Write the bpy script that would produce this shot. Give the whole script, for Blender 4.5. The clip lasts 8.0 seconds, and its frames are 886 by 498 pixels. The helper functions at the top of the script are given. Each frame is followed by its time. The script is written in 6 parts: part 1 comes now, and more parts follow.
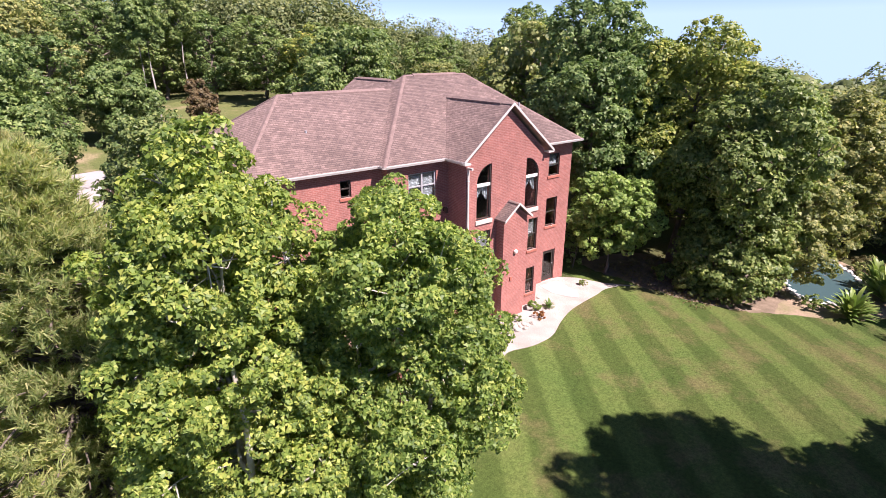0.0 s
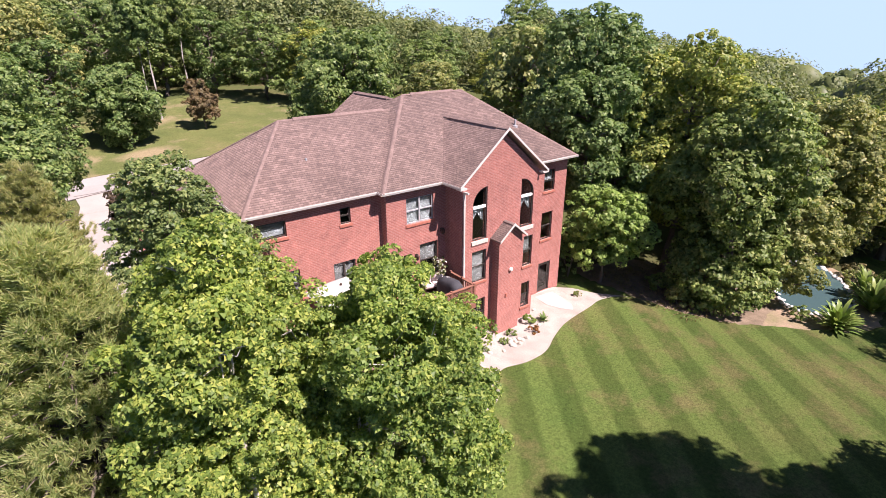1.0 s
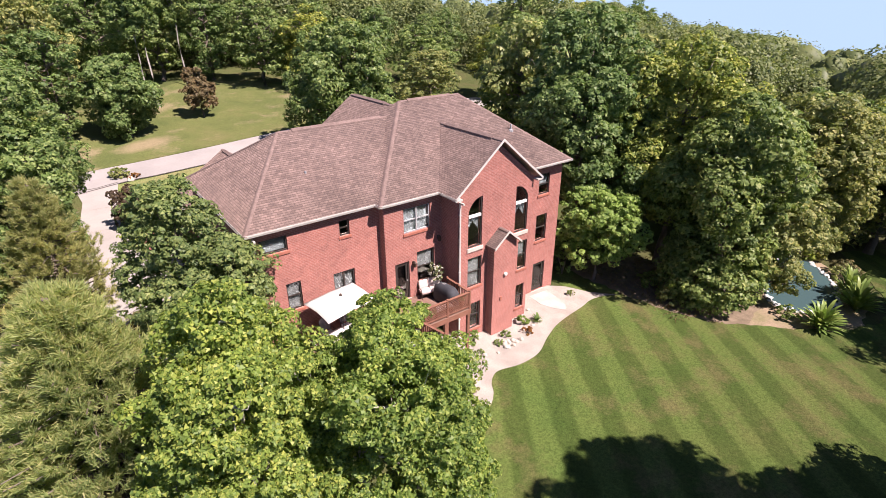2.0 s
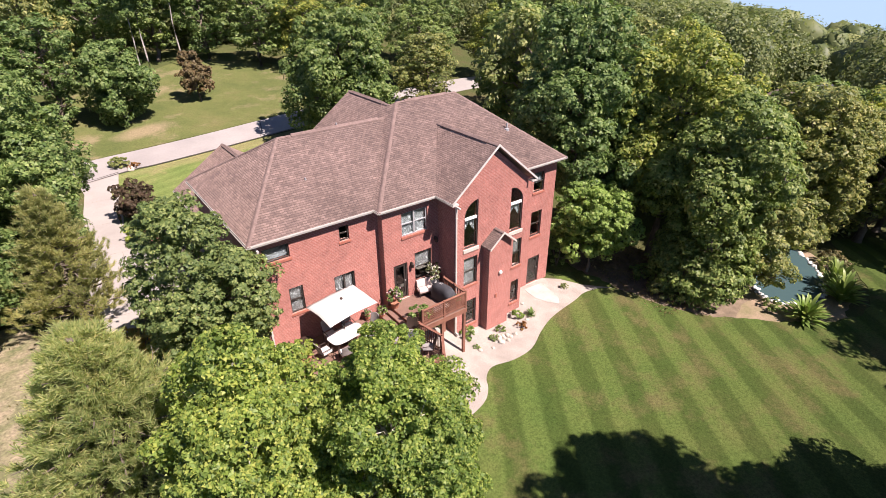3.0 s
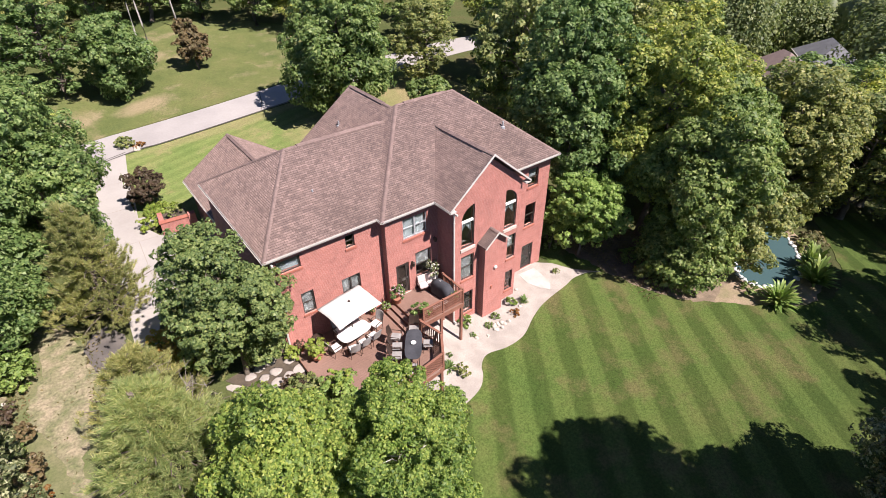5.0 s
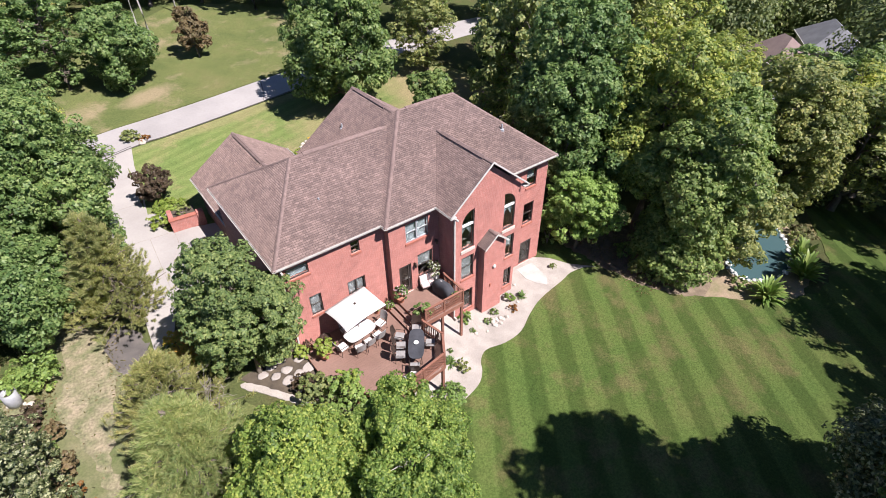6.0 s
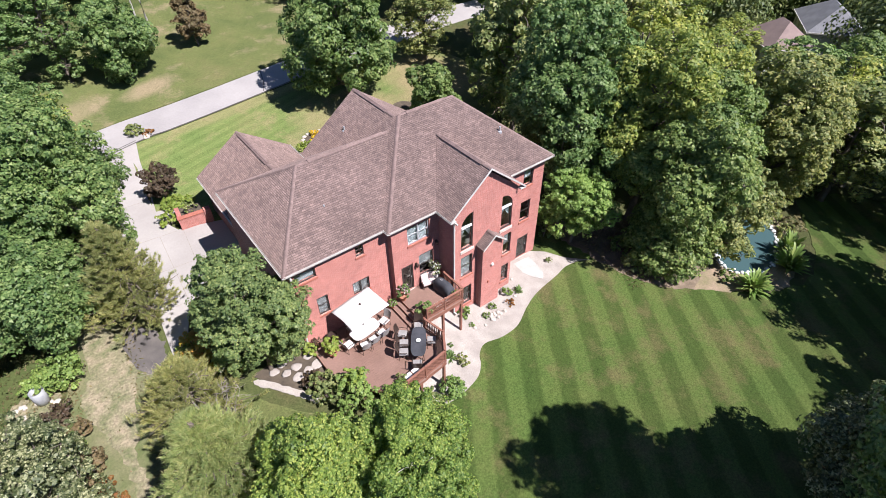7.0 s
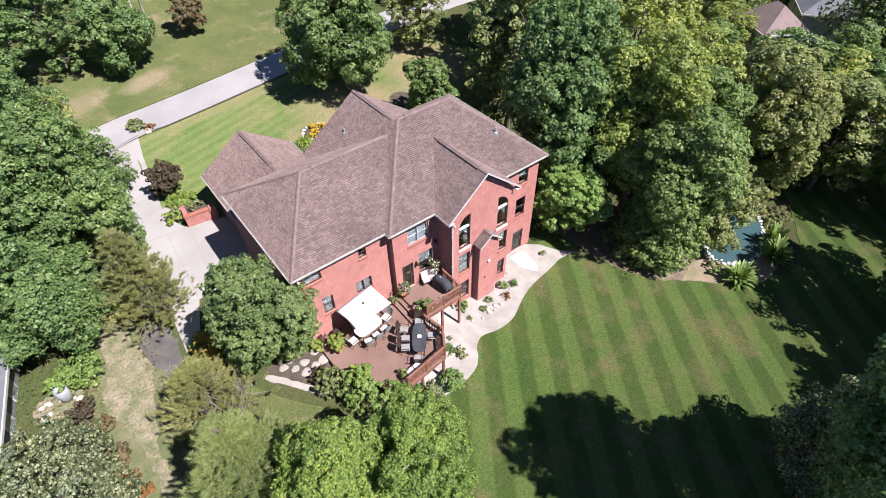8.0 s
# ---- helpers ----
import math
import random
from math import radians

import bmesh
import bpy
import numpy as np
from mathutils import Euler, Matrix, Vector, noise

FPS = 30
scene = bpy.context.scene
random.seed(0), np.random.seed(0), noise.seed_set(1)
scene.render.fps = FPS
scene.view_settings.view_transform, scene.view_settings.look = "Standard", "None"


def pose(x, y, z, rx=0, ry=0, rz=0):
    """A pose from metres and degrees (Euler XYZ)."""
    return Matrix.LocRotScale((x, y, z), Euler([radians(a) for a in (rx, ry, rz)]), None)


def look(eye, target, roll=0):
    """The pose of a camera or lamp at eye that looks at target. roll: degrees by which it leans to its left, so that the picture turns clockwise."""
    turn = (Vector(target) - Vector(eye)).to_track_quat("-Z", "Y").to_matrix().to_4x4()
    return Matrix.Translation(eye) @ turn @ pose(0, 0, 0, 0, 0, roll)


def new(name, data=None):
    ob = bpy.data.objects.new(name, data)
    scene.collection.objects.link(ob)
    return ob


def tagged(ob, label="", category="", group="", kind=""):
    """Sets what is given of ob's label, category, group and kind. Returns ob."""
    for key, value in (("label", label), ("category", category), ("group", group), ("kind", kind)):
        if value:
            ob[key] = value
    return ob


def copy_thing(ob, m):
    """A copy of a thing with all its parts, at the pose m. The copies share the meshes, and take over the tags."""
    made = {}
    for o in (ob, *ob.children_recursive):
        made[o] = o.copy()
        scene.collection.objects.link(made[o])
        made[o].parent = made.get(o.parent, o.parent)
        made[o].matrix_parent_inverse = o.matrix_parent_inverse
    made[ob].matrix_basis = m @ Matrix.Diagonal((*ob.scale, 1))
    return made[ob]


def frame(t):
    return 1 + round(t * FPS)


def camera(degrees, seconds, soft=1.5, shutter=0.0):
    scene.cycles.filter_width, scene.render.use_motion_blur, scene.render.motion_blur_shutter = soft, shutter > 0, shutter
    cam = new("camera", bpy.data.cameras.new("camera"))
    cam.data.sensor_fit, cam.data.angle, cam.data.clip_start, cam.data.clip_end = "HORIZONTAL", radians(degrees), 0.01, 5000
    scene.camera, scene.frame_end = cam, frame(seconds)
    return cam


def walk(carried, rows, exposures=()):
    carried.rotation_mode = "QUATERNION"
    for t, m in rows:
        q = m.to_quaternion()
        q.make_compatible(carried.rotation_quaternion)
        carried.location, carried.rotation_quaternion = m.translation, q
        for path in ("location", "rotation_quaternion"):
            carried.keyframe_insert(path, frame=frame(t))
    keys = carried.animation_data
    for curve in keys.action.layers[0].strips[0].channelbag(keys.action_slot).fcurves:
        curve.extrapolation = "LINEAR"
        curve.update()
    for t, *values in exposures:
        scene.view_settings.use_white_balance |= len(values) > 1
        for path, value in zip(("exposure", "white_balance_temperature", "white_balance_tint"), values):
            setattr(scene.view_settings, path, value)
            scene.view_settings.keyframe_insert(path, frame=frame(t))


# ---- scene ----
cam = camera(79.88, 8.0, soft=0.5)
PATH = [
    (0, (-15.113, -18.948, 12.777), (-10.186, -10.986, 9.268), -0.17),
    (0.5, (-15.040, -19.019, 13.808), (-10.152, -11.095, 10.158), -0.14),
    (1, (-14.972, -19.077, 14.777), (-10.128, -11.215, 10.941), -0.31),
    (1.5, (-14.911, -19.124, 15.706), (-10.116, -11.339, 11.656), -0.31),
    (2, (-14.857, -19.159, 16.614), (-10.109, -11.481, 12.312), -0.30),
    (2.5, (-14.808, -19.183, 17.514), (-10.118, -11.619, 12.953), -0.34),
    (3, (-14.766, -19.196, 18.421), (-10.139, -11.758, 13.597), -0.35),
    (3.5, (-14.730, -19.200, 19.345), (-10.180, -11.890, 14.259), -0.42),
    (4, (-14.699, -19.194, 20.293), (-10.234, -12.019, 14.947), -0.43),
    (4.5, (-14.675, -19.179, 21.270), (-10.291, -12.145, 15.675), -0.53),
    (5, (-14.657, -19.156, 22.278), (-10.365, -12.254, 16.452), -0.59),
    (5.5, (-14.644, -19.125, 23.316), (-10.444, -12.361, 17.265), -0.66),
    (6, (-14.637, -19.086, 24.382), (-10.529, -12.457, 18.123), -0.75),
    (6.5, (-14.635, -19.041, 25.468), (-10.619, -12.559, 18.998), -0.84),
    (7, (-14.639, -18.990, 26.567), (-10.704, -12.667, 19.893), -0.99),
    (7.5, (-14.649, -18.932, 27.666), (-10.788, -12.772, 20.800), -1.05),
    (8, (-14.663, -18.870, 28.753), (-10.877, -12.881, 21.695), -1.17),
]
walk(cam, [(t, look(eye, target, roll)) for t, eye, target, roll in PATH],
     [(0.0, 1.22, 6500, 32), (1.5, 1.04, 6720, 28), (3.0, 0.97, 6800, 25), (4.5, 0.93, 6600, 21), (6.0, 0.91, 6150, 18), (8.0, 0.92, 5900, 17)])

# ---- world and sun ----
SUN_TO = Vector((0.407, -0.914, 0.0)).normalized()
SUN_EL = radians(53.0)
sun_dir = Vector((SUN_TO.x * math.cos(SUN_EL), SUN_TO.y * math.cos(SUN_EL), math.sin(SUN_EL)))

world = bpy.data.worlds.new("sky")
scene.world = world
world.use_nodes = True
wn = world.node_tree.nodes
wl = world.node_tree.links
sky = wn.new("ShaderNodeTexSky")
sky.sky_type = "NISHITA"
sky.sun_disc = False
sky.sun_elevation = SUN_EL
sky.sun_rotation = math.atan2(SUN_TO.x, SUN_TO.y)
sky.air_density, sky.dust_density, sky.ozone_density = 0.55, 0.0, 3.0
wn["Background"].inputs["Strength"].default_value = 0.078
wl.new(sky.outputs["Color"], wn["Background"].inputs["Color"])
# the haze at the skyline goes on below it
sky_dir = wn.new("ShaderNodeTexCoord")
sky_xyz = wn.new("ShaderNodeSeparateXYZ")
sky_low = wn.new("ShaderNodeMath")
sky_low.operation = "MAXIMUM"
sky_low.inputs[1].default_value = 0.055
sky_new = wn.new("ShaderNodeCombineXYZ")
wl.new(sky_dir.outputs["Generated"], sky_xyz.inputs[0])
wl.new(sky_xyz.outputs["X"], sky_new.inputs["X"])
wl.new(sky_xyz.outputs["Y"], sky_new.inputs["Y"])
wl.new(sky_xyz.outputs["Z"], sky_low.inputs[0])
wl.new(sky_low.outputs[0], sky_new.inputs["Z"])
wl.new(sky_new.outputs[0], sky.inputs["Vector"])

sun_data = bpy.data.lights.new("sun", "SUN")
sun_data.energy = 4.9
sun_data.angle = radians(0.53)
sun_data.color = (1.0, 0.955, 0.88)
sun = new("sun", sun_data)
sun.matrix_world = look(sun_dir * 100, (0, 0, 0))


# ---- materials ----
def mat(name):
    m = bpy.data.materials.new(name)
    m.use_nodes = True
    nt = m.node_tree
    return m, nt.nodes, nt.links, nt.nodes["Principled BSDF"]


def val(node, key, v):
    node.inputs[key].default_value = v


def ramp(nodes, stops):
    r = nodes.new("ShaderNodeValToRGB")
    e = r.color_ramp.elements
    while len(e) < len(stops):
        e.new(0.5)
    for el, (p, c) in zip(e, stops):
        el.position, el.color = p, (*c, 1)
    return r


def noise_tex(nodes, links, scale, detail=4.0, rough=0.6, vec=None):
    n = nodes.new("ShaderNodeTexNoise")
    val(n, "Scale", scale), val(n, "Detail", detail), val(n, "Roughness", rough)
    if vec is not None:
        links.new(vec, n.inputs["Vector"])
    return n


def coords(nodes):
    return nodes.new("ShaderNodeNewGeometry").outputs["Position"]


def mix(nodes, links, kind, fac, a, b):
    m = nodes.new("ShaderNodeMix")
    m.data_type, m.blend_type = "RGBA", kind
    for sock, v in ((m.inputs[0], fac), (m.inputs[6], a), (m.inputs[7], b)):
        if isinstance(v, (int, float)):
            sock.default_value = v
        elif isinstance(v, tuple):
            sock.default_value = (*v, 1)
        else:
            links.new(v, sock)
    return m.outputs[2]


def bump(nodes, links, height, strength, dist, bsdf):
    b = nodes.new("ShaderNodeBump")
    val(b, "Strength", strength), val(b, "Distance", dist)
    links.new(height, b.inputs["Height"])
    links.new(b.outputs["Normal"], bsdf.inputs["Normal"])


def mottled(name, a, b, scale, rough=0.85, fine=None, bump_s=0.0, metal=0.0, contrast=0.15):
    """Two colours in broad patches, with a finer grain over them."""
    m, n, l, p = mat(name)
    pos = coords(n)
    big = noise_tex(n, l, scale, 3, 0.55, pos)
    r = ramp(n, [(0.32, a), (0.68, b)])
    l.new(big.outputs["Fac"], r.inputs["Fac"])
    grain = noise_tex(n, l, fine or scale * 12, 3, 0.7, pos)
    g = ramp(n, [(0.2, (1 - contrast,) * 3), (0.8, (1 + contrast,) * 3)])
    l.new(grain.outputs["Fac"], g.inputs["Fac"])
    l.new(mix(n, l, "MULTIPLY", 1.0, r.outputs["Color"], g.outputs["Color"]), p.inputs["Base Color"])
    val(p, "Roughness", rough), val(p, "Metallic", metal)
    if bump_s:
        bump(n, l, grain.outputs["Fac"], bump_s, 0.02, p)
    return m


def courses(name, swap, brick_w, row_h, colours, mortar, mortar_size, rough, bump_d, stain, tilt=1.0):
    """Running courses on upright or sloping faces that look along y (swap False) or x (swap True)."""
    m, n, l, p = mat(name)
    pos = coords(n)
    sep = n.new("ShaderNodeSeparateXYZ")
    l.new(pos, sep.inputs[0])
    com = n.new("ShaderNodeCombineXYZ")
    l.new(sep.outputs["Y" if swap else "X"], com.inputs["X"])
    l.new(sep.outputs["Z"], com.inputs["Y"])
    t = n.new("ShaderNodeTexBrick")
    l.new(com.outputs[0], t.inputs["Vector"])
    val(t, "Scale", 1.0), val(t, "Brick Width", brick_w), val(t, "Row Height", row_h)
    val(t, "Mortar Size", mortar_size), val(t, "Mortar Smooth", 0.2), val(t, "Bias", 0.0)
    val(t, "Color1", (*colours[0], 1)), val(t, "Color2", (*colours[1], 1)), val(t, "Mortar", (*mortar, 1))
    big = noise_tex(n, l, 0.35, 5, 0.6, pos)
    s = ramp(n, [(0.3, (1 - stain,) * 3), (0.7, (1 + stain,) * 3)])
    l.new(big.outputs["Fac"], s.inputs["Fac"])
    fine = noise_tex(n, l, 9.0, 4, 0.7, pos)
    f = ramp(n, [(0.25, (0.8, 0.8, 0.8)), (0.75, (1.2, 1.2, 1.2))])
    l.new(fine.outputs["Fac"], f.inputs["Fac"])
    c = mix(n, l, "MULTIPLY", 1.0, t.outputs["Color"], s.outputs["Color"])
    c = mix(n, l, "MULTIPLY", 1.0, c, f.outputs["Color"])
    blotch = noise_tex(n, l, 2.4, 3, 0.6, pos)
    b = ramp(n, [(0.32, (1 - stain,) * 3), (0.68, (1 + stain, 1 + 0.9 * stain, 1 + 0.8 * stain))])
    l.new(blotch.outputs["Fac"], b.inputs["Fac"])
    c = mix(n, l, "MULTIPLY", 1.0, c, b.outputs["Color"])
    l.new(c, p.inputs["Base Color"])
    val(p, "Roughness", rough), val(p, "Diffuse Roughness", 1.0)
    inv = n.new("ShaderNodeMath")
    inv.operation = "SUBTRACT"
    inv.inputs[0].default_value = 1.0
    l.new(t.outputs["Fac"], inv.inputs[1])
    add = n.new("ShaderNodeMath")
    add.operation = "ADD"
    l.new(inv.outputs[0], add.inputs[0])
    l.new(fine.outputs["Fac"], add.inputs[1])
    bump(n, l, add.outputs[0], 0.6, bump_d, p)
    return m


BRICK_A, BRICK_B, MORTAR = (0.378, 0.146, 0.118), (0.308, 0.113, 0.092), (0.41, 0.215, 0.18)
brick_y = courses("brick_wall", False, 0.215, 0.075, (BRICK_A, BRICK_B), MORTAR, 0.011, 0.9, 0.006, 0.10)
brick_x = courses("brick_wall_side", True, 0.215, 0.075, (BRICK_A, BRICK_B), MORTAR, 0.011, 0.9, 0.006, 0.10)
SH_A, SH_B, SH_M = (0.258, 0.180, 0.156), (0.165, 0.113, 0.099), (0.125, 0.086, 0.076)
shingle_y = courses("roof_shingles", False, 0.21, 0.062, (SH_A, SH_B), SH_M, 0.009, 0.95, 0.014, 0.16)
shingle_x = courses("roof_shingles_side", True, 0.21, 0.065, (SH_A, SH_B), SH_M, 0.009, 0.95, 0.014, 0.16)
ridge_mat = mottled("ridge_shingles", (0.225, 0.156, 0.136), (0.165, 0.113, 0.099), 2.6, 0.95, 9, 0.3, contrast=0.3)
gutter_paint = mottled("gutter_paint", (0.56, 0.53, 0.49), (0.48, 0.45, 0.41), 1.5, 0.5, 20, 0.0, contrast=0.05)
white_paint = mottled("white_paint", (0.78, 0.77, 0.74), (0.70, 0.69, 0.66), 1.5, 0.5, 20, 0.0, contrast=0.05)
dark_bronze = mottled("dark_bronze_frame", (0.035, 0.028, 0.024), (0.05, 0.04, 0.035), 3, 0.45, 30)
soffit_mat = mottled("soffit", (0.20, 0.15, 0.13), (0.26, 0.20, 0.17), 2, 0.7, 20)
stone_sill = mottled("stone_sill", (0.52, 0.44, 0.38), (0.60, 0.52, 0.46), 3, 0.8, 25, 0.2)
sill_brick = mottled("brick_sill", (0.42, 0.15, 0.105), (0.33, 0.11, 0.075), 6, 0.9, 25, 0.3)
inside_mat = mottled("plaster_inside", (0.16, 0.14, 0.12), (0.20, 0.18, 0.155), 0.8, 0.9, 12)
curtain_mat = mottled("curtain_cloth", (0.24, 0.255, 0.26), (0.30, 0.315, 0.32), 4, 0.9, 30)
blind_mat = mottled("grey_blind", (0.18, 0.176, 0.172), (0.23, 0.226, 0.222), 3, 0.9, 30)
gravel_mat = mottled("pale_gravel", (0.31, 0.27, 0.235), (0.42, 0.37, 0.325), 0.9, 0.95, 22, 0.5, contrast=0.3)
pad_mat = mottled("chalky_slab", (0.41, 0.37, 0.335), (0.52, 0.48, 0.44), 1.3, 0.9, 9, 0.15, contrast=0.1)
concrete = mottled("pale_concrete", (0.325, 0.292, 0.268), (0.40, 0.365, 0.335), 0.22, 0.9, 7, 0.15, contrast=0.08)
road_mat = mottled("road_concrete", (0.295, 0.27, 0.257), (0.36, 0.33, 0.312), 0.25, 0.9, 5, 0.15, contrast=0.08)
asphalt = mottled("old_asphalt", (0.085, 0.075, 0.07), (0.15, 0.13, 0.115), 0.9, 0.95, 16, 0.3)
deck_mat = mottled("stained_deck_boards", (0.20, 0.115, 0.085), (0.26, 0.155, 0.12), 0.5, 0.7, 9, 0.15)
rail_mat = mottled("stained_rail_wood", (0.20, 0.085, 0.055), (0.27, 0.12, 0.08), 3, 0.7, 30, 0.2)
canvas = mottled("white_canvas", (0.55, 0.52, 0.495), (0.62, 0.59, 0.56), 1.0, 0.9, 40, 0.05, contrast=0.05)
dark_cover = mottled("dark_grey_cover", (0.035, 0.036, 0.042), (0.06, 0.061, 0.07), 1.8, 0.85, 14, 0.2)
dark_metal = mottled("dark_bronze_metal", (0.05, 0.032, 0.025), (0.085, 0.055, 0.042), 4, 0.5, 30, metal=0.4)
cushion_mat = mottled("pale_cushion", (0.52, 0.41, 0.385), (0.60, 0.50, 0.47), 3, 0.9, 30, 0.1)
mesh_mat = mottled("grey_sling_cloth", (0.24, 0.22, 0.21), (0.32, 0.30, 0.285), 4, 0.85, 40)
terracotta = mottled("terracotta", (0.36, 0.15, 0.09), (0.42, 0.19, 0.12), 5, 0.85, 25, 0.2)
rock_mat = mottled("pale_rock", (0.42, 0.37, 0.31), (0.58, 0.52, 0.45), 2.5, 0.9, 18, 0.5)
flagstone = mottled("flagstone", (0.31, 0.265, 0.235), (0.42, 0.37, 0.33), 1.5, 0.9, 14, 0.3)
mulch_mat = mottled("dark_mulch", (0.065, 0.05, 0.036), (0.115, 0.088, 0.06), 2, 0.95, 30, 0.6, contrast=0.35)
litter_mat = mottled("leaf_litter", (0.15, 0.112, 0.075), (0.24, 0.18, 0.125), 1.6, 0.95, 16, 0.5, contrast=0.35)
bank_mat = mottled("dry_bank", (0.31, 0.225, 0.155), (0.19, 0.165, 0.085), 0.9, 0.95, 10, 0.5, contrast=0.3)
dry_turf = mottled("dry_turf", (0.19, 0.175, 0.09), (0.105, 0.125, 0.042), 0.8, 0.95, 12, 0.5, contrast=0.35)
dead_wood = mottled("dead_grey_wood", (0.24, 0.205, 0.17), (0.34, 0.30, 0.255), 3, 0.9, 25, 0.3)
dirt_mat = mottled("dry_dirt", (0.31, 0.25, 0.165), (0.13, 0.14, 0.06), 1.3, 0.95, 7, 0.8, contrast=0.6)
bark = mottled("bark", (0.12, 0.095, 0.072), (0.20, 0.165, 0.13), 1.5, 0.95, 12, 0.8, contrast=0.3)
birch_bark = mottled("grey_birch_bark", (0.27, 0.25, 0.22), (0.40, 0.375, 0.335), 1.2, 0.9, 9, 0.5, contrast=0.3)
pale_bark = mottled("pale_bark", (0.42, 0.38, 0.32), (0.56, 0.52, 0.46), 1.2, 0.9, 9, 0.5, contrast=0.25)
grey_roof = mottled("grey_roof", (0.14, 0.14, 0.15), (0.19, 0.19, 0.20), 0.8, 0.95, 9)
brown_roof = mottled("far_brown_roof", (0.21, 0.15, 0.135), (0.26, 0.19, 0.17), 0.8, 0.95, 9)
siding = mottled("pale_siding", (0.62, 0.60, 0.56), (0.70, 0.68, 0.64), 0.5, 0.8, 8)
galv = mottled("galvanised_metal", (0.30, 0.30, 0.31), (0.40, 0.40, 0.41), 3, 0.6, 20, metal=0.1)
liner = mottled("pond_liner_edge", (0.50, 0.50, 0.48), (0.66, 0.66, 0.63), 3, 0.7, 12, 0.3)


def glass_mat():
    m, n, l, p = mat("window_glass")
    val(p, "Base Color", (0.62, 0.68, 0.70, 1)), val(p, "Roughness", 0.02)
    val(p, "Transmission Weight", 1.0), val(p, "IOR", 1.5)
    return m


glass = glass_mat()


def water_mat():
    m, n, l, p = mat("pond_water")
    val(p, "Base Color", (0.055, 0.10, 0.105, 1)), val(p, "Roughness", 0.08), val(p, "IOR", 1.33)
    w = noise_tex(n, l, 1.4, 3, 0.5, coords(n))
    bump(n, l, w.outputs["Fac"], 0.12, 0.05, p)
    return m


water = water_mat()


def grass_mat(name, cols, stripes, dry_share=0.55, dry_from=0.60, worn=()):
    m, n, l, p = mat(name)
    pos = coords(n)
    big = noise_tex(n, l, 0.22, 5, 0.62, pos)
    r = ramp(n, [(0.30, cols[0]), (0.52, cols[1]), (0.72, cols[2])])
    l.new(big.outputs["Fac"], r.inputs["Fac"])
    c = r.outputs["Color"]
    if stripes:
        sep = n.new("ShaderNodeSeparateXYZ")
        l.new(pos, sep.inputs[0])
        dot = n.new("ShaderNodeVectorMath")
        dot.operation = "DOT_PRODUCT"
        dot.inputs[1].default_value = (stripes[0], stripes[1], 0)
        l.new(pos, dot.inputs[0])
        wob = noise_tex(n, l, 0.5, 2, 0.5, pos)
        add = n.new("ShaderNodeMath")
        add.operation = "MULTIPLY_ADD"
        add.inputs[1].default_value = 0.2
        l.new(wob.outputs["Fac"], add.inputs[0])
        l.new(dot.outputs["Value"], add.inputs[2])
        w = n.new("ShaderNodeMath")
        w.operation = "MULTIPLY_ADD"
        w.inputs[1].default_value = 2 * math.pi / stripes[2]
        w.inputs[2].default_value = 2.84
        l.new(add.outputs[0], w.inputs[0])
        s = n.new("ShaderNodeMath")
        s.operation = "SINE"
        l.new(w.outputs[0], s.inputs[0])
        mr = n.new("ShaderNodeMapRange")
        val(mr, "From Min", -0.3), val(mr, "From Max", 0.3)
        l.new(s.outputs[0], mr.inputs["Value"])
        sr = ramp(n, [(0.0, (0.73, 0.77, 0.73)), (1.0, (1.27, 1.24, 1.30))])
        l.new(mr.outputs["Result"], sr.inputs["Fac"])
        c = mix(n, l, "MULTIPLY", stripes[3], c, sr.outputs["Color"])
    patch = noise_tex(n, l, 0.3, 7, 0.68, pos)
    pr = ramp(n, [(dry_from, (0, 0, 0)), (dry_from + 0.15, (1, 1, 1))])
    l.new(patch.outputs["Fac"], pr.inputs["Fac"])
    dry = n.new("ShaderNodeMath")
    dry.operation = "MULTIPLY"
    dry.inputs[1].default_value = dry_share
    l.new(pr.outputs["Color"], dry.inputs[0])
    c = mix(n, l, "MIX", dry.outputs[0], c, cols[3])
    for x, y, rx, ry, turn, share in worn:  # parched places of the turf
        mp = n.new("ShaderNodeMapping")
        mp.vector_type = "TEXTURE"
        val(mp, "Location", (x, y, 0)), val(mp, "Rotation", (0, 0, math.radians(turn))), val(mp, "Scale", (rx, ry, 1e4))
        l.new(pos, mp.inputs["Vector"])
        ln = n.new("ShaderNodeVectorMath")
        ln.operation = "LENGTH"
        l.new(mp.outputs[0], ln.inputs[0])
        far = n.new("ShaderNodeMath")
        far.operation = "MULTIPLY_ADD"
        far.inputs[1].default_value = -1.1
        l.new(patch.outputs["Fac"], far.inputs[0])
        l.new(ln.outputs["Value"], far.inputs[2])
        fall = n.new("ShaderNodeMapRange")
        val(fall, "From Min", 0.0), val(fall, "From Max", 0.55), val(fall, "To Min", share), val(fall, "To Max", 0.0)
        l.new(far.outputs[0], fall.inputs["Value"])
        c = mix(n, l, "MIX", fall.outputs["Result"], c, cols[3])
    fine = noise_tex(n, l, 9.0, 6, 0.8, pos)
    fr = ramp(n, [(0.28, (0.42, 0.45, 0.42)), (0.72, (1.6, 1.55, 1.6))])
    l.new(fine.outputs["Fac"], fr.inputs["Fac"])
    l.new(mix(n, l, "MULTIPLY", 1.0, c, fr.outputs["Color"]), p.inputs["Base Color"])
    val(p, "Roughness", 0.95), val(p, "Diffuse Roughness", 1.0)
    val(p, "Specular IOR Level", 0.15)
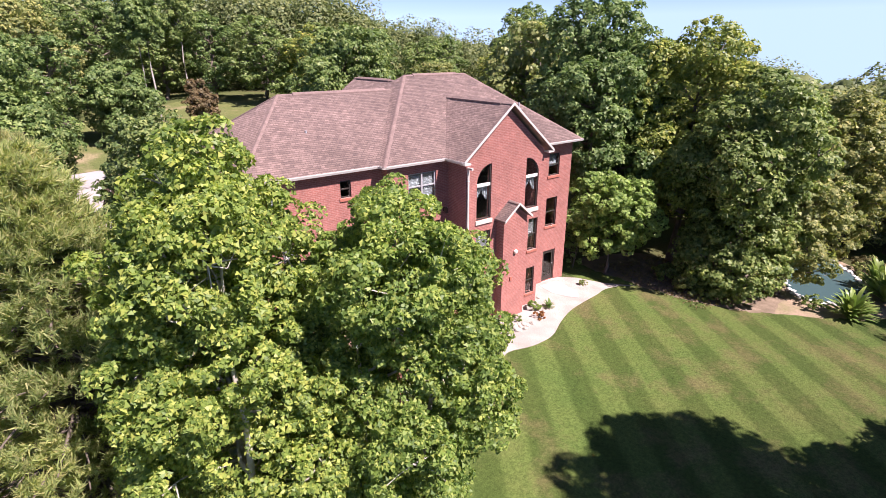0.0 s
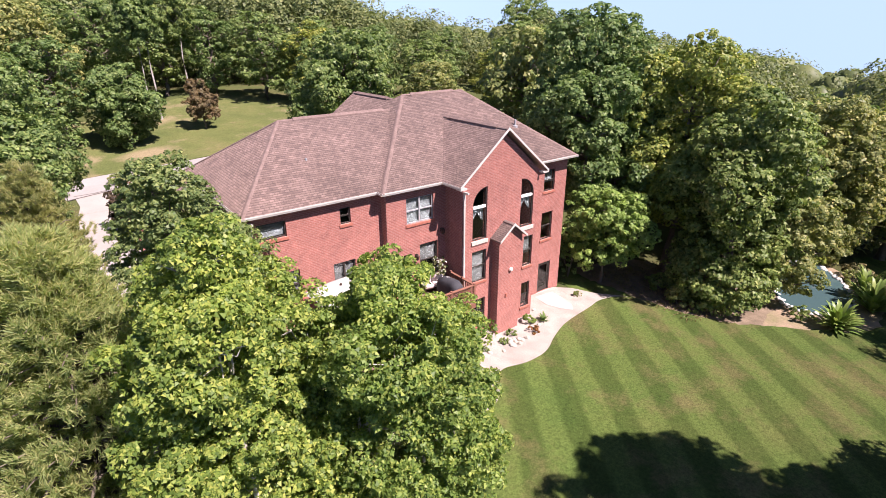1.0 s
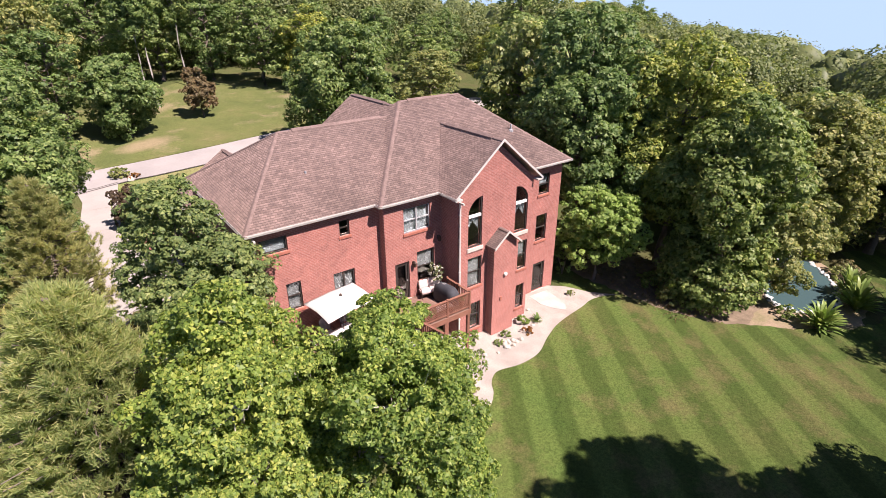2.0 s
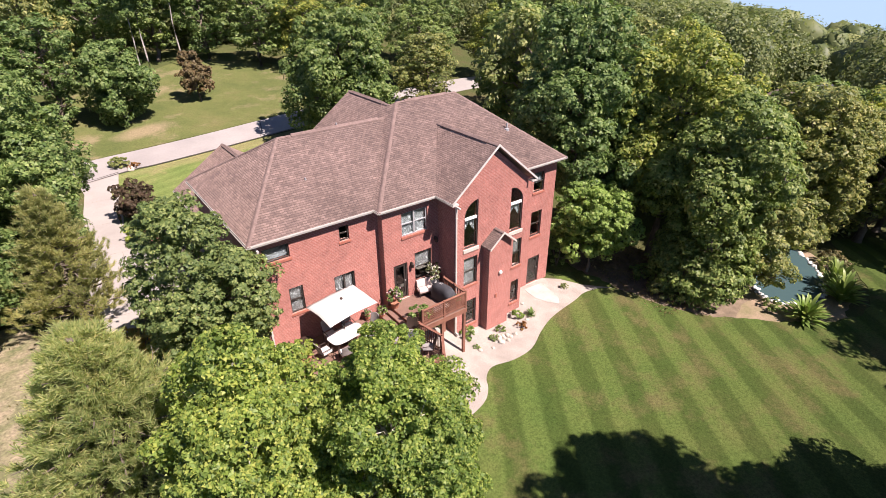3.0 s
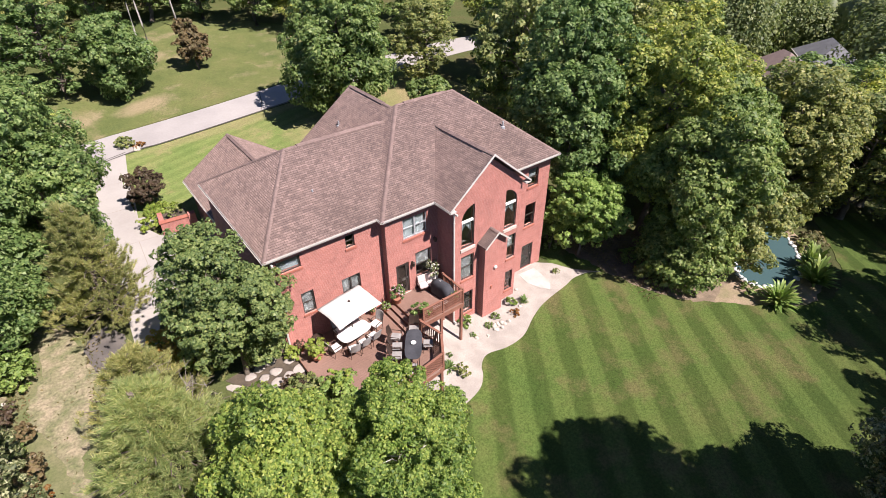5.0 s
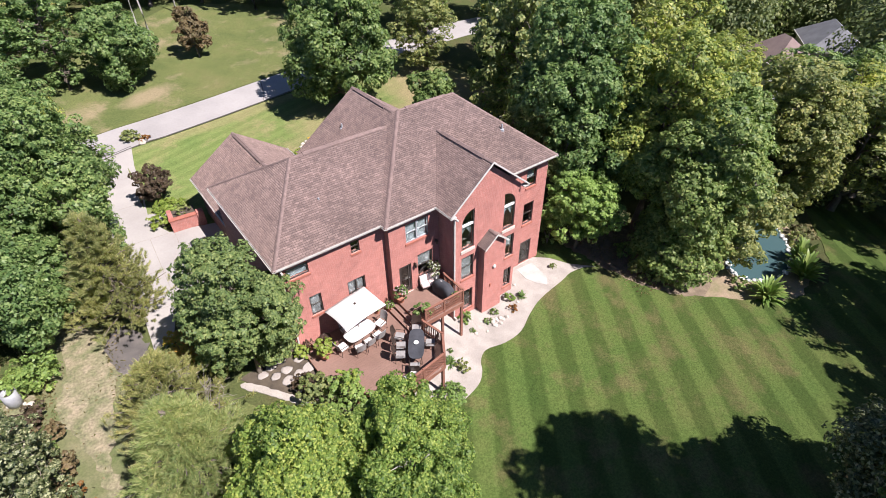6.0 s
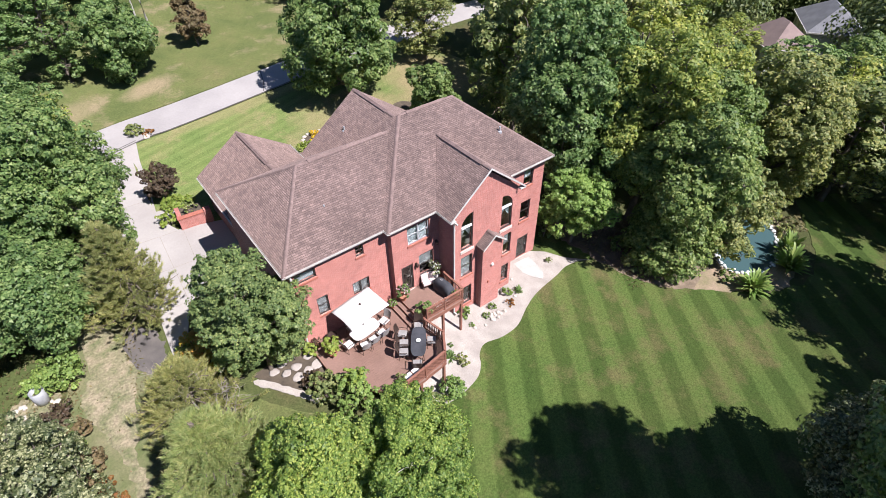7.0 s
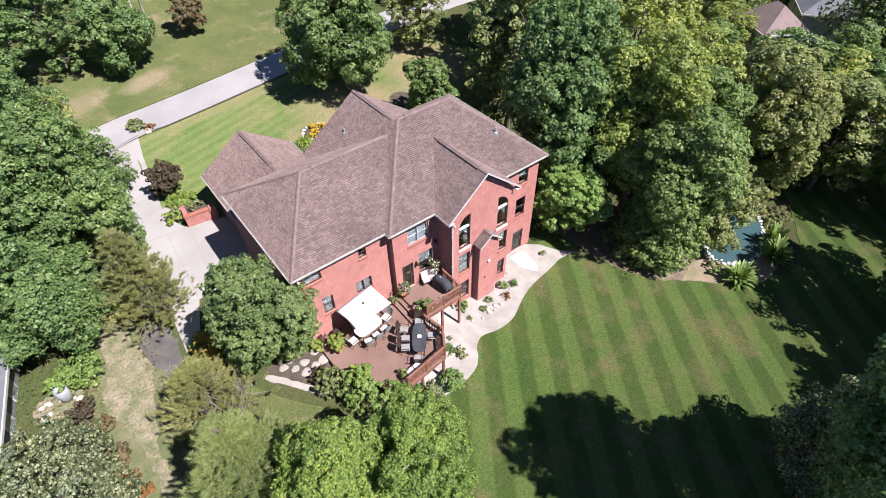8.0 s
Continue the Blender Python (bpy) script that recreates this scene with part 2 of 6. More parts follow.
    bump(n, l, fine.outputs["Fac"], 0.7, 0.05, p)
    return m


lawn_mat = grass_mat("mown_lawn", [(0.059, 0.100, 0.021), (0.076, 0.110, 0.025), (0.097, 0.115, 0.032), (0.165, 0.128, 0.06)], (0.856, -0.517, 2.108, 0.8), 0.6, 0.5)
front_mat = grass_mat("front_lawn_grass", [(0.100, 0.145, 0.040), (0.130, 0.168, 0.050), (0.165, 0.172, 0.064), (0.25, 0.20, 0.105)], (-0.35, 0.94, 1.1, 0.3), 0.7, 0.52, ((3.0, 23.5, 7.0, 6.0, 10, 0.85), (-6.0, 31.0, 11.0, 1.0, 11, 0.45), (13.0, 27.0, 6.0, 7.0, 0, 0.85)))
verge_mat = grass_mat("dry_verge_grass", [(0.080, 0.100, 0.032), (0.108, 0.122, 0.041), (0.145, 0.135, 0.056), (0.26, 0.20, 0.125)], None, 0.6, 0.53, ((-12.8, 38.4, 3.2, 1.5, 25, 0.75), (-12.0, 48.0, 4.0, 1.8, 30, 0.6), (-19.5, 37.0, 3.0, 2.0, 20, 0.5)))
rough_mat = grass_mat("rough_ground", [(0.055, 0.075, 0.022), (0.075, 0.085, 0.03), (0.10, 0.082, 0.04), (0.16, 0.11, 0.06)], None)


def leaf_mat(name, cols, through_col=None, rough=0.5, light=0.23, gloss=0.3):
    """cols: three leaf colours, spread at random over the leaves."""
    m, n, l, p = mat(name)
    geo = n.new("ShaderNodeNewGeometry")
    info = n.new("ShaderNodeObjectInfo")
    r = ramp(n, [(0.0, cols[0]), (0.55, cols[1]), (1.0, cols[2])])
    l.new(geo.outputs["Random Per Island"], r.inputs["Fac"])
    big = noise_tex(n, l, 0.45, 2, 0.5, geo.outputs["Position"])
    br = ramp(n, [(0.3, (0.78, 0.82, 0.8)), (0.7, (1.22, 1.16, 1.1))])
    l.new(big.outputs["Fac"], br.inputs["Fac"])
    c = mix(n, l, "MULTIPLY", 1.0, r.outputs["Color"], br.outputs["Color"])
    ob = ramp(n, [(0.0, (0.92, 0.96, 0.97)), (0.5, (1.0, 1.0, 1.0)), (1.0, (1.06, 1.03, 1.0))])
    l.new(info.outputs["Random"], ob.inputs["Fac"])
    c = mix(n, l, "MULTIPLY", 1.0, c, ob.outputs["Color"])
    l.new(c, p.inputs["Base Color"])
    val(p, "Roughness", rough), val(p, "Specular IOR Level", gloss)
    tr = n.new("ShaderNodeBsdfTranslucent")
    l.new(mix(n, l, "MULTIPLY", 1.0, c, through_col or (1.35, 1.5, 0.85)), tr.inputs["Color"])
    ms = n.new("ShaderNodeMixShader")
    ms.inputs[0].default_value = light
    l.new(p.outputs[0], ms.inputs[1])
    l.new(tr.outputs[0], ms.inputs[2])
    l.new(ms.outputs[0], n["Material Output"].inputs["Surface"])
    return m


maple_leaf = leaf_mat("maple_leaves", [(0.09, 0.152, 0.035), (0.215, 0.305, 0.066), (0.42, 0.455, 0.115)], (1.38, 1.48, 0.67), light=0.38, gloss=0.35)
yellow_leaf = leaf_mat("yellowing_leaves", [(0.135, 0.19, 0.045), (0.26, 0.30, 0.068), (0.45, 0.425, 0.108)], light=0.32)
oak_leaf = leaf_mat("oak_leaves", [(0.076, 0.134, 0.040), (0.138, 0.212, 0.064), (0.27, 0.335, 0.125)], light=0.3)
mid_leaf = leaf_mat("woodland_leaves", [(0.088, 0.145, 0.040), (0.158, 0.228, 0.066), (0.30, 0.350, 0.125)], light=0.3)
far_leaf = leaf_mat("far_woodland_leaves", [(0.105, 0.14, 0.055), (0.17, 0.205, 0.08), (0.27, 0.28, 0.115)], light=0.3)
olive_leaf = leaf_mat("olive_leaves", [(0.13, 0.175, 0.062), (0.235, 0.265, 0.094), (0.40, 0.38, 0.145)], light=0.32)
round_leaf = leaf_mat("pear_leaves", [(0.088, 0.138, 0.048), (0.165, 0.222, 0.072), (0.31, 0.345, 0.125)], light=0.3)
red_leaf = leaf_mat("red_brown_leaves", [(0.13, 0.095, 0.05), (0.185, 0.135, 0.07), (0.17, 0.15, 0.07)], (1.3, 1.0, 0.6))
dark_red_leaf = leaf_mat("dark_red_leaves", [(0.058, 0.038, 0.026), (0.09, 0.060, 0.040), (0.115, 0.095, 0.052)], (1.2, 0.8, 0.7))
orange_leaf = leaf_mat("orange_leaves", [(0.22, 0.085, 0.03), (0.28, 0.13, 0.04), (0.18, 0.13, 0.04)], (1.4, 1.0, 0.5))
needle_mat = leaf_mat("pine_needles", [(0.205, 0.265, 0.098), (0.325, 0.375, 0.145), (0.50, 0.46, 0.225)], light=0.45)
olive_needle = leaf_mat("olive_pine_needles", [(0.24, 0.26, 0.10), (0.37, 0.38, 0.15), (0.56, 0.47, 0.23)], light=0.45)
# near-black and pale ends paint shaded gaps and sun glints into the sage green
sage_leaf = leaf_mat("sage_leaves_painted_glints", [(0.050, 0.070, 0.026), (0.125, 0.145, 0.056), (0.46, 0.45, 0.26)], light=0.25, gloss=0.5)
bright_leaf = leaf_mat("bright_shrub_leaves", [(0.13, 0.21, 0.05), (0.19, 0.28, 0.07), (0.28, 0.35, 0.10)])
lime_tree_leaf = leaf_mat("hackberry_leaves", [(0.15, 0.24, 0.06), (0.225, 0.33, 0.085), (0.33, 0.42, 0.125)], light=0.35)
orange_lime = leaf_mat("yellow_orange_leaves", [(0.26, 0.25, 0.04), (0.36, 0.30, 0.05), (0.40, 0.17, 0.05)])
lime_leaf = leaf_mat("lime_leaves", [(0.165, 0.24, 0.04), (0.24, 0.31, 0.055), (0.32, 0.34, 0.08)])
yucca_leaf = leaf_mat("sword_leaves", [(0.15, 0.24, 0.06), (0.21, 0.30, 0.08), (0.32, 0.37, 0.12)], rough=0.4)
yellow_flower = leaf_mat("yellow_petals", [(0.65, 0.42, 0.02), (0.72, 0.50, 0.04), (0.6, 0.36, 0.02)])
pink_flower = leaf_mat("pale_pink_petals", [(0.42, 0.25, 0.33), (0.58, 0.45, 0.48), (0.30, 0.20, 0.24)])
white_flower = leaf_mat("white_petals", [(0.5, 0.5, 0.45), (0.62, 0.6, 0.58), (0.4, 0.42, 0.36)])
red_flower = leaf_mat("red_petals", [(0.5, 0.05, 0.03), (0.6, 0.08, 0.05), (0.1, 0.12, 0.03)])
dry_grass = leaf_mat("dry_grass_blades", [(0.12, 0.125, 0.045), (0.19, 0.165, 0.075), (0.28, 0.22, 0.12)], (1.2, 1.1, 0.7))
pale_twig = leaf_mat("fallen_leaves", [(0.20, 0.14, 0.08), (0.28, 0.20, 0.12), (0.15, 0.11, 0.065)], (1.2, 0.9, 0.6))


# ---- small builders ----
def thing(name, label, category, loc=(0, 0, 0), rz=0.0, group="", kind=""):
    e = new(name)
    e.empty_display_size = 0.2
    e.matrix_basis = pose(*loc, 0, 0, rz)
    return tagged(e, label, category, group, kind)


def link_mesh(name, verts, faces, material, parent=None, label="", smooth=False):
    me = bpy.data.meshes.new(name)
    me.from_pydata(verts, [], faces)
    for m in material if isinstance(material, (list, tuple)) else [material]:
        me.materials.append(m)
    if smooth:
        me.polygons.foreach_set("use_smooth", [True] * len(me.polygons))
    me.update()
    ob = new(name, me)
    ob.parent = parent
    return tagged(ob, label)


def part(name, bm, material, parent=None, label="", smooth=False):
    me = bpy.data.meshes.new(name)
    bmesh.ops.recalc_face_normals(bm, faces=bm.faces)
    bm.to_mesh(me)
    bm.free()
    for m in material if isinstance(material, (list, tuple)) else [material]:
        me.materials.append(m)
    if smooth:
        me.polygons.foreach_set("use_smooth", [True] * len(me.polygons))
    ob = new(name, me)
    ob.parent = parent
    return tagged(ob, label)


def again(ob, m, parent=None):
    """The same mesh once more as a part, at the pose m under its parent."""
    o = ob.copy()
    scene.collection.objects.link(o)
    o.parent = parent if parent else ob.parent
    o.matrix_basis = m
    return o


def box(bm, x0, y0, z0, x1, y1, z1, m=None, bevel=0.0):
    vs = [bm.verts.new(p) for p in ((x0, y0, z0), (x1, y0, z0), (x1, y1, z0), (x0, y1, z0), (x0, y0, z1), (x1, y0, z1), (x1, y1, z1), (x0, y1, z1))]
    fs = [bm.faces.new([vs[i] for i in f]) for f in ((0, 3, 2, 1), (4, 5, 6, 7), (0, 1, 5, 4), (1, 2, 6, 5), (2, 3, 7, 6), (3, 0, 4, 7))]
    if bevel:
        es = list({e for f in fs for e in f.edges})
        r = bmesh.ops.bevel(bm, geom=es, offset=bevel, segments=2, affect="EDGES", profile=0.6)
        vs = list({v for f in r["faces"] for v in f.verts} | {v for v in vs if v.is_valid})
    if m is not None:
        bmesh.ops.transform(bm, matrix=m, verts=vs)
    return vs


def prism(bm, pts, axis, a, b):
    """A flat outline, pushed from a to b along an axis."""
    def place(p, q):
        return (p[0], q, p[1]) if axis == "y" else (q, p[0], p[1]) if axis == "x" else (p[0], p[1], q)
    va = [bm.verts.new(place(p, a)) for p in pts]
    vb = [bm.verts.new(place(p, b)) for p in pts]
    bm.faces.new(va)
    bm.faces.new(vb[::-1])
    for i in range(len(pts)):
        j = (i + 1) % len(pts)
        bm.faces.new([va[j], va[i], vb[i], vb[j]])


def tube(bm, p0, p1, r0, r1, n=8, caps=True):
    p0, p1 = Vector(p0), Vector(p1)
    q = (p1 - p0).to_track_quat("Z", "Y")
    a = [bm.verts.new(p0 + q @ Vector((math.cos(k * math.tau / n) * r0, math.sin(k * math.tau / n) * r0, 0))) for k in range(n)]
    b = [bm.verts.new(p1 + q @ Vector((math.cos(k * math.tau / n) * r1, math.sin(k * math.tau / n) * r1, 0))) for k in range(n)]
    for k in range(n):
        bm.faces.new([a[k], a[(k + 1) % n], b[(k + 1) % n], b[k]])
    if caps:
        bm.faces.new(a[::-1])
        bm.faces.new(b)
    return a + b


def lathe(bm, prof, n=16, centre=(0, 0)):
    rings = []
    for r, z in prof:
        rings.append([bm.verts.new((centre[0] + r * math.cos(k * math.tau / n), centre[1] + r * math.sin(k * math.tau / n), z)) for k in range(n)])
    for a, b in zip(rings, rings[1:]):
        for k in range(n):
            bm.faces.new([a[k], a[(k + 1) % n], b[(k + 1) % n], b[k]])
    bm.faces.new(rings[0][::-1])
    bm.faces.new(rings[-1])


def curve_through(pts, per=6, closed=False):
    """A smooth line through the given corners."""
    out = []
    n = len(pts)
    for i in range(n if closed else n - 1):
        p = [Vector(pts[k % n] if closed else pts[min(max(k, 0), n - 1)]) for k in (i - 1, i, i + 1, i + 2)]
        for s in range(per):
            t = s / per
            out.append(0.5 * (2 * p[1] + (p[2] - p[0]) * t + (2 * p[0] - 5 * p[1] + 4 * p[2] - p[3]) * t * t + (3 * p[1] - p[0] - 3 * p[2] + p[3]) * t ** 3))
    if not closed:
        out.append(Vector(pts[-1]))
    return [(v[0], v[1]) for v in out]


# ---- the lie of the land ----
def smooth(a, b, v):
    t = min(max((v - a) / (b - a), 0.0), 1.0)
    return t * t * (3 - 2 * t)


def ground_z(x, y):
    u = -0.55 * x + 0.6 * y
    z = -0.18 + 2.42 * smooth(-0.5, 7.5, u)
    z += 0.125 * 2.0 * math.log1p(math.exp(min((y - 24.0) / 2.0, 40))) if y < 62 else 0.125 * 38
    z -= 1.05 * smooth(5.0, 20.0, x) * (1 - smooth(0.0, 14.0, y))
    z -= 2.2 * smooth(20.0, 55.0, x) + 4.5 * smooth(45.0, 110.0, x)
    z -= 0.7 * smooth(-6.0, -30.0, y) * smooth(0, 20, -x + 5)
    far = math.hypot(x, y - 5)
    z += 0.10 * math.sin(x * 0.21 + 1.0) * math.cos(y * 0.17) * smooth(14, 30, far)
    if far > 70:
        turn = math.atan2(y, x)
        lift = -0.012 - 0.095 * smooth(1.0, 0.4, turn)
        z += (far - 70) * lift * smooth(70, 160, far)
        z += 5.0 * smooth(110, 260, far) * math.sin(x * 0.012 + 0.6) * math.cos(y * 0.010 - 0.4)
    return z


def drape(name, outline, lift, step, material, label="", category="", kind="structure", skirt=0.06):
    """A sheet laid on the land inside an outline, with a thin edge."""
    from mathutils.geometry import delaunay_2d_cdt
    xs, ys = [p[0] for p in outline], [p[1] for p in outline]
    pts = [Vector(p) for p in outline]
    n = len(pts)
    inner = []
    x = min(xs) + step / 2
    while x < max(xs):
        y = min(ys) + step / 2
        while y < max(ys):
            inside = False
            for i in range(n):
                (x1, y1), (x2, y2) = outline[i], outline[i - 1]
                if (y1 > y) != (y2 > y) and x < (x2 - x1) * (y - y1) / (y2 - y1) + x1:
                    inside = not inside
            if inside:
                inner.append(Vector((x, y)))
            y += step
        x += step
    vs, es, fs, *_ = delaunay_2d_cdt(pts + inner, [], [list(range(n))], 1, 1e-4)
    verts = [(v.x, v.y, ground_z(v.x, v.y) + lift) for v in vs]
    faces = [tuple(f) for f in fs]
    m0 = len(verts)
    verts += [(p[0], p[1], ground_z(p[0], p[1]) + lift) for p in outline] + [(p[0], p[1], ground_z(p[0], p[1]) + lift - skirt - 0.05) for p in outline]
    faces += [(m0 + i, m0 + (i + 1) % n, m0 + n + (i + 1) % n, m0 + n + i) for i in range(n)]
    ob = link_mesh(name, verts, faces, material)
    bm = bmesh.new()
    bm.from_mesh(ob.data)
    bmesh.ops.remove_doubles(bm, verts=bm.verts, dist=1e-4)
    bmesh.ops.recalc_face_normals(bm, faces=bm.faces)
    up = sum(f.normal.z * f.calc_area() for f in bm.faces)
    if up < 0:
        bmesh.ops.reverse_faces(bm, faces=bm.faces)
    bm.to_mesh(ob.data)
    bm.free()
    return tagged(ob, label, category, "", kind)


# ---- plants ----
def unit(a):
    return a / np.maximum(np.linalg.norm(a, axis=-1, keepdims=True), 1e-9)


def leaf_mesh(rng, pts, out, size, slim=0.62, loose=0.75, up=0.35, three=False):
    """Pointed leaves at pts that face roughly outwards, folded along the middle or, for far crowns, three-cornered; returns corners and faces."""
    n = len(pts)
    nor = unit(out + loose * rng.normal(size=(n, 3)) + np.array([0, 0, up]))
    tan = unit(np.cross(nor, rng.normal(size=(n, 3))))
    side = np.cross(nor, tan)
    s = (size * rng.uniform(0.6, 1.35, n))[:, None]
    if three:
        v = np.stack([pts - tan * s * 0.45 + side * s * 0.42, pts + tan * s * 0.6, pts - tan * s * 0.35 - side * s * 0.48], 1).reshape(-1, 3)
        return v, np.arange(3 * n).reshape(-1, 3)
    fold = nor * s * rng.uniform(0.05, 0.25, (n, 1))
    a = pts - tan * s * 0.5
    b = pts + side * s * slim * 0.5 + fold
    c = pts + tan * s * 0.55
    d = pts - side * s * slim * 0.5 + fold
    v = np.stack([a, b, c, d], 1).reshape(-1, 3)
    f = np.arange(4 * n).reshape(-1, 4)
    return v, f


def fast_mesh(name, v, f, material, parent, label=""):
    """A mesh of four-cornered faces from arrays."""
    me = bpy.data.meshes.new(name)
    me.vertices.add(len(v))
    me.vertices.foreach_set("co", np.asarray(v, np.float32).ravel())
    me.loops.add(f.size)
    me.loops.foreach_set("vertex_index", f.ravel().astype(np.int32))
    me.polygons.add(len(f))
    me.polygons.foreach_set("loop_start", (np.arange(len(f)) * f.shape[1]).astype(np.int32))
    me.update(calc_edges=True)
    me.materials.append(material)
    ob = new(name, me)
    ob.parent = parent
    return tagged(ob, label)


def crown_leaves(rng, lobes, n, size, clump, fill=0.25, droop=0.0, loose=0.75, per=46, three=False):
    """Leaves in small clumps over the lobes of a crown. lobes: rows of centre and radii."""
    lobes = np.asarray(lobes, float)
    area = (lobes[:, 3] * lobes[:, 4] + lobes[:, 3] * lobes[:, 5] + lobes[:, 4] * lobes[:, 5])
    m = max(36, int(2.6 * n / per))
    pick = rng.choice(len(lobes), m, p=area / area.sum())
    d = unit(rng.normal(size=(m, 3)) + np.array([0, 0, 0.25]))
    rad = np.where(rng.random(m) < fill, rng.uniform(0.35, 0.8, m), rng.uniform(0.82, 1.08, m))
    c = lobes[pick, :3] + d * lobes[pick, 3:] * rad[:, None]
    # keep what lies outside the other lobes, and a few of the rest
    inside = np.zeros(m, bool)
    for k, lo in enumerate(lobes):
        q = ((c - lo[:3]) / lo[3:])
        inside |= (np.linalg.norm(q, axis=1) < 0.78) & (pick != k)
    keep = ~inside | (rng.random(m) < 0.22)
    c, d, pick = c[keep], d[keep], pick[keep]
    reps = rng.choice(len(c), n)
    cs = 0.56 * clump * rng.uniform(0.55, 1.7, len(c))
    way = unit(rng.normal(size=(n, 3)) + 0.6 * d[reps] + np.array([0, 0, 0.55]))
    off = way * (0.62 + 0.38 * rng.random((n, 1)) ** 0.5) * cs[reps][:, None] * np.array([1, 1, 0.72])
    p = c[reps] + off
    p[:, 2] -= droop * rng.random(n)
    out = unit(0.35 * d[reps] + 1.0 * way)
    return leaf_mesh(rng, p, out, size, 0.74, 0.55 * loose, 0.3, three)


def ring_tube(rng, pts, radii, sides=7):
    """A tapering, slightly crooked limb along pts."""
    v, f = [], []
    pts = [Vector(p) for p in pts]
    for i, (p, r) in enumerate(zip(pts, radii)):
        ahead = (pts[min(i + 1, len(pts) - 1)] - pts[max(i - 1, 0)])
        q = ahead.to_track_quat("Z", "Y")
        for k in range(sides):
            a = k * math.tau / sides
            rr = r * (1 + 0.12 * math.sin(3 * a + i))
            v.append(tuple(p + q @ Vector((math.cos(a) * rr, math.sin(a) * rr, 0))))
    for i in range(len(pts) - 1):
        for k in range(sides):
            f.append((i * sides + k, i * sides + (k + 1) % sides, (i + 1) * sides + (k + 1) % sides, (i + 1) * sides + k))
    return v, f


def crooked(rng, a, b, n, wob):
    a, b = np.array(a, float), np.array(b, float)
    out = [tuple(a)]
    for i in range(1, n):
        out.append(tuple(a + (b - a) * i / n + rng.normal(size=3) * wob))
    out.append(tuple(b))
    return out


def tree(name, label, x, y, height, radius, leaves, material, size, seed, low=0.25, lobes=9, clump=0.55, trunk=None, bark_mat=None,
         stems=1, base=None, squash=1.0, top=1.0, limb_out=1.0, category="tree", fill=0.25, loose=0.75, lean=(0, 0), per=46, three=True):
    rng = np.random.default_rng(seed)
    z0 = ground_z(x, y) if base is None else base
    t = thing(name, label, category, (x, y, z0 - 0.05))
    trunk = trunk or 0.022 * height
    cz0, cz1 = height * low, height
    mid, half = (cz0 + cz1) / 2, (cz1 - cz0) / 2
    lo = [(lean[0] * 0.5, lean[1] * 0.5, mid, radius * 0.62, radius * 0.62, half * 0.72)]
    for k in range(int(1.6 * lobes)):
        a = k * 2.4 + rng.uniform(-0.5, 0.5)
        hgt = rng.uniform(-0.8, 0.82) if k > 1 else 0.62 * top
        spread = radius * math.sqrt(max(0.08, 1 - (hgt * 0.95) ** 2)) * squash
        rr = radius * rng.uniform(0.19, 0.40)
        dist = max(0.0, spread - rr) * rng.uniform(0.8, 1.1) if k > 0 else radius * 0.1
        if k == 0:
            hgt, rr, dist = 1.0, radius * 0.3, 0.0
        lo.append((math.cos(a) * dist + lean[0] * (hgt + 1) / 2, math.sin(a) * dist + lean[1] * (hgt + 1) / 2,
                   min(mid + hgt * half, height - rr * 0.8), rr, rr, rr * rng.uniform(0.85, 1.35)))
    tv, tf = [], []
    lv, lf = [], []
    for s in range(stems):
        ang = s * math.tau / max(stems, 1) + seed
        foot = (0.0, 0.0, -0.3) if stems == 1 else (0.25 * math.cos(ang), 0.25 * math.sin(ang), -0.3)
        tip = (lean[0] * 0.6 + (0 if stems == 1 else radius * 0.35 * math.cos(ang)), lean[1] * 0.6 + (0 if stems == 1 else radius * 0.35 * math.sin(ang)), height * 0.82)
        pts = crooked(rng, foot, tip, 6, 0.03 * radius)
        rad = [trunk * 1.35] + [trunk * (1 - 0.85 * i / 6) for i in range(1, 7)]
        v, f = ring_tube(rng, pts, rad, 9)
        tf += [tuple(i + len(tv) for i in q) for q in f]
        tv += v
        for k, c in enumerate(lo[1:]):
            if stems > 1 and k % stems != s:
                continue
            h = min(max(c[2] - 0.35 * math.hypot(c[0], c[1]) * limb_out - 0.3, cz0 * 0.7), height * 0.7)
            w = (h + 0.3) / (height * 0.82 + 0.3)
            start = tuple(np.array(foot) + (np.array(tip) - np.array(foot)) * w)
            v, f = ring_tube(rng, crooked(rng, start, c[:3], 4, 0.05 * radius), [trunk * (0.5 - 0.1 * i) * (1 - 0.4 * w) for i in range(5)], 6)
            lf += [tuple(i + len(lv) for i in q) for q in f]
            lv += v
            for b in range(3):
                e = np.array(c[:3]) + unit(rng.normal(size=3)) * np.array(c[3:]) * 0.85
                v, f = ring_tube(rng, crooked(rng, c[:3], e, 2, 0.03 * radius), [trunk * 0.14, trunk * 0.09, trunk * 0.04], 4)
                lf += [tuple(i + len(lv) for i in q) for q in f]
                lv += v
    tf += [tuple(i + len(tv) for i in q) for q in lf]
    tv += lv
    link_mesh("trunk", tv, tf, bark_mat or bark, t, "", True)
    if three:
        leaves, size, per = 2 * leaves, 0.82 * size, int(1.7 * per)
    v, f = crown_leaves(rng, lo, leaves, size, clump, fill, loose=loose, per=per, three=three)
    fast_mesh("crown", v, f, material, t)
    return t


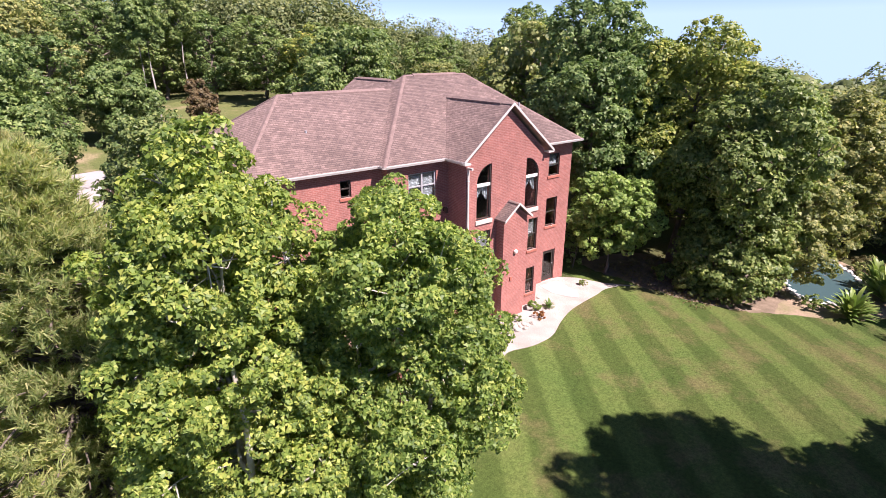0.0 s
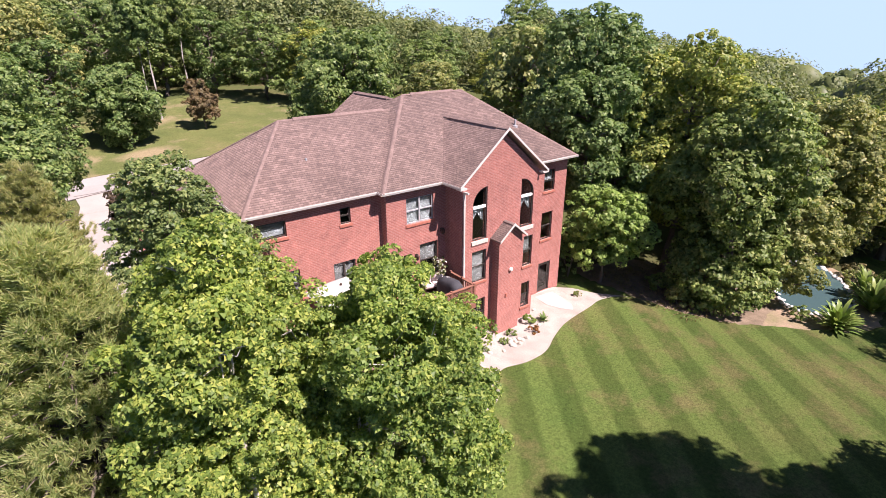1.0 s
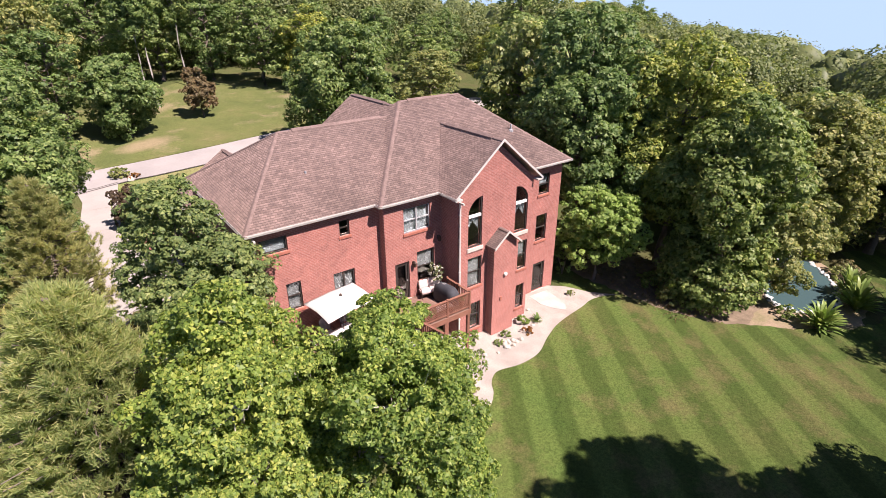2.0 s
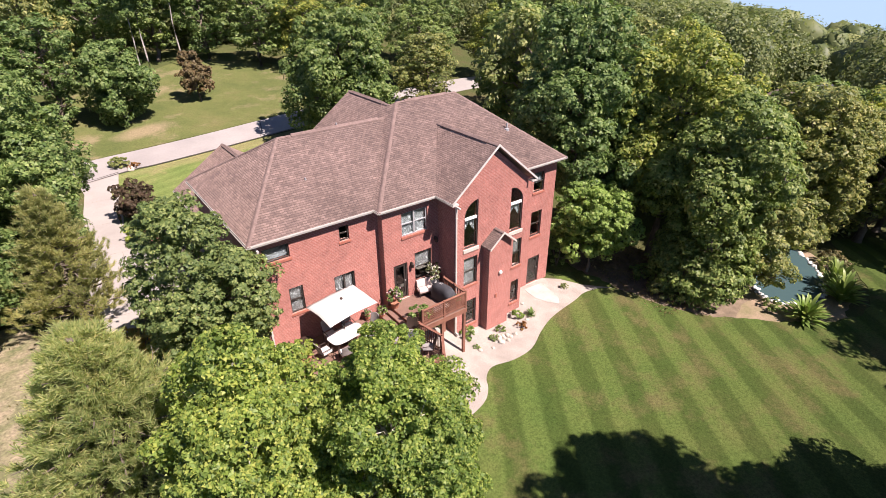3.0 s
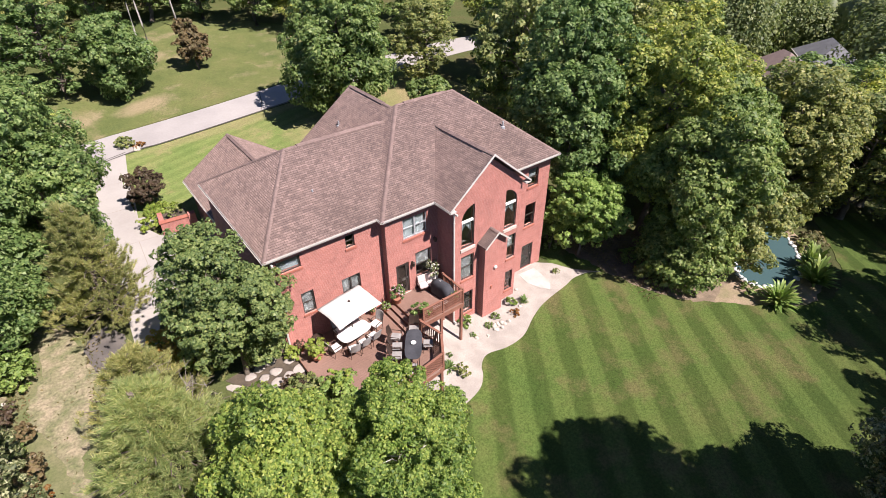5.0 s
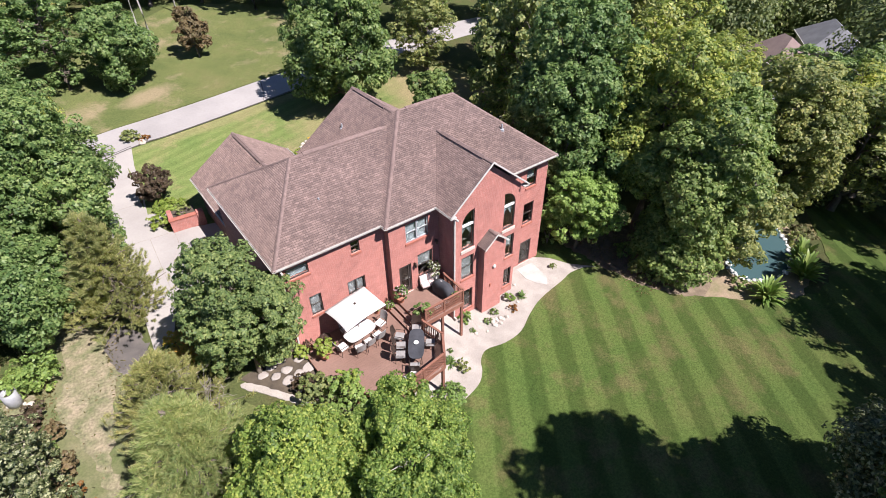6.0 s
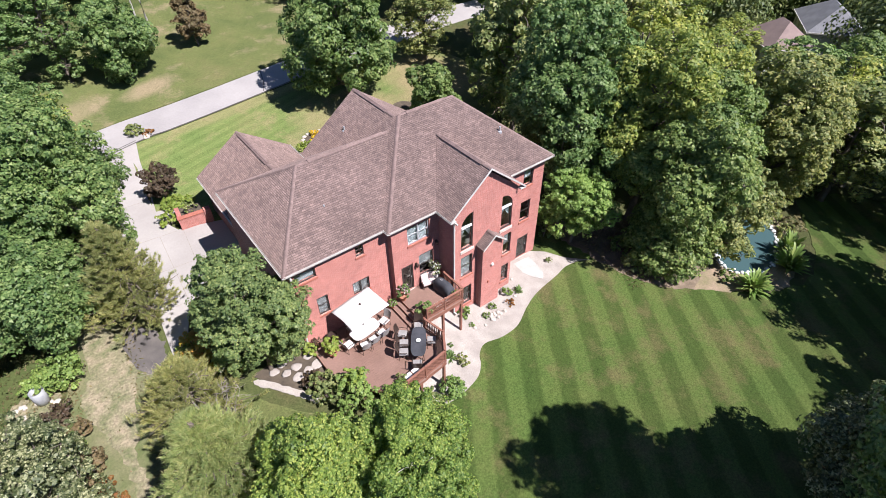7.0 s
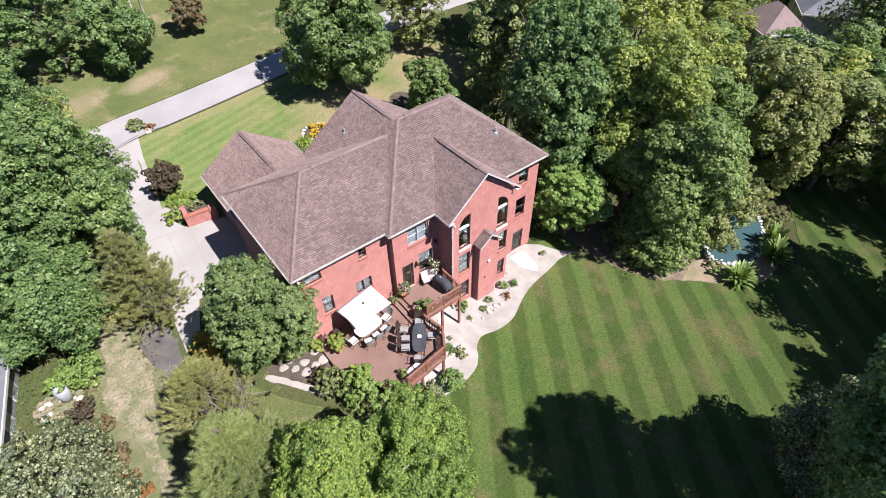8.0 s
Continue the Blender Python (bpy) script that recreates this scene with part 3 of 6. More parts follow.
def pine(name, label, x, y, height, radius, seed, tufts=420, needles=34, base=None, material=None, low=0.12):
    """Whorls of boughs with tufts of needles."""
    rng = np.random.default_rng(seed)
    z0 = ground_z(x, y) if base is None else base
    t = thing(name, label, "tree", (x, y, z0 - 0.05))
    v, f = ring_tube(rng, crooked(rng, (0, 0, -0.3), (0.1, 0.05, height * 0.97), 8, 0.03), [0.02 * height * (1.05 - i / 8) for i in range(9)], 8)
    bv, bf, cen, out = list(v), list(f), [], []
    boughs = tufts // 11
    for k in range(boughs):
        h = low + (0.97 - low) * ((k + rng.random()) / boughs)
        z = h * height
        reach = radius * (1 - ((h - low) / (1 - low)) ** 1.25) * rng.uniform(0.72, 1.1) + 0.25
        a = k * 2.399 + rng.uniform(-0.3, 0.3)
        d = np.array([math.cos(a), math.sin(a), rng.uniform(0.05, 0.35)])
        tip = np.array([0, 0, z]) + d * reach
        pts = crooked(rng, (0, 0, z), tip, 3, 0.06)
        q, g = ring_tube(rng, pts, [0.05, 0.035, 0.025, 0.012], 5)
        bf += [tuple(i + len(bv) for i in w) for w in g]
        bv += q
        for j in range(11):
            s = 0.35 + 0.65 * (j + rng.random()) / 11
            cen.append(np.array([0, 0, z]) + d * reach * s + rng.normal(size=3) * np.array([0.22, 0.22, 0.1]) * reach * 0.45)
            out.append(0.7 * d + np.array([0, 0, 0.8]) + rng.normal(size=3) * 0.3)
    link_mesh("trunk", bv, bf, bark, t, "", True)
    cen, out = np.array(cen), unit(np.array(out))
    n = len(cen) * needles
    c = np.repeat(cen, needles, 0)
    o = unit(1.0 * np.repeat(out, needles, 0) + 0.8 * unit(rng.normal(size=(n, 3))))
    ln = rng.uniform(0.12, 0.24, (n, 1))
    side = unit(np.cross(o, rng.normal(size=(n, 3)))) * 0.014
    root = c + np.repeat(out, needles, 0) * rng.uniform(-0.2, 0.2, (n, 1)) + rng.normal(size=(n, 3)) * 0.03
    vv = np.stack([root - side, root + side, root + o * ln], 1).reshape(-1, 3)
    fast_mesh("crown", vv, np.arange(3 * n).reshape(-1, 3), material or needle_mat, t)
    return t


def shrub(name, label, x, y, r, h, n, material, size, seed, base=None, category="shrub", parent=None, group=""):
    rng = np.random.default_rng(seed)
    z0 = ground_z(x, y) if base is None else base
    t = thing(name, label, category, (x, y, z0 - 0.02), 0, group)
    lo = [(0, 0, h * 0.5, r * 0.8, r * 0.8, h * 0.5)]
    for k in range(6):
        a = k * 1.05 + rng.uniform(-0.3, 0.3)
        rr = r * rng.uniform(0.34, 0.5)
        lo.append((math.cos(a) * (r - rr), math.sin(a) * (r - rr), h * rng.uniform(0.35, 0.8), rr, rr, h * 0.3))
    sv, sf = [], []
    for k in range(5):
        e = (lo[k + 1][0] * 0.8, lo[k + 1][1] * 0.8, lo[k + 1][2])
        v, f = ring_tube(rng, crooked(rng, (0, 0, -0.05), e, 3, 0.03), [0.03, 0.022, 0.016, 0.008], 5)
        sf += [tuple(i + len(sv) for i in q) for q in f]
        sv += v
    link_mesh("stems", sv, sf, bark, t, "", True)
    v, f = crown_leaves(rng, lo, n, size, 0.2 * r, 0.3)
    v[:, 2] = np.maximum(v[:, 2], 0.0)
    fast_mesh("foliage", v, f, material, t)
    return t


def sword_plant(name, label, x, y, r, h, n, material, seed, base=None, width=0.09, group=""):
    """A clump of long arching leaves."""
    rng = np.random.default_rng(seed)
    z0 = ground_z(x, y) if base is None else base
    t = thing(name, label, "plant", (x, y, z0 - 0.02), 0, group)
    vs, fs = [], []
    for k in range(n):
        a = rng.uniform(0, math.tau)
        rise = rng.uniform(0.25, 1.0)
        reach = r * (1.15 - 0.6 * rise) * rng.uniform(0.75, 1.1)
        hh = h * rise * rng.uniform(0.8, 1.1)
        d, s = np.array([math.cos(a), math.sin(a), 0]), np.array([-math.sin(a), math.cos(a), 0])
        row = []
        for i in range(6):
            u = i / 5
            p = d * reach * u ** 1.1 + np.array([0, 0, hh * (1.75 * u - 0.85 * u * u)])
            w = width * (0.5 + 1.6 * u - 2.05 * u * u) * 0.9 + 0.006
            row.append((p - s * w, p + np.array([0, 0, -0.012]), p + s * w))
        b = len(vs)
        vs += [tuple(q) for trio in row for q in trio]
        for i in range(5):
            for j in range(2):
                fs.append((b + i * 3 + j, b + i * 3 + j + 1, b + i * 3 + j + 4, b + i * 3 + j + 3))
    v = np.array(vs)
    v[:, 2] = np.maximum(v[:, 2], 0.0)
    fast_mesh("leaves", v, np.array(fs), material, t)
    return t


# ---- ground, lawns, road, drive, gravel ----
def land():
    def axis(lo, hi, far_lo, far_hi, step):
        a = list(np.arange(lo, hi + 0.01, step))
        s, p = step, hi
        while p < far_hi:
            s *= 1.18
            p += s
            a.append(p)
        s, p = step, lo
        while p > far_lo:
            s *= 1.18
            p -= s
            a.insert(0, p)
        return a
    xs, ys = axis(-34, 46, -2600, 2600, 1.0), axis(-34, 62, -2600, 2600, 1.0)
    verts = [(x, y, ground_z(x, y)) for y in ys for x in xs]
    w = len(xs)
    faces = [(j * w + i, j * w + i + 1, (j + 1) * w + i + 1, (j + 1) * w + i) for j in range(len(ys) - 1) for i in range(w - 1)]
    g = link_mesh("ground", verts, faces, rough_mat, None, "", True)
    tagged(g, "rough grass and leaf litter under the trees", "ground", "", "structure")


land()

def ragged(pts, amount, seed, closed=True):
    """An outline made uneven."""
    rng = random.Random(seed)
    return [(x + rng.uniform(-amount, amount), y + rng.uniform(-amount, amount)) for x, y in curve_through(pts, 7, closed)]


gravel_edge = curve_through([(9.75, -0.5), (8.9, -0.15), (7.6, -0.12), (6.45, -0.48), (4.1, -1.05), (2.6, -1.75), (1.2, -2.6), (-0.2, -2.82), (-1.5, -2.65), (-2.25, -3.15), (-2.65, -3.85),
                             (-3.4, -4.5), (-4.95, -4.95), (-6.5, -5.1), (-8.2, -6.2)], 4)
lawn_line = gravel_edge + [(-9.5, -8.5), (-10.5, -14), (-10, -30), (14, -40), (42, -34), (44, -14), (36, -5), (31.5, -3.8)] + ragged(
    [(29.0, -6.0), (25.5, -8.8), (22.6, -10.1), (20.6, -10.0), (18.3, -9.3), (17.2, -8.4), (15.4, -7.4), (13.7, -6.1), (12.6, -5.5), (11.6, -4.3), (10.9, -3.2)], 0.13, 21, False)
drape("back_lawn", lawn_line, 0.03, 0.9, lawn_mat, "mown back lawn with diagonal stripes and dry patches", "lawn")
drape("gravel_bed", gravel_edge + [(-9.0, -4.4), (-8.0, -1.0), (-4.5, 1.2), (-1.5, 0.9), (3.0, 0.9), (3.2, 2.6), (6.4, 2.6), (7.4, 1.9), (8.2, 0.7)], 0.045, 0.6, gravel_mat,
      "bed of pale gravel along the foot of the house", "gravel bed")
drape("front_lawn", [(-16.0, 29.7), (-12.8, 30.2), (-7, 31.4), (-2.3, 32.4), (6, 34.1), (15, 35.5), (20, 26), (13, 15), (7.5, 12), (-6, 10), (-12.2, 12.4), (-13.2, 18.6), (-14.6, 18.9),
                      (-16.2, 19.3), (-16.45, 24), (-16.4, 28)], 0.035, 1.0, front_mat, "front lawn between the house and the road", "lawn")
drape("verge_lawn", [(-40, 25.3), (-18, 33.3), (-13.8, 34.3), (-7, 35.7), (-1, 36.9), (6, 38.5), (12, 40), (11, 50), (2, 58), (-6, 60), (-12, 55), (-16, 52), (-21, 49), (-30, 47), (-44, 42)],
      0.035, 1.2, verge_mat, "rising lawn across the road with dry patches", "lawn")
road_s = curve_through([(-60, 12), (-40, 20.3), (-26, 25.9), (-15.5, 29.85), (-12.8, 30.4), (-7, 31.6), (-2.3, 32.6), (6, 34.3), (20, 36.6), (40, 39)], 5)
road_n = curve_through([(-60, 17.2), (-40, 25.0), (-26, 30.2), (-18, 33.1), (-13.8, 34.1), (-7, 35.5), (-1, 36.75), (6, 38.3), (20, 40.6), (40, 43)], 5)
drape("road", road_s + road_n[::-1], 0.06, 1.0, road_mat, "pale concrete street passing behind the house", "road")
drape("driveway", [(-18.6, 29.6), (-18.2, 27.0), (-18.6, 20.1), (-18.9, 16.2), (-18.5, 12.8), (-18.05, 8.6), (-17.95, 4.8), (-17.0, 5.4), (-16.2, 8.6), (-11.6, 9.5), (-11.6, 15.6), (-14.4, 16.2), (-15.2, 16.3),
                   (-16.0, 18.0), (-14.5, 18.0), (-13.2, 18.0), (-13.2, 18.8), (-14.6, 19.0), (-16.15, 19.4), (-16.0, 22.3), (-15.9, 27.0), (-15.6, 30.3)], 0.05, 0.8, concrete,
      "pale concrete driveway with sawn joints", "driveway")
drape("asphalt_pad", ragged([(-20.1, 7.6), (-19.2, 8.3), (-18.3, 6.6), (-18.2, 4.9), (-18.8, 3.9), (-19.6, 4.6), (-20.2, 5.8)], 0.16, 33), 0.03, 0.4, asphalt, "worn dark asphalt patch beside the driveway", "asphalt")
drape("dry_turf", ragged([(-22.6, 10.4), (-20.6, 9.2), (-19.3, 4.4), (-19.5, 0.9), (-18.9, -3.2), (-19.6, -9), (-22.6, -9), (-22.2, -1.6), (-22.9, 1.6), (-23.2, 4.6), (-22.8, 7.2)], 0.22, 4), 0.02, 0.5,
      dry_turf, "thin dry grass beside the trodden strip", "grass")
drape("dirt_path", ragged([(-22.2, 10.2), (-21.2, 9.6), (-20.4, 7.6), (-19.95, 4.3), (-20.5, 0.9), (-20.6, -1.2), (-20.2, -3.6), (-20.6, -8.4), (-21.6, -8.4), (-21.1, -3.4), (-21.1, -1.4), (-21.9, 1.5), (-22.7, 4.0), (-22.2, 5.9), (-22.3, 8.4)], 0.16, 5), 0.04, 0.5,
      dirt_mat, "trodden strip of dry grass and earth", "path")
drape("stone_path_bed", [(-14.6, 1.0), (-13.3, 1.3), (-12.4, 2.0), (-10.9, 1.2), (-10.8, -0.9), (-11.9, -2.0), (-13.4, -0.7)], 0.03, 0.4, mulch_mat, "dark mulch bed under stepping stones", "mulch bed")
drape("edging_strip", ragged([(-14.35, 0.55), (-13.4, -0.45), (-12.5, -1.4), (-11.9, -2.0), (-12.2, -2.2), (-12.8, -1.65), (-13.65, -0.75), (-14.6, 0.35)], 0.05, 41), 0.05, 0.3, gravel_mat, "pale gravel strip edging the stepping stones", "gravel strip")
drape("side_lawn", [(-15.3, 0.3), (-13.9, -1.6), (-12.3, -2.9), (-11.5, -4.5), (-12.5, -8), (-18, -7), (-19.6, -1), (-18, 2.5)], 0.025, 0.6, verge_mat, "rough grass beside the stepping-stone path", "lawn")
drape("pond_bank", ragged([(13.9, -6.5), (16.2, -8.2), (18.6, -9.6), (21.2, -9.6), (24.3, -8.0), (27.0, -5.2), (28.0, -2.2), (25.5, -0.9), (20.5, -3.0), (17.0, -5.4)], 0.18, 22), 0.022, 0.6, bank_mat,
      "bare earth bank round the pond", "bank")
drape("corner_lawn", ragged([(7.6, 0.9), (9.6, -0.5), (10.6, -0.8), (10.8, 1.0), (10.2, 3.4), (8.8, 5.6), (7.4, 5.2), (7.3, 2.2)], 0.08, 24), 0.009, 0.5, lawn_mat, "strip of grass round the corner of the house", "lawn")
drape("tree_bed", ragged([(10.4, -1.6), (11.3, -4.6), (13.6, -7.0), (16.4, -8.8), (17.6, -5.5), (16.0, 3.0), (10.5, 4.4), (9.4, 3.2), (9.7, 1.6), (10.1, 0.0)], 0.2, 23), 0.014, 0.7, litter_mat,
      "shaded bed of leaf mulch under the trees", "mulch bed")


def concrete_joints():
    """Sawn joints across the drive."""
    for k, (a, b) in enumerate((((-18.7, 25.4), (-16.4, 25.4)), ((-18.8, 21.2), (-16.35, 21.2)), ((-18.9, 16.2), (-15.3, 16.2)), ((-16.5, 16.2), (-16.2, 8.8)), ((-18.4, 12.3), (-12.3, 12.3)), ((-18.0, 8.6), (-16.3, 8.6)),
                                ((-14.9, 15.9), (-14.9, 9.2)))):
        d = (Vector(b) - Vector(a)).normalized()
        s = Vector((-d.y, d.x)) * 0.014
        n = 10
        verts, faces = [], []
        for i in range(n + 1):
            p = Vector(a).lerp(Vector(b), i / n)
            for q in (p - s, p + s):
                verts.append((q.x, q.y, ground_z(q.x, q.y) + 0.056))
        faces = [(2 * i, 2 * i + 2, 2 * i + 3, 2 * i + 1) for i in range(n)]
        j = link_mesh("driveway_joint", verts, faces, dead_wood)
        tagged(j, "dark sawn joint in the concrete drive", "joint", "", "structure")


concrete_joints()


def road_lines():
    """The dark gutter along the street and the joint where the drive meets it."""
    for nm, pts, half, lab in (("road_edge", road_s[10:38], 0.06, "dark gutter seam along the street"), ("road_joint", [(-18.6, 29.3), (-17.2, 29.5), (-15.6, 30.1)], 0.04, "dark joint between drive and street"),
                               ("road_joint", [(-3.2, 32.6), (-2.6, 34.4), (-2.2, 36.4)], 0.04, "dark joint across the street")):
        pts = [Vector((*p, 0)) for p in pts]
        verts, faces = [], []
        for i, p in enumerate(pts):
            d = (pts[min(i + 1, len(pts) - 1)] - pts[max(i - 1, 0)]).normalized()
            s = Vector((-d.y, d.x, 0))
            for q in (p - s * half, p + s * half):
                verts.append((q.x, q.y, ground_z(q.x, q.y) + 0.075))
        faces = [(2 * i, 2 * i + 2, 2 * i + 3, 2 * i + 1) for i in range(len(pts) - 1)]
        tagged(link_mesh(nm, verts, faces, asphalt), lab, "joint", "", "structure")


road_lines()


# ---- the house ----
house = thing("house", "red brick house of three storeys with a brown shingle roof", "house", (0.015, 0.042, 0), 5.2)
EAVE = 8.2
Y_LEFT, Y_MID, Y_GAB, Y_RIGHT = 2.2, 1.76, 0.43, 1.95
X_W, X_STEP, X_GL, X_GR, X_E = -11.2, -5.25, -1.95, 3.05, 7.0
Y_N = 10.9


def wall_with_openings(name, x0, x1, z0, z1, y, openings, thick=0.3, label=""):
    """A wall that faces -y, with holes for windows and doors. openings: x0, x1, z0, z1."""
    bm = bmesh.new()
    xs = sorted({x0, x1, *[v for o in openings for v in o[:2]]})
    for a, b in zip(xs, xs[1:]):
        holes = sorted((o[2], o[3]) for o in openings if o[0] < b - 1e-6 and o[1] > a + 1e-6)
        z = z0
        for h0, h1 in holes:
            if h0 > z + 1e-6:
                box(bm, a, y, z, b, y + thick, h0)
            z = max(z, h1)
        if z1 > z + 1e-6:
            box(bm, a, y, z, b, y + thick, z1)
    return part(name, bm, brick_y, house, label)


def window(x0, x1, z0, z1, y, lights=1, rails=(0.5,), sill=None, backing=None, frame_w=0.055, name="window", frame_mat=None, sash=None):
    """A window in its opening: frame with bars, panes, a sill, and blinds or curtains behind."""
    bm = bmesh.new()
    f0, f1 = y + 0.07, y + 0.14
    w = frame_w
    box(bm, x0, f0, z0, x0 + w, f1, z1)
    box(bm, x1 - w, f0, z0, x1, f1, z1)
    box(bm, x0 + w, f0, z0, x1 - w, f1, z0 + w)
    box(bm, x0 + w, f0, z1 - w, x1 - w, f1, z1)
    lw = (x1 - x0) / lights
    for k in range(1, lights):
        box(bm, x0 + k * lw - w * 0.7, f0 - 0.01, z0 + w, x0 + k * lw + w * 0.7, f1 - 0.004, z1 - w)
    win = part(name, bm, frame_mat or dark_bronze, house)
    for r in rails:
        bm = bmesh.new()
        zr = z0 + (z1 - z0) * r
        box(bm, x0 + w, f0 + 0.012, zr - 0.028, x1 - w, f1 - 0.006, zr + 0.028)
        part("meeting_rail", bm, sash or frame_mat or dark_bronze, win)
    for k in range(lights):
        bm = bmesh.new()
        box(bm, x0 + k * lw + w * 0.6, y + 0.10, z0 + w * 0.6, x0 + (k + 1) * lw - w * 0.6, y + 0.112, z1 - w * 0.6)
        part("pane", bm, glass, win).visible_shadow = False
    if sill:
        bm = bmesh.new()
        box(bm, x0 - 0.06, y - 0.05, z0 - 0.13, x1 + 0.06, y + 0.1, z0 - 0.003, None, 0.008)
        part("sill", bm, sill, win)
    if backing:
        bm = bmesh.new()
        b0 = z0 + (z1 - z0) * backing[1]
        n = max(4, int((z1 - b0) / 0.06))
        for i in range(n):
            zz = b0 + (z1 - b0) * i / n
            box(bm, x0 + 0.05, y + 0.2, zz, x1 - 0.05, y + 0.215, zz + (z1 - b0) / n * 0.82)
        part("blind", bm, backing[0], win, "pale slatted blind behind the glass")
    return win


def quarter_window(x0, x1, z0, spring, high, y, rise_left):
    """A tall window whose head is a quarter circle, high at x1 (rise_left False) or at x0."""
    n = 12
    arc = []
    for i in range(n + 1):
        a = math.pi / 2 * i / n
        cx, cz = math.sin(a), math.cos(a)
        arc.append((x0 + (x1 - x0) * (1 - cx), spring + (high - spring) * cz))
    # arc runs from the tall side (x1) to the low side (x0)
    if rise_left:
        arc = [(x0 + x1 - p[0], p[1]) for p in arc]
    tall, low = (x0, x1) if rise_left else (x1, x0)
    # brick that fills the corner beside the arch
    bm = bmesh.new()
    prism(bm, arc + [(low, high)], "y", Y_GAB, Y_GAB + 0.3)
    part("arch_spandrel", bm, brick_y, house)
    f0, f1, w = y + 0.06, y + 0.13, 0.06
    bm = bmesh.new()
    box(bm, x0, f0, z0, x0 + w, f1, spring if not rise_left else high)
    box(bm, x1 - w, f0, z0, x1, f1, spring if rise_left else high)
    box(bm, x0 + w, f0, z0, x1 - w, f1, z0 + w)
    s = 1 if tall > low else -1
    for p, q in zip(arc, arc[1:]):
        def inset(pt):
            dx, dz = (pt[0] - tall) / (low - tall) if low != tall else 0, (pt[1] - spring) / (high - spring)
            return (pt[0] + w * s * dx, pt[1] - w * dz)
        prism(bm, [p, q, inset(q), inset(p)], "y", f0 + 0.003, f1 - 0.003)
    win = part("arched_window", bm, dark_bronze, house, "tall window with a quarter-round head")
    zt = spring - 0.02
    bm = bmesh.new()
    box(bm, x0 + w, f0 - 0.03, zt - 0.11, x1 - w, f1 - 0.004, zt + 0.02)
    part("transom_bar", bm, white_paint, win, "white painted transom bar")
    bm = bmesh.new()
    prism(bm, [(x0 + 0.03, z0 + 0.03), (x1 - 0.03, z0 + 0.03), (x1 - 0.03, spring), (x0 + 0.03, spring)], "y", y + 0.095, y + 0.105)
    part("pane", bm, glass, win).visible_shadow = False
    bm = bmesh.new()
    prism(bm, arc + [(tall, spring)], "y", y + 0.095, y + 0.105)
    part("pane", bm, glass, win).visible_shadow = False
    bm = bmesh.new()
    box(bm, x0 - 0.07, y - 0.06, z0 - 0.2, x1 + 0.07, y + 0.1, z0 - 0.004, None, 0.01)
    part("sill", bm, stone_sill, win, "pale stone sill")
    bm = bmesh.new()
    # gathered swag behind the glass
    for side in (0, 1):
        for i in range(6):
            u = (i + 0.5) / 6
            xx = x0 + 0.08 + (x1 - x0 - 0.16) * (u * 0.5 if side == 0 else 1 - u * 0.5)
            drop = 0.75 - 0.5 * u
            box(bm, xx - 0.035, y + 0.22 + 0.03 * (i % 2), zt - 0.1 - drop, xx + 0.035, y + 0.25 + 0.03 * (i % 2), zt - 0.1)
    part("curtain", bm, curtain_mat, win, "pale gathered curtain swag behind the glass")


def door(x0, x1, z0, z1, y, name="door", lights=True):
    bm = bmesh.new()
    box(bm, x0, y + 0.05, z0, x0 + 0.07, y + 0.15, z1)
    box(bm, x1 - 0.07, y + 0.05, z0, x1, y + 0.15, z1)
    box(bm, x0 + 0.07, y + 0.05, z1 - 0.07, x1 - 0.07, y + 0.15, z1)
    d = part(name, bm, dark_bronze, house)
    bm = bmesh.new()
    a, b = x0 + 0.07, x1 - 0.07
    box(bm, a, y + 0.09, z0, b, y + 0.13, z0 + 0.25)
    box(bm, a, y + 0.09, z0 + 0.25, a + 0.11, y + 0.13, z1 - 0.2)
    box(bm, b - 0.11, y + 0.09, z0 + 0.25, b, y + 0.13, z1 - 0.2)
    box(bm, a, y + 0.09, z1 - 0.2, b, y + 0.13, z1 - 0.07)
    part("leaf", bm, dark_bronze, d, "dark glazed door leaf")
    bm = bmesh.new()
    box(bm, a + 0.1, y + 0.105, z0 + 0.24, b - 0.1, y + 0.115, z1 - 0.19)
    part("pane", bm, glass, d)
    bm = bmesh.new()
    lathe(bm, [(0.012, -0.03), (0.03, -0.02), (0.03, 0.02), (0.012, 0.03)], 8)
    bmesh.ops.transform(bm, matrix=pose(b - 0.05, y + 0.06, z0 + 1.0, 90), verts=bm.verts)
    part("door_knob", bm, galv, d, "brushed metal knob")
    bm = bmesh.new()
    box(bm, x0 - 0.04, y - 0.06, z0 - 0.08, x1 + 0.04, y + 0.15, z0 - 0.003)
    part("threshold", bm, stone_sill, d)


W_A, W_B, W_C, W_D = (-10.86, -9.68, 7.03, 7.72), (-7.28, -6.78, 6.98, 7.72), (-10.0, -9.33, 4.12, 5.46), (-7.78, -6.7, 4.3, 5.24)
W_E, W_F, W_G = (-4.18, -2.65, 6.40, 7.66), (-4.76, -3.94, 2.86, 4.92), (-3.48, -2.42, 3.5, 5.26)
A_1, A_2 = (-1.32, -0.42, 5.29, 7.92), (1.84, 2.74, 5.31, 7.90)
H_1, B_1, H_2, B_2 = (-1.32, -0.40, 3.05, 4.72), (-1.23, -0.41, 0.44, 2.04), (2.2, 2.86, 3.0, 4.72), (2.22, 2.83, 0.51, 2.0)
R_1, R_2, R_3 = (5.16, 6.03, 6.26, 7.5), (5.15, 6.04, 3.32, 5.0), (5.16, 6.17, -0.12, 1.8)

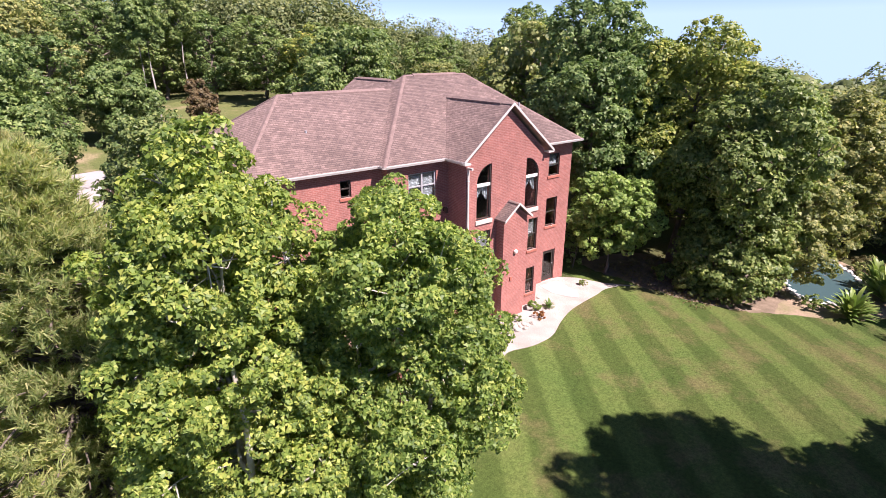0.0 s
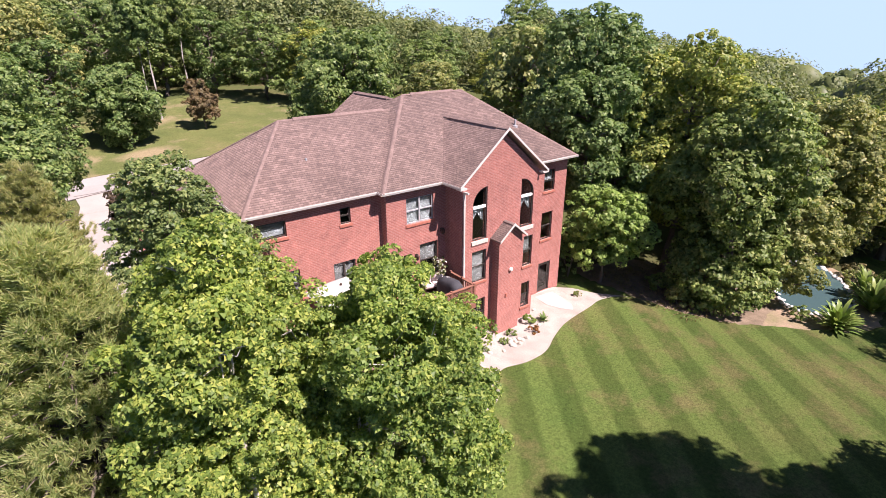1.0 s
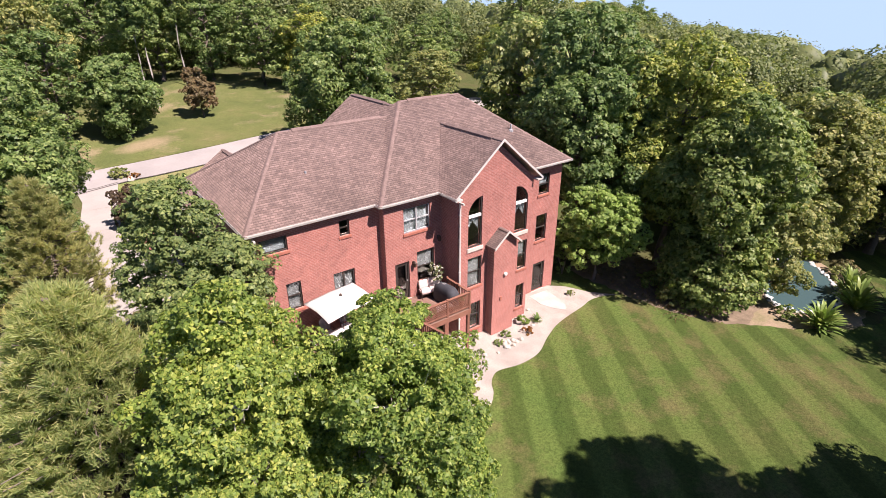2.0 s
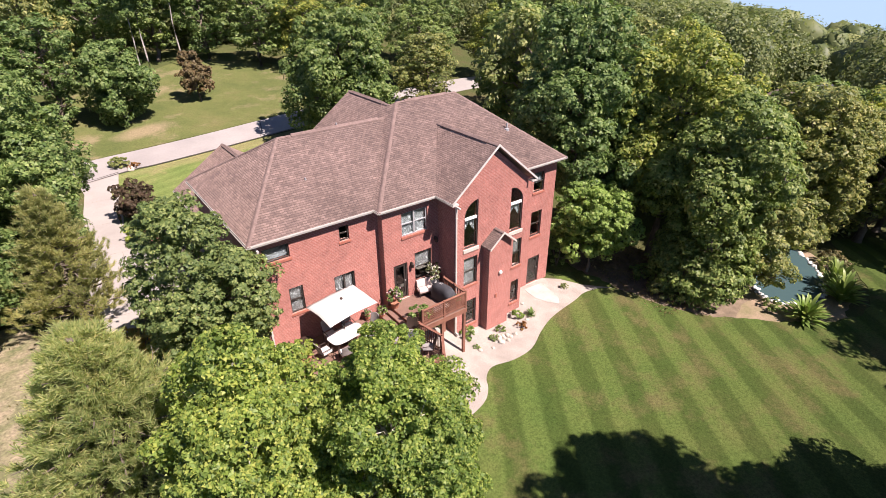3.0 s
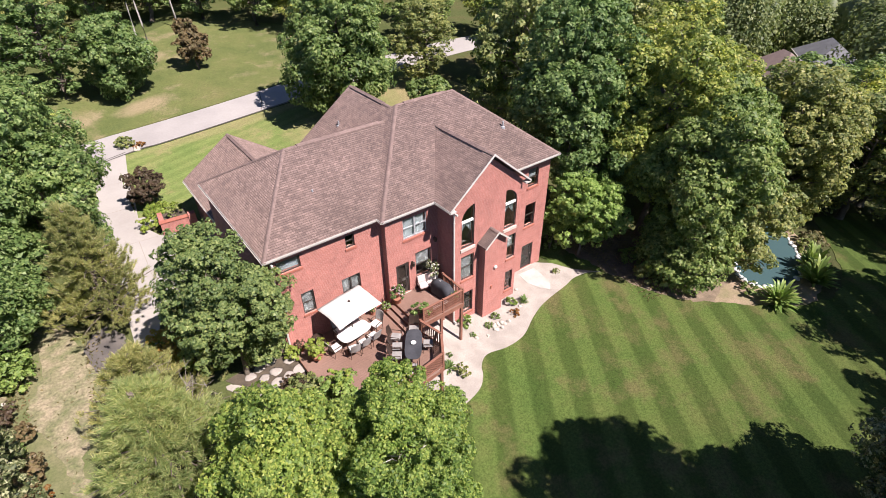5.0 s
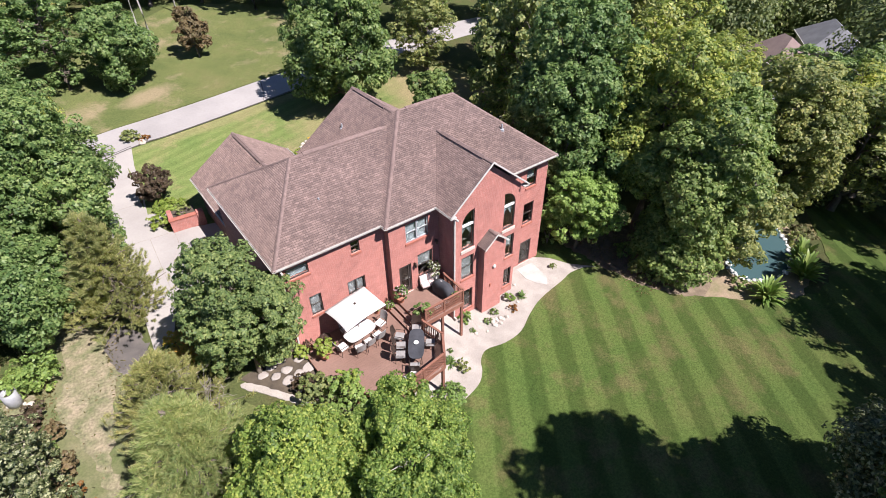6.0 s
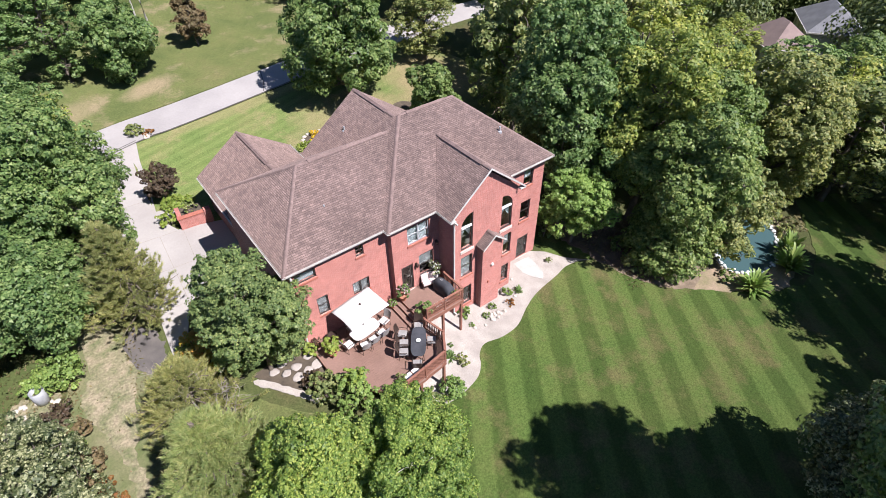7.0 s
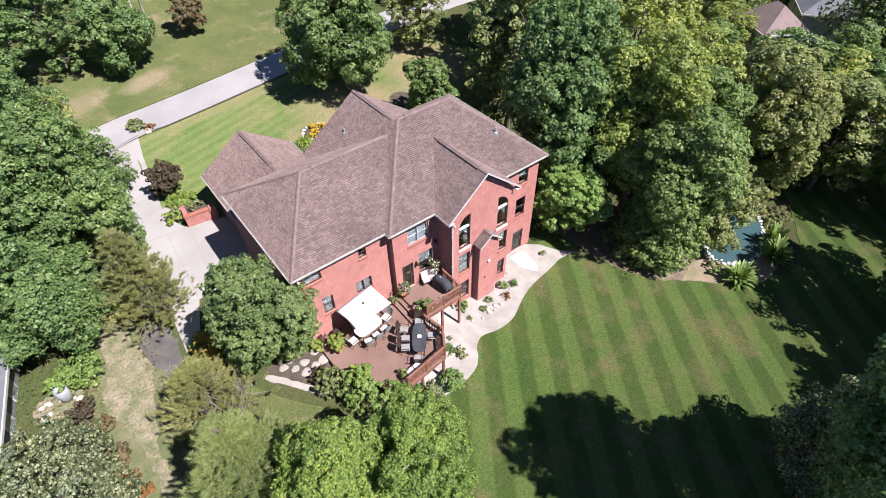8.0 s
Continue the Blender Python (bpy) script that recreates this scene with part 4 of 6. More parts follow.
wall_with_openings("wall", X_W, X_STEP, 0.4, EAVE - 0.12, Y_LEFT, [W_A, W_B, W_C, W_D])
wall_with_openings("wall", X_STEP, X_GL, 0.2, EAVE - 0.12, Y_MID, [W_E, W_F, W_G])
wall_with_openings("wall", X_GL, X_GR, -0.6, EAVE, Y_GAB, [A_1, A_2, H_1, B_1, H_2, B_2])
wall_with_openings("wall", X_GR, X_E, -0.7, EAVE - 0.12, Y_RIGHT, [R_1, R_2, R_3])
for x0, x1, y0, y1, z0, z1 in ((X_GL, X_GL + 0.3, Y_GAB + 0.3, Y_MID + 0.3, -0.6, EAVE), (X_GR - 0.3, X_GR, Y_GAB + 0.3, Y_RIGHT + 0.3, -0.6, EAVE), (X_STEP, X_STEP + 0.3, Y_MID + 0.3, Y_LEFT + 0.3, 0.2, EAVE - 0.12),
                               (X_E - 0.3, X_E, Y_RIGHT + 0.3, 11.6, -0.7, EAVE - 0.12), (X_W, X_W + 0.3, Y_LEFT + 0.3, Y_N, 0.4, EAVE - 0.12), (-10.75, -10.45, Y_N + 0.3, 18.4, 1.0, 5.0), (-4.4, -4.1, 11.8, 18.4, 1.0, 5.0)):
    bm = bmesh.new()
    box(bm, x0, y0, z0, x1, y1, z1)
    part("side_wall", bm, brick_x, house)
for x0, x1, y in ((X_W, -4.9, Y_N), (-4.9, 3.0, 11.5), (3.0, X_E - 0.3, 11.3)):
    bm = bmesh.new()
    box(bm, x0, y, 1.0, x1, y + 0.3, EAVE - 0.12)
    part("wall", bm, brick_y, house)
for x0, x1, y0, y1, zt, xr in ((-4.9, 3.0, 11.5, 11.8, 11.05, -0.97), (-10.75, -4.1, 18.1, 18.4, 7.25, -7.42)):
    bm = bmesh.new()
    zb = EAVE - 0.12 if zt > 9 else 4.95
    prism(bm, [(x0, zb), (x1, zb), (xr, zt)], "y", y0, y1)
    if zt < 9:
        box(bm, x0, y0, 1.0, x1, y1, zb)
    part("gable_wall", bm, brick_y, house)
bm = bmesh.new()
prism(bm, [(X_GL, EAVE), (X_GR, EAVE), (0.55, 10.31)], "y", Y_GAB, Y_GAB + 0.3)
part("gable_wall", bm, brick_y, house)
for z in (2.75, 5.75):
    bm = bmesh.new()
    box(bm, X_W + 0.3, 2.85, z, X_E - 0.3, 10.5, z + 0.25)
    part("inner_floor", bm, inside_mat, house)
bm = bmesh.new()
box(bm, X_W + 0.3, 5.2, 0.5, X_E - 0.3, 5.35, 8.0)
part("inner_wall", bm, inside_mat, house)

for o, kw in ((W_A, dict(lights=1, rails=(), sill=sill_brick, backing=(curtain_mat, 0.1))), (W_B, dict(sill=sill_brick)), (W_C, dict(sill=sill_brick, backing=(blind_mat, 0.0))), (W_D, dict(lights=2, rails=(), sill=sill_brick, backing=(blind_mat, 0.0))),
              (W_E, dict(lights=2, rails=(0.5,), sill=sill_brick, backing=(curtain_mat, 0.0), frame_mat=galv)), (W_G, dict(rails=(0.5,), backing=(blind_mat, 0.45))),
              (H_1, dict(sill=sill_brick, backing=(blind_mat, 0.0))), (B_1, dict(sill=sill_brick)), (H_2, dict(sill=sill_brick, backing=(blind_mat, 0.4))), (B_2, dict(sill=sill_brick)), (R_1, dict(sill=sill_brick, backing=(curtain_mat, 0.4))), (R_2, dict(sill=sill_brick))):
    y = Y_LEFT if o in (W_A, W_B, W_C, W_D) else Y_MID if o in (W_E, W_G) else Y_RIGHT if o in (R_1, R_2) else Y_GAB
    window(*o, y, **kw)
quarter_window(*A_1[:3], 7.02, A_1[3], Y_GAB, False)
quarter_window(*A_2[:3], 7.02, A_2[3], Y_GAB, True)
door(*W_F, Y_MID)
door(*R_3, Y_RIGHT)

# chimney breast on the gable wall, with a small roof
bm = bmesh.new()
prism(bm, [(-0.01, -0.5), (1.54, -0.5), (1.54, 5.22), (0.765, 5.82), (-0.01, 5.22)], "y", -0.09, Y_GAB - 0.003)
part("chimney_breast", bm, [brick_y, brick_x], house, "brick chimney breast under its own small gable")
cb = house.children[-1]
for p in cb.data.polygons:
    p.material_index = 1 if abs(p.normal.x) > 0.9 else 0


def roof_solid(verts, faces):
    """A closed roof body; slopes that face x take the turned courses."""
    bm = bmesh.new()
    vs = [bm.verts.new(v) for v in verts]
    for f in faces:
        bm.faces.new([vs[i] for i in f])
    bmesh.ops.recalc_face_normals(bm, faces=bm.faces)
    for f in bm.faces:
        f.material_index = 2 if f.normal.z < 0.05 else 1 if abs(f.normal.x) > abs(f.normal.y) else 0
    return part("roof", bm, [shingle_y, shingle_x, soffit_mat], house)


def hip_roof(x0, x1, y0, y1, z, xa, xb, yr, zr):
    roof_solid([(x0, y0, z), (x1, y0, z), (x1, y1, z), (x0, y1, z), (xa, yr, zr), (xb, yr, zr)],
               [(0, 3, 2, 1), (0, 1, 5, 4), (1, 2, 5), (2, 3, 4, 5), (3, 0, 4)])


def gable_roof(x0, x1, y0, y1, z, xr, zr, thick=0.1):
    """A roof slab with its ridge along y."""
    roof_solid([(x0, y0, z), (xr, y0, zr), (x1, y0, z), (x0, y1, z), (xr, y1, zr), (x1, y1, z), (x0, y0, z - thick), (xr, y0, zr - thick), (x1, y0, z - thick), (x0, y1, z - thick), (xr, y1, zr - thick), (x1, y1, z - thick)],
               [(0, 1, 4, 3), (1, 2, 5, 4), (6, 9, 10, 7), (7, 10, 11, 8), (0, 6, 7, 1), (1, 7, 8, 2), (3, 4, 10, 9), (4, 5, 11, 10), (0, 3, 9, 6), (2, 8, 11, 5)])


YS_L, YS_M, YS_R = 1.92, 1.5, 1.45
hip_roof(-11.45, -1.0, YS_L, 11.34, EAVE, -7.9, -1.6, 6.63, 10.95)
roof_solid([(-5.55, YS_M, EAVE), (0.45, YS_M, EAVE), (0.45, 6.78, 11.6), (-1.0, 6.78, 11.6), (-5.55, 12.06, EAVE), (0.45, 12.06, EAVE)],
           [(0, 1, 2, 3), (0, 3, 4), (3, 2, 5, 4), (0, 4, 5, 1), (1, 5, 2)])
roof_solid([(0.45, YS_R, EAVE), (7.22, YS_R, EAVE), (3.02, 6.78, 11.6), (0.45, 6.78, 11.6), (7.22, 12.06, EAVE), (0.45, 12.06, EAVE)],
           [(0, 1, 2, 3), (1, 4, 2), (2, 4, 5, 3), (0, 5, 4, 1), (0, 3, 5)])
gable_roof(-5.25, 3.35, 6.7, 12.15, EAVE, -0.97, 11.3)
gable_roof(-11.05, -3.8, 10.6, 18.75, 5.1, -7.42, 7.55)
gable_roof(-2.3, 3.4, 0.14, 5.9, EAVE, 0.55, 10.56)
gable_roof(-0.16, 1.68, -0.32, Y_GAB - 0.01, 5.22, 0.76, 5.98, 0.07)


def cap_line(name, a, b, w, h, material, label=""):
    """A run of ridge caps."""
    a, b = Vector(a), Vector(b)
    d = b - a
    bm = bmesh.new()
    side = Vector((-d.y, d.x, 0)).normalized() * w
    low = Vector((0, 0, -w * 0.42))
    v = [[bm.verts.new(q) for q in (p - side + low, p - side * 0.5 + low * 0.4 + Vector((0, 0, h)), p + Vector((0, 0, h)), p + side * 0.5 + low * 0.4 + Vector((0, 0, h)), p + side + low)] for p in (a, b)]
    for i in range(5):
        j = (i + 1) % 5
        bm.faces.new([v[0][i], v[0][j], v[1][j], v[1][i]])
    bm.faces.new(v[0])
    bm.faces.new(v[1][::-1])
    part(name, bm, material, house, label)


for a, b in (((-11.45, YS_L, EAVE), (-7.9, 6.63, 10.95)), ((-11.45, 11.34, EAVE), (-7.9, 6.63, 10.95)), ((-5.55, YS_M, EAVE), (-1.0, 6.78, 11.6)), ((7.22, YS_R, EAVE), (3.02, 6.78, 11.6)), ((-7.9, 6.63, 10.95), (-2.0, 6.63, 10.95)),
             ((-1.0, 6.78, 11.6), (3.02, 6.78, 11.6)), ((-0.97, 7.2, 11.3), (-0.97, 12.15, 11.3)), ((-7.42, 11.0, 7.55), (-7.42, 18.75, 7.55)), ((0.55, 0.16, 10.56), (0.55, 5.1, 10.56)), ((0.76, -0.3, 5.98), (0.76, 0.4, 5.98))):
    cap_line("ridge_cap", a, b, 0.115, 0.012, ridge_mat)


def ridge_vent(a, b):
    a, b = Vector(a), Vector(b)
    d = (b - a).normalized()
    s = Vector((-d.y, d.x, 0))
    bm = bmesh.new()
    vs = []
    for p in (a, b):
        vs.append([bm.verts.new(p + s * k + Vector((0, 0, h))) for k, h in ((-0.15, -0.10), (-0.15, -0.03), (0, 0.065), (0.15, -0.03), (0.15, -0.10))])
    for i in range(5):
        j = (i + 1) % 5
        bm.faces.new([vs[0][i], vs[0][j], vs[1][j], vs[1][i]])
    bm.faces.new(vs[0])
    bm.faces.new(vs[1])
    part("ridge_vent", bm, ridge_mat, house, "raised ridge vent strip")


ridge_vent((-7.2, 6.63, 10.95), (-2.3, 6.63, 10.95))
ridge_vent((-0.5, 6.78, 11.6), (2.4, 6.78, 11.6))
ridge_vent((-0.97, 8.2, 11.3), (-0.97, 11.8, 11.3))
ridge_vent((-7.42, 13.3, 7.55), (-7.42, 18.4, 7.55))
ridge_vent((0.55, 0.9, 10.56), (0.55, 4.6, 10.56))


def gutter(a, b, out):
    """A white box gutter with a lip along an eave."""
    a, b, o = Vector(a), Vector(b), Vector(out)
    prof = [(0.0, 0.015), (0.0, -0.10), (0.06, -0.10), (0.09, -0.01), (0.08, -0.01), (0.055, -0.085), (0.012, -0.085), (0.012, 0.015)]
    bm = bmesh.new()
    rows = [[bm.verts.new(p + o * k + Vector((0, 0, h))) for k, h in prof] for p in (a, b)]
    n = len(prof)
    for i in range(n):
        bm.faces.new([rows[0][i], rows[0][(i + 1) % n], rows[1][(i + 1) % n], rows[1][i]])
    bm.faces.new(rows[0])
    bm.faces.new(rows[1][::-1])
    part("gutter", bm, gutter_paint, house, "pale eaves gutter")


S, Wd, E = (0, -1, 0), (-1, 0, 0), (1, 0, 0)
for a, b, o in (((-11.45, YS_L), (-5.55, YS_L), S), ((-5.55, YS_M), (-2.3, YS_M), S), ((3.4, YS_R), (7.22, YS_R), S), ((-11.45, YS_L), (-11.45, 11.2), Wd),
                ((7.22, YS_R), (7.22, 12.06), E), ((-2.3, 0.14), (-2.3, YS_M), Wd), ((-5.55, YS_M), (-5.55, YS_L), Wd)):
    gutter((*a, EAVE), (*b, EAVE), o)
gutter((-11.05, 11.4, 5.1), (-11.05, 18.75, 5.1), Wd)
gutter((-3.8, 12.2, 5.1), (-3.8, 18.75, 5.1), E)


def rake_board(a, b, y, t=0.035, h=0.12):
    bm = bmesh.new()
    prism(bm, [a, b, (b[0], b[1] - h), (a[0], a[1] - h)], "y", y - t, y)
    part("rake_board", bm, gutter_paint, house, "pale beige gable board")


rake_board((-2.32, EAVE + 0.02), (0.55, 10.6), 0.14)
rake_board((0.55, 10.6), (3.42, EAVE + 0.02), 0.14)
rake_board((-0.17, 5.24), (0.76, 6.01), -0.32, 0.03, 0.12)
rake_board((0.76, 6.01), (1.69, 5.24), -0.32, 0.03, 0.12)
for x0, x1 in ((-2.32, -1.93), (3.03, 3.42)):
    bm = bmesh.new()
    box(bm, x0, 0.12, EAVE - 0.14, x1, Y_GAB - 0.003, EAVE - 0.06)
    part("eave_return", bm, gutter_paint, house)


def downspout(x, y, z0, z1, side=1):
    bm = bmesh.new()
    box(bm, x - 0.045, y - 0.09, z0 + 0.15, x + 0.045, y - 0.015, z1 - 0.3, None, 0.012)
    box(bm, x - 0.045, y - 0.28, z0 + 0.05, x + 0.045, y - 0.015, z0 + 0.15)
    box(bm, x - 0.045, y - 0.35, z1 - 0.32, x + 0.045, y - 0.015, z1 - 0.24)
    for z in (z0 + 1.2, (z0 + z1) / 2, z1 - 0.9):
        box(bm, x - 0.06, y - 0.1, z, x + 0.06, y - 0.003, z + 0.04)
    part("downspout", bm, gutter_paint, house, "pale beige downspout")


downspout(X_GL + 0.07, Y_GAB, 0.2, EAVE - 0.05)
downspout(X_W + 0.1, Y_LEFT, 2.2, EAVE - 0.05)

# vent pipes through the roof, lamps on the walls
for x, y, z, h in ((-7.72, 4.2, 9.26, 0.35), (4.6, 3.9, 9.76, 0.35), (-3.0, 10.2, 9.75, 0.3)):
    bm = bmesh.new()
    lathe(bm, [(0.16, z - 0.12), (0.14, z + 0.02), (0.055, z + 0.06), (0.05, z + h), (0.035, z + h)], 10, (x, y))
    part("vent_pipe", bm, galv, house, "grey plumbing vent pipe")


def wall_lantern(x, y, z):
    bm = bmesh.new()
    box(bm, x - 0.06, y - 0.03, z - 0.1, x + 0.06, y - 0.002, z + 0.1, None, 0.01)
    tube(bm, (x, y - 0.02, z + 0.06), (x, y - 0.15, z + 0.12), 0.014, 0.014, 6)
    lathe(bm, [(0.02, z + 0.14), (0.1, z + 0.05), (0.085, z - 0.14), (0.03, z - 0.19)], 6, (x, y - 0.16))
    part("wall_lantern", bm, dark_metal, house, "dark metal wall lantern")


wall_lantern(-3.72, Y_MID, 4.75)
wall_lantern(-2.2, Y_MID, 5.75)
bm = bmesh.new()
lathe(bm, [(0.03, 0.0), (0.10, 0.01), (0.115, 0.06), (0.08, 0.12), (0.02, 0.14)], 12)
bmesh.ops.transform(bm, matrix=pose(0.8, -0.093, 3.46, 90), verts=bm.verts)
part("flood_light", bm, white_paint, house, "white round floodlight on the chimney breast")
bm = bmesh.new()
box(bm, 0.5, -0.15, 1.95, 0.62, -0.093, 2.15, None, 0.01)
part("outlet_box", bm, sill_brick, house)


# ---- trees ----
tree("maple", "young maple with yellow-green leaves and a pale forked stem", -14.0, -9.5, 11.2, 2.3, 80000, maple_leaf, 0.102, 11, 0.14, 22, 0.36, 0.13, pale_bark, 2, fill=0.22, loose=1.25, per=110)
tree("maple", "young maple with yellow-green leaves beside the deck", -10.8, -10.0, 10.3, 2.65, 84000, maple_leaf, 0.102, 12, 0.12, 22, 0.36, 0.12, pale_bark, 2, fill=0.22, loose=1.25, per=110)
pine("pine_tree", "broad green pine with long needles and brown cones", -16.8, -7.0, 9.7, 3.5, 21, 3800, 66)
pine("pine_tree", "smaller olive pine beside the driveway", -18.6, 8.2, 7.6, 2.4, 22, 1300, 60, None, olive_needle)
pine("pine_tree", "thin grey-green pine with bare twigs", -17.5, -0.6, 5.2, 2.6, 23, 1000, 46, None, olive_needle)
tree("pear_tree", "dense rounded dark green tree beside the house", -13.55, 0.9, 8.3, 2.75, 34000, round_leaf, 0.14, 13, 0.06, 18, 0.34, 0.13, fill=0.2, squash=1.0)
tree("oak", "broad dark green tree over the pond", 14.5, -3.4, 12.2, 4.15, 33000, mid_leaf, 0.22, 31, 0.03, 16, 0.62)
tree("oak", "green tree whose boughs overhang the pond", 17.5, -4.7, 8.2, 2.9, 17000, olive_leaf, 0.19, 40, 0.08, 17, 0.45, lean=(0.9, -0.3))
tree("hackberry", "low bright green tree at the house corner", 9.9, 1.9, 6.0, 2.75, 14000, lime_tree_leaf, 0.2, 32, 0.28, 12, 0.42)
tree("oak", "tall dark green oak behind the house", 12.3, 6.4, 15.9, 4.8, 36000, oak_leaf, 0.24, 33, 0.12, 17, 0.65)
tree("oak", "tall yellow-green tree behind the pond", 16.4, 1.8, 15.3, 4.3, 28000, yellow_leaf, 0.24, 34, 0.1, 16, 0.65)
tree("oak", "green tree standing between two taller ones", 21.5, 0.6, 11.8, 3.8, 18000, mid_leaf, 0.25, 41, 0.08, 13, 0.65)
tree("ash", "yellow-green tree at the far side of the pond", 28.6, -2.3, 11.3, 3.6, 22000, olive_leaf, 0.22, 35, 0.04, 15, 0.65)
tree("maple", "large green tree beside the street", 3.6, 27.6, 11.4, 5.4, 24000, oak_leaf, 0.29, 36, 0.10, 15, 0.8)
tree("maple", "rounded green tree across the street", -13.6, 41.0, 7.4, 3.3, 14000, oak_leaf, 0.28, 37, 0.05, 14, 0.7)
tree("ornamental_tree", "small red-brown tree on the far lawn", -6.2, 44.4, 5.2, 1.8, 4200, red_leaf, 0.26, 38, 0.12, 9, 0.4)
tree("shrub_tree", "dense tall shrub behind the house", 7.8, 18.5, 6.0, 2.6, 7000, mid_leaf, 0.28, 39, 0.05, 9, 0.5)
tree("ash", "tall dark green tree that shades the lawn's edge", 3.1, -22.4, 18.0, 4.1, 40000, oak_leaf, 0.2, 42, 0.42, 22, 0.6)
tree("ash", "leafy tree at the lawn's edge, glints and dark gaps in its leaf colours", 7.4, -20.9, 9.5, 3.8, 32000, sage_leaf, 0.17, 43, 0.03, 17, 0.6)
tree("oak", "small dark leafy tree on the lawn's edge", 6.0, -20.6, 9.6, 2.2, 10000, oak_leaf, 0.17, 49, 0.1, 12, 0.4)
tree("mulberry", "spreading grey-green tree by the path, glints and dark gaps in its leaf colours", -23.9, -3.2, 7.4, 3.3, 24000, sage_leaf, 0.13, 45, 0.12, 20, 0.34)
tree("oak", "tall dense green tree beside the driveway", -20.8, 15.2, 11.6, 4.1, 32000, oak_leaf, 0.2, 47, 0.06, 19, 0.6)
tree("maple", "tall dense green tree beside the driveway", -22.2, 21.6, 12.0, 4.2, 28000, oak_leaf, 0.2, 48, 0.08, 17, 0.6)
tree("oak", "dense green tree beside the driveway", -23.2, 8.6, 9.4, 3.1, 24000, oak_leaf, 0.18, 46, 0.1, 13, 0.6)

for x, y, h, seed in ((-10.9, 48.6, 13.5, 51), (-10.0, 49.6, 14.0, 52), (-5.6, 57.5, 13.0, 53)):
    tree("birch", "slender birch with a bare pale trunk before the woods", x, y, h, 2.2, 5200, mid_leaf, 0.3, seed, 0.55, 9, 0.6, 0.13, birch_bark)

proto = [tree("woodland_tree", "green woodland tree in full leaf", 44 + 7 * k, 52 + 6 * (k % 2), 14.5 + k % 3, 4.6, 6600, m, 0.37, 60 + k, 0.12, 15, 0.95)
         for k, m in enumerate((mid_leaf, oak_leaf, yellow_leaf, olive_leaf, mid_leaf, oak_leaf))]
for p in proto:
    p["group"] = "trees of the surrounding woods"


def plant_again(k, x, y, top, turn, wide=1.0):
    """Another tree of kind k, whose tip reaches the height top."""
    g = ground_z(x, y)
    s = (top - g) / (14.5 + k % 3)
    w = wide * s ** 0.5 * 0.97
    return copy_thing(proto[k], pose(x, y, g - 0.1, 0, 0, turn) @ Matrix.Diagonal((w, w, s, 1)))


# rows of kind, x, y, height of the tip
WOODS = [
    (5, -23.4, 10.6, 9.0), (3, -28, 27, 14), (0, -29.5, 18, 13), (5, -34, 22, 15), (4, -25.5, 30.5, 12.5), (2, -22.0, 26.6, 11.0),
    (1, -18.8, 42.6, 14.0), (5, -23.2, 40.6, 13.5), (0, -27.5, 38.5, 13), (4, -25.5, 45, 15.5), (0, -28, 52, 18), (3, -20, 52, 17.5), (5, -14.5, 56, 18.5), (4, -8, 61, 17.5), (1, -2, 60, 17.2), (0, 3.5, 55, 16.8), (2, 8.5, 51, 15.5), (5, 12, 60, 16.5), (4, -1, 69, 18), (0, -20, 62, 18.5), (3, -34, 48, 18), (4, -32, 36, 15.5),
    (2, 13, 47, 14.0), (3, 14.5, 31, 11.5), (0, 19, 40, 13.5), (4, 24, 48, 14.5), (2, 30, 40, 13), (1, 20, 55, 15.2), (5, 32, 56, 15),
    (3, 15.0, 16.0, 14.5), (0, 18, 19.5, 15), (4, 23, 26, 14.5), (2, 23.5, 9.5, 12.8), (2, 25.5, 4.4, 11.4), (3, 31.5, 0.8, 9.6), (2, 36.5, -1.5, 9.0), (3, 33.5, -4.8, 8.6), (2, 32.5, 8, 8.5), (3, 29.5, 17, 13), (2, 36, 16, 12.5), (1, 35.5, 2.0, 9.2), (5, 38, -4.5, 8.4), (4, 45, -8, 7.0), (0, 48, 2, 7.0),
    (3, 38, 26, 12.5), (4, 48, 24, 12), (4, 42, 40, 13.5), (1, 44, 14.5, 4.5), (2, 50.5, 17.4, 4.6),
    (1, 12.6, -25.6, 9.4), (5, 1.0, -27.5, 13), (1, 6.6, -27.2, 12.6), (5, -29.0, -3.0, 7.0), (5, 22.4, -20.2, 11.5), (1, 25.6, -17.2, 11.2), (1, -26.8, 13.0, 9.6), (4, -31, 13, 11), (0, -27, 24.5, 12), (4, 18.5, -26, 12.5), (5, 24.8, -22.6, 12.0), (1, 38, -21, 13), (0, 43, -17, 12), (4, 37.5, -10.5, 9.0), (5, 34.5, -11.5, 9.0), (3, 30, -28, 13), (1, 22, -28, 13),
]
rng0 = random.Random(5)
for k, x, y, top in WOODS:
    plant_again(k, x, y, top, rng0.uniform(0, 360), rng0.uniform(0.95, 1.15))


